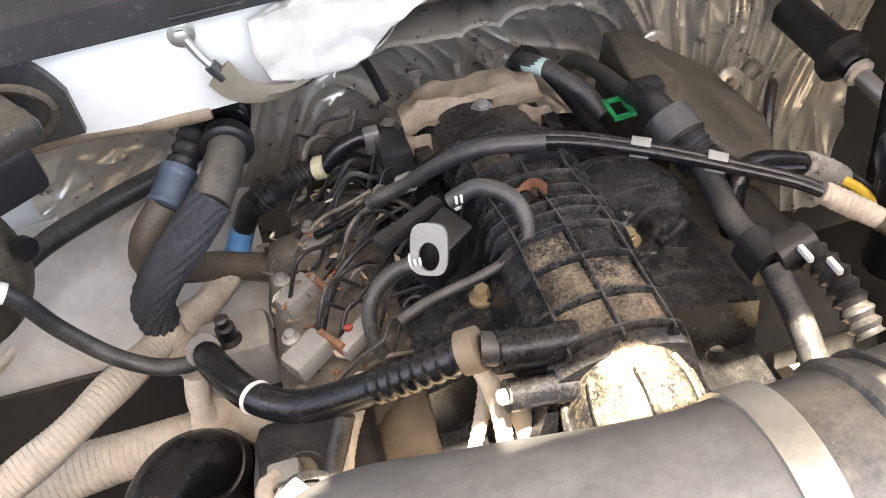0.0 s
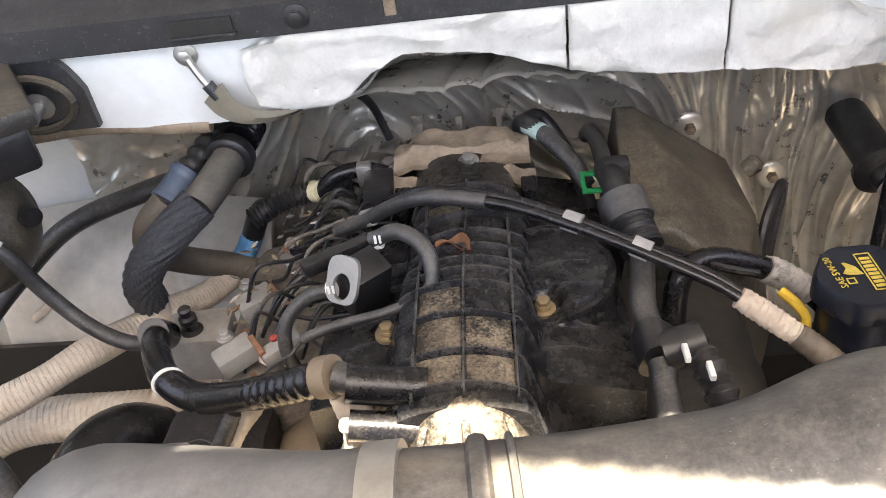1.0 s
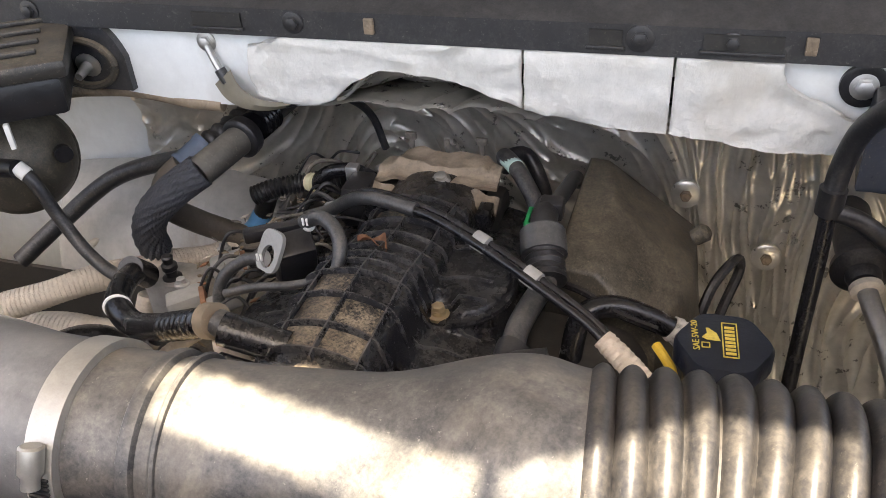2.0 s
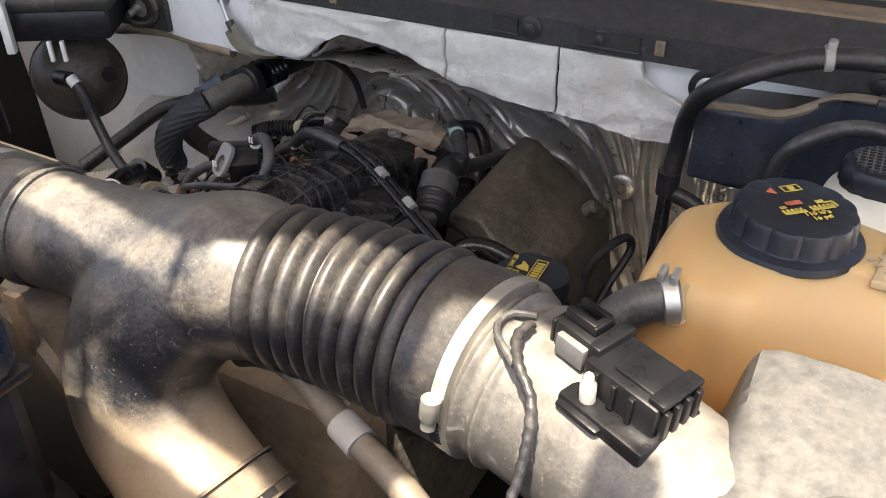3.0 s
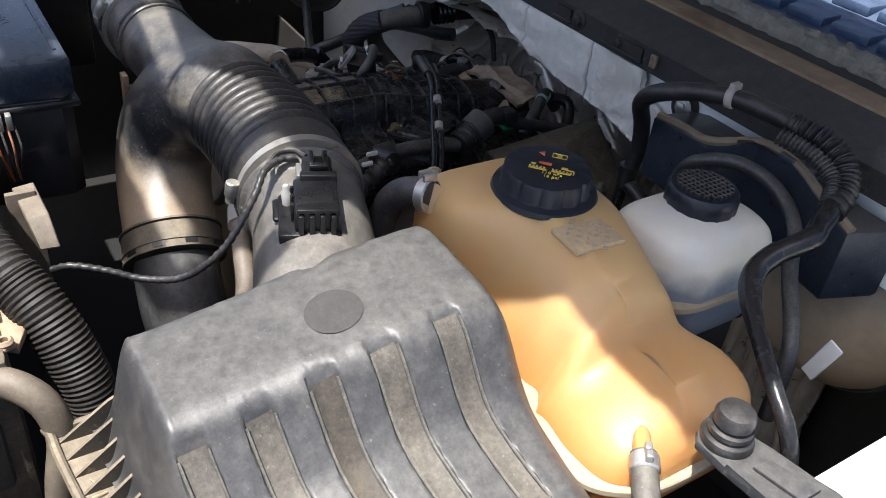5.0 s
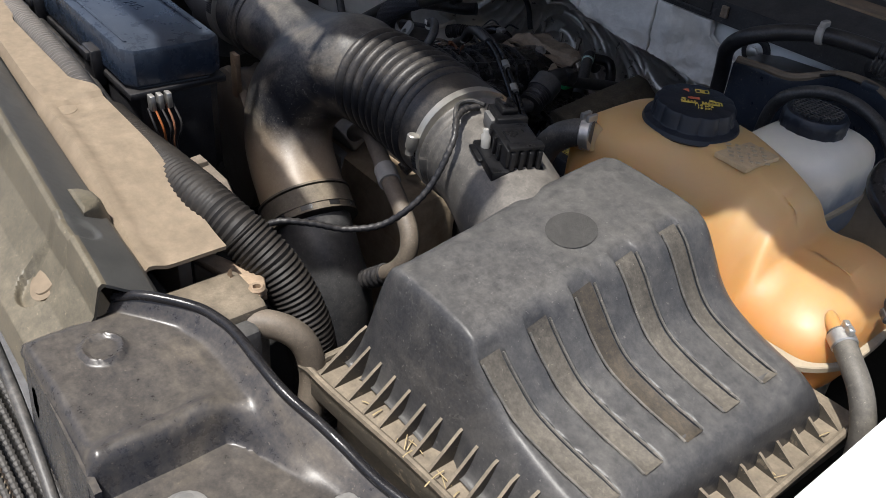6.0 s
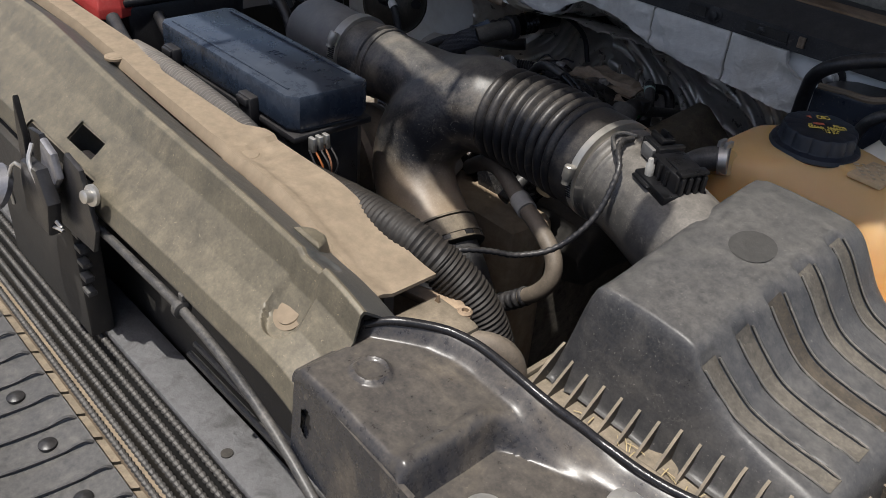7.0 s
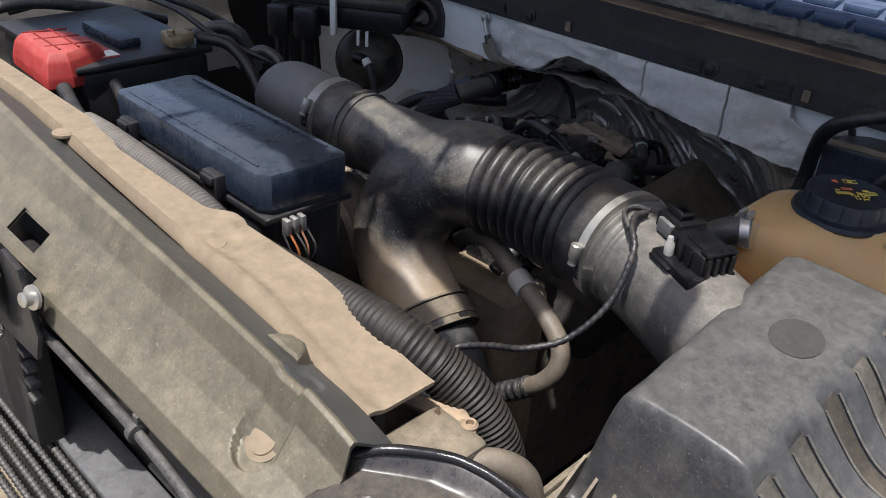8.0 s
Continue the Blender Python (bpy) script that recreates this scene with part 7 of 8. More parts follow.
# ---------------- battery ----------------
bat = thing("battery", (-0.27, 0.25, 0.85), "black car battery with a red stripe label, beside the fuse box", "battery")
bm = bmesh.new()
box(bm, (-0.42, 0.165, 0.85), (-0.185, 0.335, 1.012), 0.006)
part("case", bm, "plastic", bat)
bm = bmesh.new()
box(bm, (-0.425, 0.16, 1.0125), (-0.18, 0.34, 1.022), 0.003)
part("top", bm, "plastic", bat)
bm = bmesh.new()
box(bm, (-0.33, 0.235, 1.022), (-0.225, 0.265, 1.034), 0.003)
part("vent_cover", bm, "fuse", bat)
bm = bmesh.new()
box(bm, (-0.30, 0.195, 1.0222), (-0.20, 0.225, 1.0232), 0)
part("red_label", bm, "red", bat, "red printed label")
bm = bmesh.new()
box(bm, (-0.225, 0.196, 1.0236), (-0.202, 0.224, 1.0242), 0)
part("white_label", bm, "white_plastic", bat, "white end of the label")
bm = bmesh.new()
lathe(bm, [(0.011, 0), (0.0105, 0.016), (0.008, 0.018)], (-0.20, 0.305, 1.022), (0, 0, 1), 18)
part("terminal", bm, "steel", bat)
bm = bmesh.new()
box(bm, (-0.215, 0.285, 1.024), (-0.185, 0.318, 1.042), 0.004)
hexbolt(bm, (-0.19, 0.288, 1.04), 0.005, 0.008)
part("cable_clamp", bm, "brass", bat, "brassy cable clamp")
rc = thing("terminal_cover", (-0.20, 0.15, 1.0), "red plastic battery terminal cover with a grid of seams", "terminal cover")
bm = bmesh.new()
rings = []
for u, z, g in ((0, 1.0, 0.0), (0.1, 1.0130, 0.0), (0.25, 1.0310, 0.004), (0.6, 1.0400, 0.010), (1.0, 1.0410, 0.016)):
    rings.append([(x, y, z) for x, y in ((-0.275 + g, 0.128 + g), (-0.158 - g, 0.122 + g), (-0.150 - g, 0.150), (-0.172 - g, 0.205 - g), (-0.255 + g, 0.20 - g))])
loft(bm, rings)
bmesh.ops.bevel(bm, geom=list(bm.edges), offset=0.002, segments=2, profile=0.5, affect='EDGES')
part("cover_shell", bm, "red", rc, sharp=14)
for k in range(3):
    bm = hose([(-0.262 + 0.034 * k, 0.140, 1.0405), (-0.250 + 0.034 * k, 0.19, 1.0415)], 0.0012, 6)
    part("seam", bm, "dark_red", rc)
for k in range(2):
    bm = hose([(-0.262, 0.150 + 0.022 * k, 1.0412), (-0.172, 0.148 + 0.022 * k, 1.0412)], 0.0012, 6)
    part("seam", bm, "dark_red", rc)
rc.location += Vector((-0.03, 0.006, 0.0))
for pts, r, mt in (([(-0.16, 0.135, 1.01), (-0.10, 0.125, 0.995), (-0.06, 0.13, 0.985), (-0.03, 0.14, 0.98)], 0.0085, "rubber"), ([(-0.17, 0.20, 1.0), (-0.11, 0.185, 0.99), (-0.06, 0.18, 0.985)], 0.0075, "rubber"),
                   ([(-0.20, 0.33, 1.03), (-0.17, 0.36, 1.02), (-0.13, 0.37, 0.98), (-0.10, 0.36, 0.93)], 0.008, "rubber"), ([(-0.46, 0.30, 1.045), (-0.36, 0.32, 1.055), (-0.26, 0.335, 1.052), (-0.19, 0.35, 1.03), (-0.13, 0.40, 1.0)], 0.004, "rubber"),
                   ([(-0.17, 0.37, 0.99), (-0.15, 0.39, 1.015), (-0.12, 0.40, 1.005), (-0.11, 0.395, 0.975)], 0.007, "rubber_grey")):
    single("battery_cable", hose(pts, r, 12), mt, "black battery cable curving behind the fuse box", "cable", "battery cables")
bm = hose([(-0.06, 0.116, 1.004), (0.0, 0.113, 1.009), (0.09, 0.110, 1.010), (0.17, 0.109, 1.006), (0.22, 0.110, 0.996)], corrugated(0.0115, 0.005, 0.0016), 16, 0.001)
single("grey_loom", bm, "loom_grey", "pale grey ribbed wiring loom beside the fan shroud", "wiring loom")
bm = hose([(-0.06, 0.133, 0.995), (0.05, 0.134, 0.995), (0.16, 0.130, 0.99), (0.24, 0.125, 0.985), (0.32, 0.12, 0.985)], 0.005, 10)
single("black_cable", bm, "rubber", "thin black cable along the fuse box", "cable")


# ---------------- air flow sensor, looms and hoses in the middle ----------------
mf = thing("air_flow_sensor", (0.535, 0.335, 1.03), "black air flow sensor plugged into the duct", "sensor")
QM = Matrix.Rotation(radians(-22), 4, 'Z') @ Matrix.Rotation(radians(4), 4, 'Y')


def mfbox(lo, hi, bev=0.0025):
    bm_ = bmesh.new()
    box(bm_, lo, hi, bev)
    c = Vector((0.535, 0.335, 1.045))
    bmesh.ops.transform(bm_, verts=bm_.verts, matrix=Matrix.Translation(c + Vector((-0.010, -0.002, -0.006))) @ QM @ Matrix.Diagonal((0.92, 0.92, 1.05, 1.0)) @ Matrix.Translation(-c))
    return bm_


part("flange", mfbox((0.518, 0.308, 1.030), (0.572, 0.356, 1.040)), "flow_black", mf)
mbody = part("sensor_body", mfbox((0.522, 0.320, 1.038), (0.568, 0.354, 1.056)), "flow_black", mf)
part("top_plate", mfbox((0.536, 0.326, 1.0562), (0.562, 0.350, 1.0578), 0.0008), "flow_black", mbody)
for k in range(4):
    part("ridge", mfbox((0.568, 0.323 + 0.008 * k, 1.040), (0.572, 0.327 + 0.008 * k, 1.055), 0.0008), "flow_black", mbody)
plug_ = part("connector", mfbox((0.494, 0.328, 1.042), (0.523, 0.352, 1.058)), "flow_black", mf)
part("lock_tab", mfbox((0.496, 0.333, 1.0585), (0.516, 0.337, 1.064), 0.001), "flow_black", plug_)
part("lock_tab", mfbox((0.496, 0.344, 1.0585), (0.516, 0.348, 1.064), 0.001), "flow_black", plug_)
part("lock_tab", mfbox((0.512, 0.333, 1.0585), (0.517, 0.348, 1.063), 0.001), "flow_black", plug_)
# thin near-black slab in place of a shaded hollow
part("recess", mfbox((0.499, 0.3375, 1.0581), (0.5105, 0.3435, 1.0590), 0), "under", plug_, "near-black slab painted in as the shaded hollow of the locking tab")
part("rim", mfbox((0.519, 0.3255, 1.0395), (0.5265, 0.3545, 1.0600), 0.0012), "flow_black", plug_)
part("lock_slide", mfbox((0.500, 0.3230, 1.044), (0.519, 0.3278, 1.0555), 0.001), "boot", plug_, "dusty grey locking slide")
for k in range(3):
    part("groove_bar", mfbox((0.530 + 0.011 * k, 0.3175, 1.041), (0.5335 + 0.011 * k, 0.3205, 1.0545), 0.0006), "flow_black", mbody)
part("hood_lip", mfbox((0.5605, 0.3215, 1.0560), (0.5700, 0.3525, 1.0592), 0.0008), "flow_black", mbody)
part("seal", mfbox((0.491, 0.329, 1.043), (0.4938, 0.351, 1.056), 0.001), "flow_black", plug_)
bm = bmesh.new()
lathe(bm, [(0.004, 0), (0.004, 0.010), (0.0026, 0.012), (0.0026, 0.015), (0.002, 0.016)], (0.515, 0.318, 1.034), (0, -0.1, 1), 12)
part("screw", bm, "grey_plastic", mf)
part("ear", mfbox((0.520, 0.304, 1.034), (0.548, 0.321, 1.0378)), "flow_black", mf)
single("sensor_wire", hose([(0.476, 0.343, 1.046), (0.474, 0.330, 1.046), (0.482, 0.314, 1.044), (0.495, 0.300, 1.032), (0.496, 0.276, 0.995), (0.480, 0.250, 0.965), (0.458, 0.225, 0.955), (0.445, 0.200, 0.962), (0.434, 0.178, 0.966), (0.425, 0.165, 0.96)],
                           lambda s, u, a: 0.0028 + 0.0004 * math.sin(s * 900 + a), 10, 0.002), "rubber", "taped black sensor wire drooping to the loom", "wire")
single("sensor_wire_loop", hose([(0.476, 0.350, 1.046), (0.464, 0.346, 1.046), (0.462, 0.332, 1.045), (0.480, 0.314, 1.043)], 0.0020, 8), "rubber_grey", "short dusty wire loop at the sensor plug", "wire")
bp = thing("bypass_hose", (0.38, 0.33, 0.82), "grey rubber hose with a pale printed band under the duct", "hose")
bm = hose([(0.235, 0.385, 0.90), (0.265, 0.372, 0.922), (0.30, 0.360, 0.936), (0.335, 0.346, 0.934), (0.365, 0.335, 0.927), (0.405, 0.322, 0.918), (0.432, 0.314, 0.902), (0.438, 0.308, 0.882), (0.428, 0.303, 0.862), (0.41, 0.302, 0.845)], 0.0092, 16)
part("hose_body", bm, "hose_brown", bp)
bm = hose([(0.357, 0.338, 0.929), (0.376, 0.331, 0.925)], 0.0112, 16)
part("printed_band", bm, "grey_plastic", bp, "pale printed band")
bm = hose([(0.415, 0.302, 0.85), (0.395, 0.302, 0.832), (0.38, 0.304, 0.82)], lambda s, u, a: 0.0095 + 0.0015 * math.sin(s * 600), 16, 0.0015)
part("end_fitting", bm, "rubber", bp)
lo_ = thing("main_loom", (0.45, 0.14, 0.8), "thick black corrugated wiring loom beside the radiator", "wiring loom")
bm = hose([(0.22, 0.122, 0.976), (0.29, 0.119, 0.984), (0.35, 0.119, 0.991), (0.405, 0.122, 0.993), (0.436, 0.131, 0.983), (0.458, 0.143, 0.967)], lambda s, u, a: 0.0185 + 0.0006 * noise.noise(Vector((s * 90, a, 0))) + 0.0006 * math.sin(s * 1300), 22, 0.0012)
part("taped_section", bm, "loom_black", lo_)
bm = hose([(0.446, 0.136, 0.977), (0.469, 0.150, 0.954), (0.486, 0.161, 0.922), (0.496, 0.168, 0.88), (0.50, 0.172, 0.80)], corrugated(0.0192, 0.0042, 0.0008), 26, 0.0008)
part("conduit", bm, "loom_black", lo_)
rb = thing("radiator_bracket", (0.48, 0.10, 0.88), "tan dusty radiator tank clip and bracket", "bracket")
bm = bmesh.new()
slab(bm, [(0.468, 0.066), (0.479, 0.062), (0.494, 0.092), (0.508, 0.112), (0.500, 0.128), (0.488, 0.122), (0.482, 0.098)], 0.958, 0.962, 0.0015)
lumpy(bm, 0.0012, 60, 1, 1)
plate_ = part("plate", bm, "radiator_tan", rb)
for k in range(4):
    x, y = 0.4775 + 0.0052 * k, 0.074 + 0.0115 * k
    bm = bmesh.new()
    box(bm, (-0.0012, -0.0035, -0.0005), (0.0012, 0.0035, 0.0005), 0, 1, Matrix.Translation((x, y, 0.9628)) @ Matrix.Rotation(-0.42, 4, 'Z'))
    part("slot", bm, "dark", plate_)
bm = bmesh.new()
slab(bm, [(0.410, 0.104), (0.424, 0.100), (0.462, 0.112), (0.492, 0.117), (0.500, 0.127), (0.480, 0.136), (0.44, 0.120)], 0.950, 0.957, 0.002)
part("web", bm, "radiator_tan", rb)
bm = bmesh.new()
slab(bm, [(0.470, 0.958), (0.480, 0.958), (0.477, 0.972)], 0.109, 0.111, 0, "y")
part("tab", bm, "radiator_tan", rb)
bm = bmesh.new()
lathe(bm, [(0.003, -0.001), (0.006, -0.001), (0.0062, 0.002), (0.0045, 0.004), (0.003, 0.0035), (0.0026, 0.0)], (0.498, 0.120, 0.962), (0, 0, 1), 18)
part("stud", bm, "radiator_tan", rb)
bm = bmesh.new()
box(bm, (0.500, 0.060, 0.86), (0.535, 0.105, 0.958), 0.006)
part("tank_end", bm, "plastic_dusty", rb)
sh = thing("radiator_vent_hose", (0.53, 0.13, 0.85), "brown-grey rubber hose bent down from the radiator", "hose")
bm = hose([(0.505, 0.092, 0.944), (0.516, 0.106, 0.950), (0.530, 0.122, 0.948), (0.540, 0.134, 0.934), (0.545, 0.138, 0.905), (0.552, 0.13, 0.87), (0.56, 0.12, 0.80)], 0.0105, 16)
part("hose_body", bm, "hose_brown", sh)
bm = bmesh.new()
box(bm, (0.503, 0.083, 0.938), (0.513, 0.102, 0.962), 0.002)
part("clamp", bm, "white_plastic", sh)
dh = thing("overflow_hose", (0.50, 0.42, 0.90), "black rubber hose clipped to the coolant tank spout", "hose")
bm = hose([(0.528, 0.435, 1.019), (0.512, 0.428, 1.016), (0.497, 0.420, 1.004), (0.489, 0.414, 0.98), (0.492, 0.408, 0.95), (0.503, 0.400, 0.92), (0.515, 0.39, 0.88)], 0.0125, 18)
part("hose_body", bm, "rubber_grey", dh)
bm = bmesh.new()
lathe(bm, [(0.0128, -0.005), (0.0142, -0.004), (0.0142, 0.004), (0.0128, 0.005)], (0.523, 0.433, 1.018), (0.85, 0.4, 0.15), 22)
cl = part("spring_clamp", bm, "steel", dh)
for dx in (0.0, 0.007):
    bm = bmesh.new()
    box(bm, (0.515 + dx, 0.428, 1.030), (0.519 + dx, 0.440, 1.037), 0.001)
    part("ear", bm, "steel", cl)

sbk = thing("support_bracket", (0.33, 0.17, 0.60), "brown dusty pressed-steel bracket between loom and duct", "bracket")
bm = bmesh.new()
loft(bm, [[(0.285, 0.160, 0.955), (0.285, 0.178, 0.957), (0.285, 0.178, 0.953), (0.285, 0.160, 0.951)], [(0.335, 0.162, 0.952), (0.335, 0.180, 0.954), (0.335, 0.180, 0.950), (0.335, 0.162, 0.948)], [(0.352, 0.166, 0.930), (0.354, 0.182, 0.930), (0.350, 0.182, 0.928), (0.348, 0.166, 0.928)]])
bmesh.ops.bevel(bm, geom=list(bm.edges), offset=0.001, segments=1, affect='EDGES')
part("plate", bm, "hose_brown", sbk)
bm = bmesh.new()
box(bm, (0.300, 0.152, 0.60), (0.306, 0.176, 0.960), 0.001)
part("leg", bm, "hose_brown", sbk)
drm = thing("pulley_drum", (0.09, 0.33, 0.60), "brown dusty pulley drum below the duct", "pulley")
bm = bmesh.new()
lathe(bm, [(0.0, -0.03), (0.075, -0.03), (0.086, -0.026), (0.088, -0.018), (0.084, -0.012), (0.084, 0.012), (0.088, 0.018), (0.086, 0.028), (0.0, 0.03)], (0.09, 0.335, 0.845), (0.2, 1, 0.0), 56)
part("drum", bm, "hose_brown", drm)
bm = bmesh.new()
box(bm, (0.108, 0.300, 0.915), (0.122, 0.306, 0.968), 0.001)
part("tab", bm, "radiator_tan", drm)
bm = bmesh.new()
lathe(bm, [(0.02, -0.24), (0.02, 0.0)], (0.09, 0.335, 0.845), (0, 0, 1), 18)
part("stand", bm, "under", drm)

# ---------------- brake side ----------------
bh = thing("brake_hose_loop", (0.55, 0.70, 0.90), "thick black vacuum hose arching to the brake booster, with a clip", "hose")
bm = hose([(0.447, 0.748, 0.92), (0.450, 0.752, 0.955), (0.456, 0.740, 0.992), (0.470, 0.715, 1.025), (0.492, 0.705, 1.047), (0.52, 0.716, 1.060), (0.556, 0.731, 1.068), (0.60, 0.738, 1.070), (0.625, 0.742, 1.068)], 0.0088, 20)
part("hose_body", bm, "rubber", bh)
bm = hose([(0.447, 0.748, 0.925), (0.447, 0.742, 0.88), (0.446, 0.735, 0.80), (0.446, 0.73, 0.72)], 0.0068, 14)
part("lower_hose", bm, "rubber_clean", bh)
bm = hose([(0.447, 0.748, 0.912), (0.447, 0.748, 0.935)], 0.0108, 18)
part("tee", bm, "plastic", bh)
bm = hose([(0.447, 0.747, 0.915), (0.475, 0.748, 0.905), (0.505, 0.745, 0.88), (0.52, 0.74, 0.85)], 0.008, 16)
part("branch_hose", bm, "rubber", bh)
bm = bmesh.new()
lathe(bm, [(0.009, -0.004), (0.0105, -0.003), (0.0105, 0.003), (0.009, 0.004)], (0.558, 0.7315, 1.0685), (0.9, 0.2, 0.1), 20)
box(bm, (0.555, 0.725, 1.075), (0.562, 0.737, 1.083), 0.002)
part("clip", bm, "grey_plastic", bh)
bm = hose([(0.615, 0.741, 1.069), (0.645, 0.748, 1.066), (0.672, 0.748, 1.055), (0.688, 0.735, 1.04), (0.694, 0.715, 1.03)], corrugated(0.0098, 0.0045, 0.0014), 20, 0.001)
part("conduit", bm, "rubber", bh)
bm = hose([(0.618, 0.728, 1.060), (0.65, 0.735, 1.056), (0.675, 0.735, 1.045), (0.69, 0.715, 1.03)], corrugated(0.0072, 0.004, 0.0011), 16, 0.001)
part("conduit", bm, "rubber_grey", bh)
bm = hose([(0.692, 0.718, 1.033), (0.700, 0.695, 1.026), (0.708, 0.672, 1.024), (0.700, 0.645, 1.012), (0.703, 0.622, 1.0), (0.73, 0.595, 0.992), (0.784, 0.56, 0.98), (0.815, 0.551, 0.955), (0.83, 0.55, 0.90)], lambda s, u, a: 0.0092 - 0.003 * smooth_step((u - 0.35) / 0.2), 18)
part("tail_hose", bm, "rubber_clean", bh)
bx = thing("reservoir_bracket", (0.56, 0.77, 0.9), "black moulded plastic box beside the brake reservoir", "box")
bm = bmesh.new()
slab(bm, [(0.462, 0.750), (0.50, 0.752), (0.535, 0.748), (0.575, 0.772), (0.62, 0.765), (0.70, 0.745), (0.72, 0.80), (0.47, 0.81)], 0.93, 1.004, 0.006)
for v in bm.verts:
    if v.co.z > 0.97:
        v.co.z += 0.020 * smooth_step((v.co.x - 0.53) / 0.05) - 0.02 * smooth_step((v.co.x - 0.63) / 0.08)
part("box_body", bm, "box_blue", bx)
bm = bmesh.new()
sweep(bm, [(0.464, 0.754, 1.002), (0.50, 0.756, 1.004), (0.535, 0.753, 1.008), (0.575, 0.775, 1.022), (0.62, 0.769, 1.024), (0.66, 0.757, 1.016), (0.70, 0.75, 1.005)], 0.0045, 8)
part("ledge", bm, "shroud", bx, "ledge filled with tan dust")
bm = bmesh.new()
box(bm, (0.60, 0.765, 1.018), (0.64, 0.79, 1.028), 0.003)
part("pad", bm, "box_blue", bx)
single("arched_pipe", hose([(0.535, 0.715, 0.94), (0.542, 0.712, 0.985), (0.56, 0.712, 1.008), (0.588, 0.730, 1.016), (0.625, 0.735, 1.012), (0.664, 0.722, 0.998), (0.695, 0.69, 0.975), (0.74, 0.65, 0.945), (0.75, 0.64, 0.88)], 0.0068, 16), "rubber_grey", "grey arched pipe round the white reservoir", "pipe")
bo = thing("brake_booster", (0.56, 0.80, 0.70), "tan dusty brake booster drum", "brake booster")
bm = bmesh.new()
lathe(bm, [(0.0, -0.05), (0.05, -0.05), (0.075, -0.035), (0.092, -0.015), (0.098, 0.0), (0.098, 0.01), (0.085, 0.03), (0.0, 0.06)], (0.66, 0.87, 0.86), (0, 1, 0), 48)
part("drum", bm, "booster", bo)
bm = bmesh.new()
lathe(bm, [(0.099, -0.004), (0.102, 0.0), (0.099, 0.006)], (0.66, 0.87, 0.86), (0, 1, 0), 48)
part("rim", bm, "plastic_dusty", bo)
sc = thing("steering_shaft", (0.5, 0.83, 0.6), "grey steering shaft through a black boot in the firewall", "steering shaft")
bm = bmesh.new()
lathe(bm, [(0.022, -0.11), (0.022, -0.010), (0.030, -0.006), (0.031, 0.002), (0.025, 0.006), (0.018, 0.010), (0.0165, 0.018), (0.0135, 0.022), (0.0, 0.022)], (0.522, 0.900, 0.756), (0.05, -0.95, -0.1), 32)
part("boot", bm, "rubber", sc)
bm = hose([(0.523, 0.882, 0.753), (0.530, 0.85, 0.742), (0.545, 0.80, 0.718), (0.568, 0.73, 0.67)], 0.0100, 18)
part("shaft", bm, "steel", sc)
bm = bmesh.new()
lathe(bm, [(0.013, -0.005), (0.0165, -0.003), (0.0165, 0.003), (0.013, 0.005)], (0.5245, 0.873, 0.751), (0.15, -0.95, -0.25), 22)
part("collar", bm, "tape_white", sc)
fb2 = thing("firewall_bolt", (0.46, 0.79, 1.01), "large bolt on a black plate in the white firewall panel", "bolt")
bm = bmesh.new()
lathe(bm, [(0.018, -0.001), (0.018, 0.003), (0.015, 0.004)], (0.460, 0.797, 1.002), (0, -1, 0), 28)
part("plate", bm, "plastic", fb2)
bm = bmesh.new()
hexbolt(bm, (0.460, 0.794, 1.002), 0.007, 0.006, (0, -1, 0), 0.011)
part("bolt", bm, "steel", fb2)

# hood bump stop and its bracket
hb = thing("hood_bumper", (0.84, 0.49, 0.95), "rubber bump stop on a black steel bracket bolted to the wing", "bump stop")
bm = bmesh.new()
lathe(bm, [(0.0165, 0), (0.0172, 0.003), (0.0160, 0.006), (0.0125, 0.0075), (0.0142, 0.0095), (0.0142, 0.013), (0.0105, 0.0145), (0.0128, 0.017), (0.0130, 0.0225), (0.0112, 0.026), (0.006, 0.028), (0.0, 0.0285)], (0.803, 0.488, 0.984), (0, 0, 1), 32)
part("stop", bm, "rubber", hb)
bm = bmesh.new()
slab(bm, [(0.788, 0.478), (0.795, 0.470), (0.818, 0.470), (0.85, 0.478), (0.94, 0.480), (0.94, 0.522), (0.865, 0.520), (0.825, 0.507), (0.798, 0.506), (0.788, 0.498)], 0.976, 0.984, 0.003)
part("bracket", bm, "plastic_dusty", hb)
bm = bmesh.new()
slab(bm, [(0.828, 0.484), (0.86, 0.490), (0.86, 0.508), (0.828, 0.498)], 0.984, 0.987, 0.0012)
part("bead", bm, "plastic_dusty", hb)
bm = bmesh.new()
hexbolt(bm, (0.888, 0.500, 0.984), 0.0075, 0.006, (0, 0, 1), 0.015)
part("bolt", bm, "steel", hb)
th = thing("tank_drain_hose", (0.80, 0.43, 0.85), "grey hose clamped to the foot of the coolant tank", "hose")
bm = hose([(0.752, 0.470, 0.966), (0.768, 0.454, 0.966), (0.784, 0.441, 0.966)], 0.0062, 14)
part("spout", bm, "tank", th)
bm = hose([(0.778, 0.446, 0.967), (0.798, 0.431, 0.961), (0.817, 0.419, 0.950), (0.832, 0.410, 0.925), (0.84, 0.405, 0.87)], 0.0088, 18)
part("hose_body", bm, "neck", th)
bm = bmesh.new()
lathe(bm, [(0.0088, -0.006), (0.0099, -0.005), (0.0099, 0.005), (0.0088, 0.006)], (0.784, 0.4415, 0.9655), (0.78, -0.6, -0.15), 22)
cl = part("clamp", bm, "steel", th)
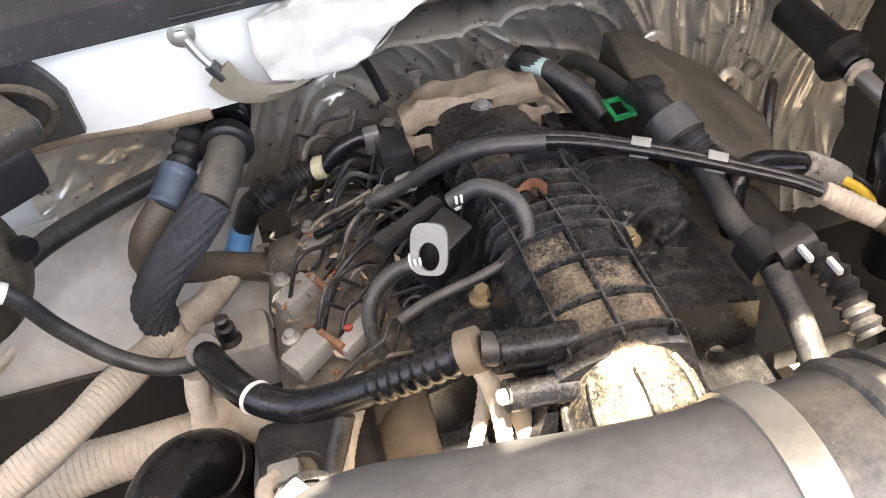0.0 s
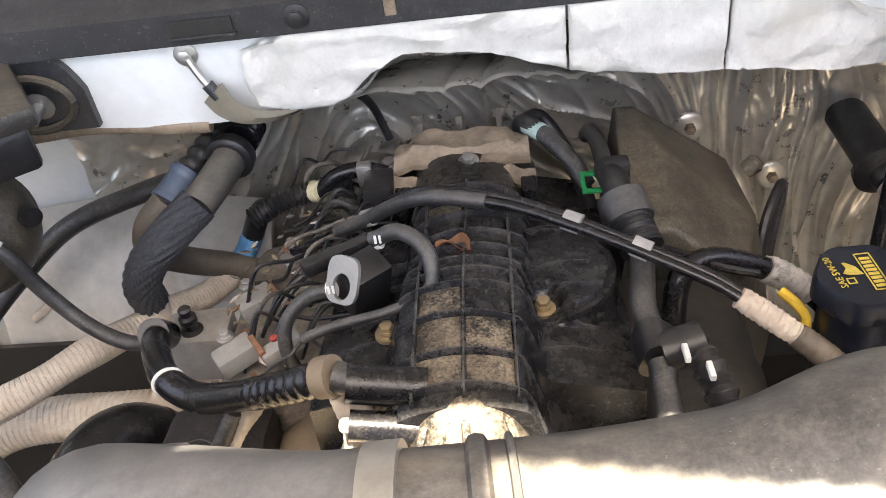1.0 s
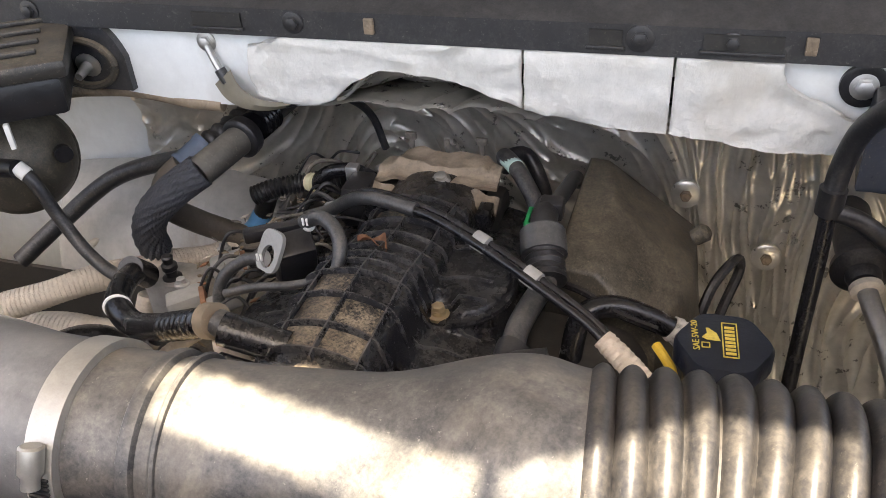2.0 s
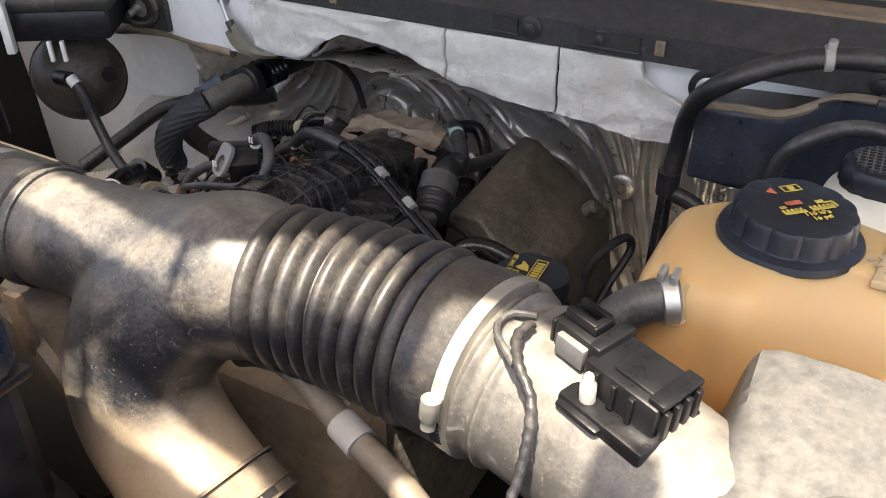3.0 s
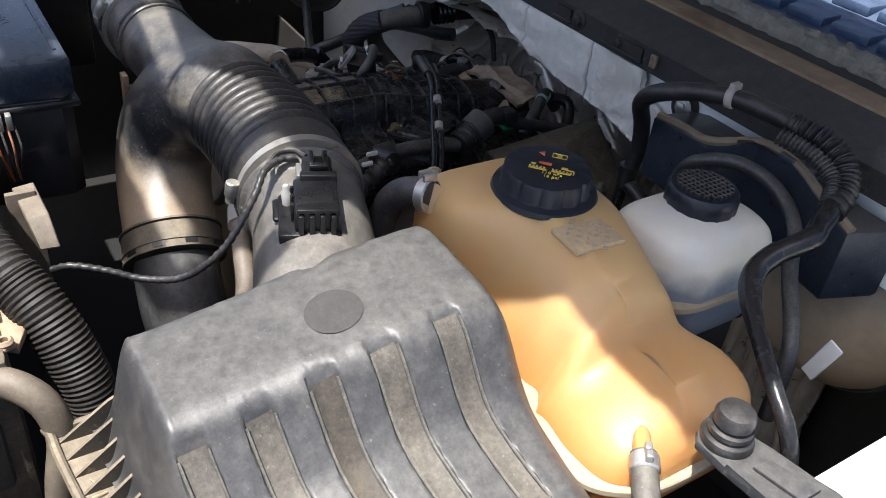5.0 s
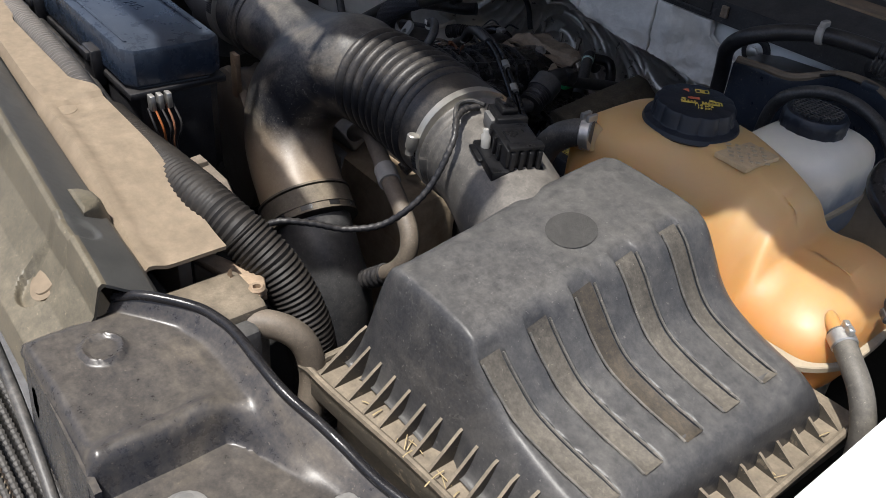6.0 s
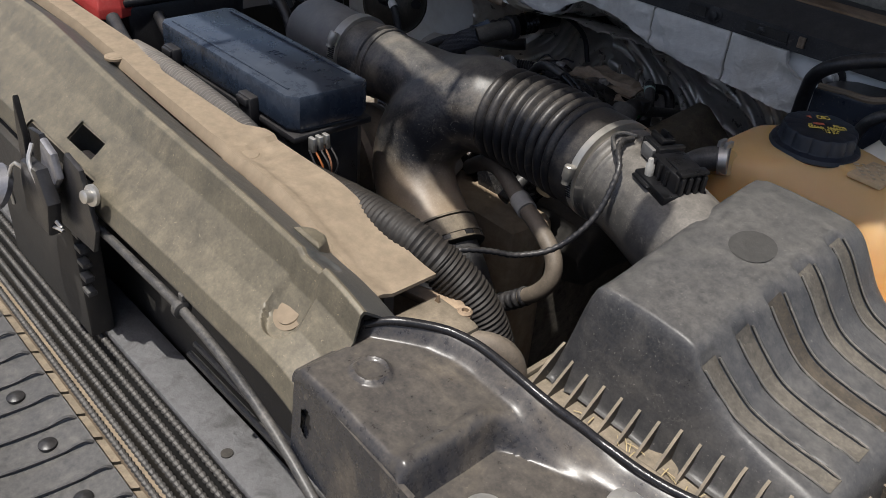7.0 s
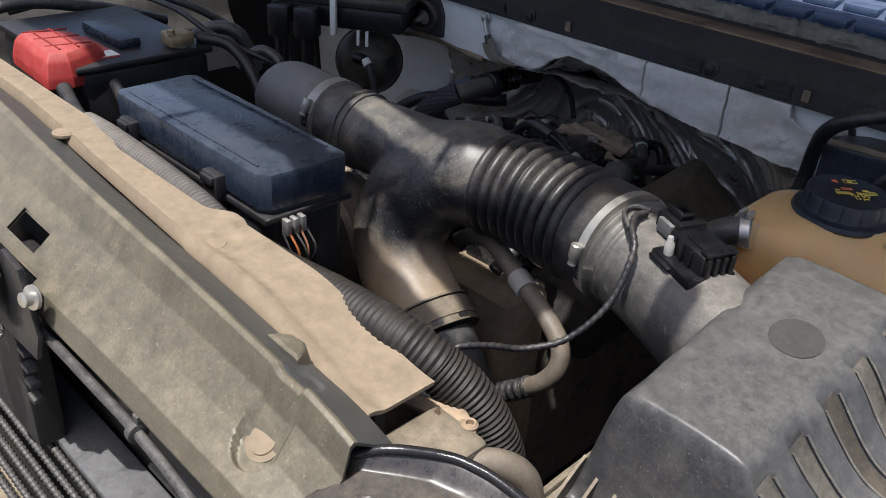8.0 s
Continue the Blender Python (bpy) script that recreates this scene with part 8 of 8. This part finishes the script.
for k in (-1, 1):
    bm = bmesh.new()
    box(bm, (-0.0032, -0.0024, -0.001), (0.0032, 0.0024, 0.005), 0.0008, 1, Matrix.Translation((0.784 + 0.0026 * k, 0.4415 - 0.002 * k, 0.9755)) @ Matrix.Rotation(-0.65, 4, 'Z'))
    part("ear", bm, "steel", cl)
tg = bmesh.new()
box(tg, (0.742, 0.690, 0.90), (0.756, 0.692, 0.945), 0.001, 1, Matrix.Rotation(0.3, 4, 'Y'))
single("tag", tg, "white_plastic", "white paper tag hanging on a cable", "tag")

# ---------------- front: cable, latch, grille ----------------
rc_ = thing("release_cable", (0.33, -0.04, 0.9), "grey hood release cable in a clip, along the radiator", "cable")
bm = hose([(0.142, -0.040, 0.934), (0.20, -0.040, 0.938), (0.27, -0.041, 0.941), (0.338, -0.042, 0.943), (0.42, -0.044, 0.935), (0.50, -0.048, 0.915), (0.58, -0.055, 0.88)], 0.0042, 10)
part("sheath", bm, "rubber_grey", rc_)
bm = hose([(0.130, -0.040, 0.934), (0.155, -0.040, 0.936)], 0.0078, 12)
part("end_piece", bm, "grey_plastic", rc_)
bm = bmesh.new()
lathe(bm, [(0.0045, -0.004), (0.0078, -0.003), (0.0078, 0.003), (0.0045, 0.004)], (0.338, -0.042, 0.943), (1, 0, 0), 14)
box(bm, (0.334, -0.042, 0.948), (0.341, -0.032, 0.957), 0.001)
part("clip", bm, "rubber_grey", rc_)
la = thing("hood_latch", (0.08, -0.05, 0.86), "black steel hood latch with bolts and springs", "hood latch")
bm = bmesh.new()
slab(bm, [(0.03, 0.89), (0.150, 0.90), (0.165, 0.93), (0.15, 0.985), (0.12, 0.99), (0.10, 0.955), (0.075, 0.955), (0.06, 0.985), (0.03, 0.98)], -0.050, -0.045, 0.001, "y")
part("plate", bm, "plastic", la)
bm = bmesh.new()
slab(bm, [(0.045, 0.90), (0.10, 0.90), (0.115, 0.94), (0.10, 0.97), (0.06, 0.965), (0.05, 0.94)], -0.072, -0.058, 0.003, "y")
part("claw", bm, "plastic", la)
for x, z in ((0.165, 0.967), (0.05, 0.88)):
    bm = bmesh.new()
    lathe(bm, [(0.010, 0), (0.010, 0.003), (0.006, 0.004), (0.006, 0.010), (0.0045, 0.011)], (x, -0.046, z), (0.2, -1, 0.2), 16)
    part("bolt", bm, "steel", la)
bm = hose([(0.02, -0.075, 0.90), (0.04, -0.08, 0.935), (0.055, -0.075, 0.96), (0.065, -0.065, 0.94), (0.09, -0.07, 0.915), (0.115, -0.062, 0.91)], 0.002, 8)
part("spring", bm, "steel", la)
bm = bmesh.new()
slab(bm, [(0.030, 0.92), (0.045, 0.915), (0.058, 0.985), (0.052, 1.024), (0.043, 0.99)], -0.064, -0.058, 0.001, "y")
part("lever", bm, "plastic", la)
bm = bmesh.new()
lathe(bm, [(0.0, 0), (0.022, 0), (0.024, 0.006), (0.020, 0.014), (0.0, 0.018)], (0.03, -0.085, 0.925), (0, -1, 0.6), 24)
part("drum", bm, "latch_grey", la)
# dark block filling the space below the latch
bm = bmesh.new()
box(bm, (-0.16, -0.040, 0.735), (0.062, -0.012, 0.915), 0.004)
part("dark_block", bm, "dark", la, "dark upright block below the latch")
for k in range(5):
    bm = bmesh.new()
    box(bm, (0.0625, -0.040, 0.80 + 0.018 * k), (0.078, -0.030, 0.806 + 0.018 * k), 0.001)
    part("slat", bm, "plastic_dusty", la)
bm = hose([(0.075, -0.062, 0.985), (0.082, -0.07, 0.972), (0.094, -0.07, 0.955), (0.10, -0.066, 0.925), (0.112, -0.062, 0.912)], 0.0022, 8)
part("spring", bm, "steel", la)
bm = bmesh.new()
slab(bm, [(0.075, 0.955), (0.098, 0.945), (0.118, 0.965), (0.112, 0.988), (0.09, 0.995)], -0.060, -0.052, 0.003, "y")
part("pawl", bm, "latch_grey", la, "worn grey steel pawl")
la.location += Vector((0.03, 0.0, 0.016))
lt = bmesh.new()
box(lt, (0.064, -0.024, 0.925), (0.132, 0.002, 0.962), 0.004)
single("latch_pocket", lt, "plastic", "black pocket behind the latch opening", "pocket")

gr = thing("front_grille", (0.1, -0.12, 0.55), "black dusty front grille panel with raised louvres", "grille")
bm = bmesh.new()
sheet(bm, lambda u, v: Vector((-0.35 + 0.75 * u, -0.075 - 0.14 * v, 0.660 - 0.012 * math.sin(v * 3.0) + 0.02 * (1 - v) * 0.0)), 40, 10, 0.01, (0, 0, -1))
part("panel", bm, "plastic_dusty", gr)
for k in range(15):
    x = -0.33 + 0.047 * k
    bm = hose([(x + 0.018, -0.068, 0.628), (x + 0.006, -0.080, 0.662), (x - 0.003, -0.11, 0.655), (x - 0.012, -0.16, 0.652), (x - 0.02, -0.21, 0.655)], 0.0022, 8)
    part("louvre", bm, "plastic_dusty", gr)
    bm = bmesh.new()
    slab(bm, [(x - 0.012, -0.076), (x + 0.030, -0.076), (x + 0.045, -0.050), (x + 0.004, -0.050)], 0.600, 0.645)
    part("side_slat", bm, "plastic_tan", gr)
for x in (-0.16, 0.02, 0.115, 0.21):
    bm = bmesh.new()
    lathe(bm, [(0.010, 0), (0.010, 0.003), (0.007, 0.005), (0.0, 0.006)], (x, -0.115, 0.652), (0, 0, 1), 18)
    part("push_clip", bm, "plastic", gr)
bm = bmesh.new()
box(bm, (-0.4, -0.062, 0.60), (0.42, -0.050, 0.678), 0.003)
single("grille_rail", bm, "shroud", "tan dusty rail between grille and condenser", "rail")


# dry straw caught along the foot of the filter box
rs = random.Random(11)
for k in range(26):
    x, y = rs.uniform(0.60, 0.795), rs.uniform(0.142, 0.150)
    if k > 16:
        x, y = rs.uniform(0.804, 0.816), rs.uniform(0.18, 0.42)
    a, n_ = rs.uniform(0, 6.28), rs.uniform(0.003, 0.009)
    z = 0.9185
    single("dry_straw", hose([(x - n_ * math.cos(a), y - n_ * math.sin(a), z), (x, y, z + rs.uniform(0.0005, 0.003)), (x + n_ * math.cos(a), y + n_ * math.sin(a), z + rs.uniform(0, 0.004))], rs.uniform(0.0003, 0.0006), 5, 0.004), "straw", "bit of dry straw lying by the air filter box", "straw", "straw bits")
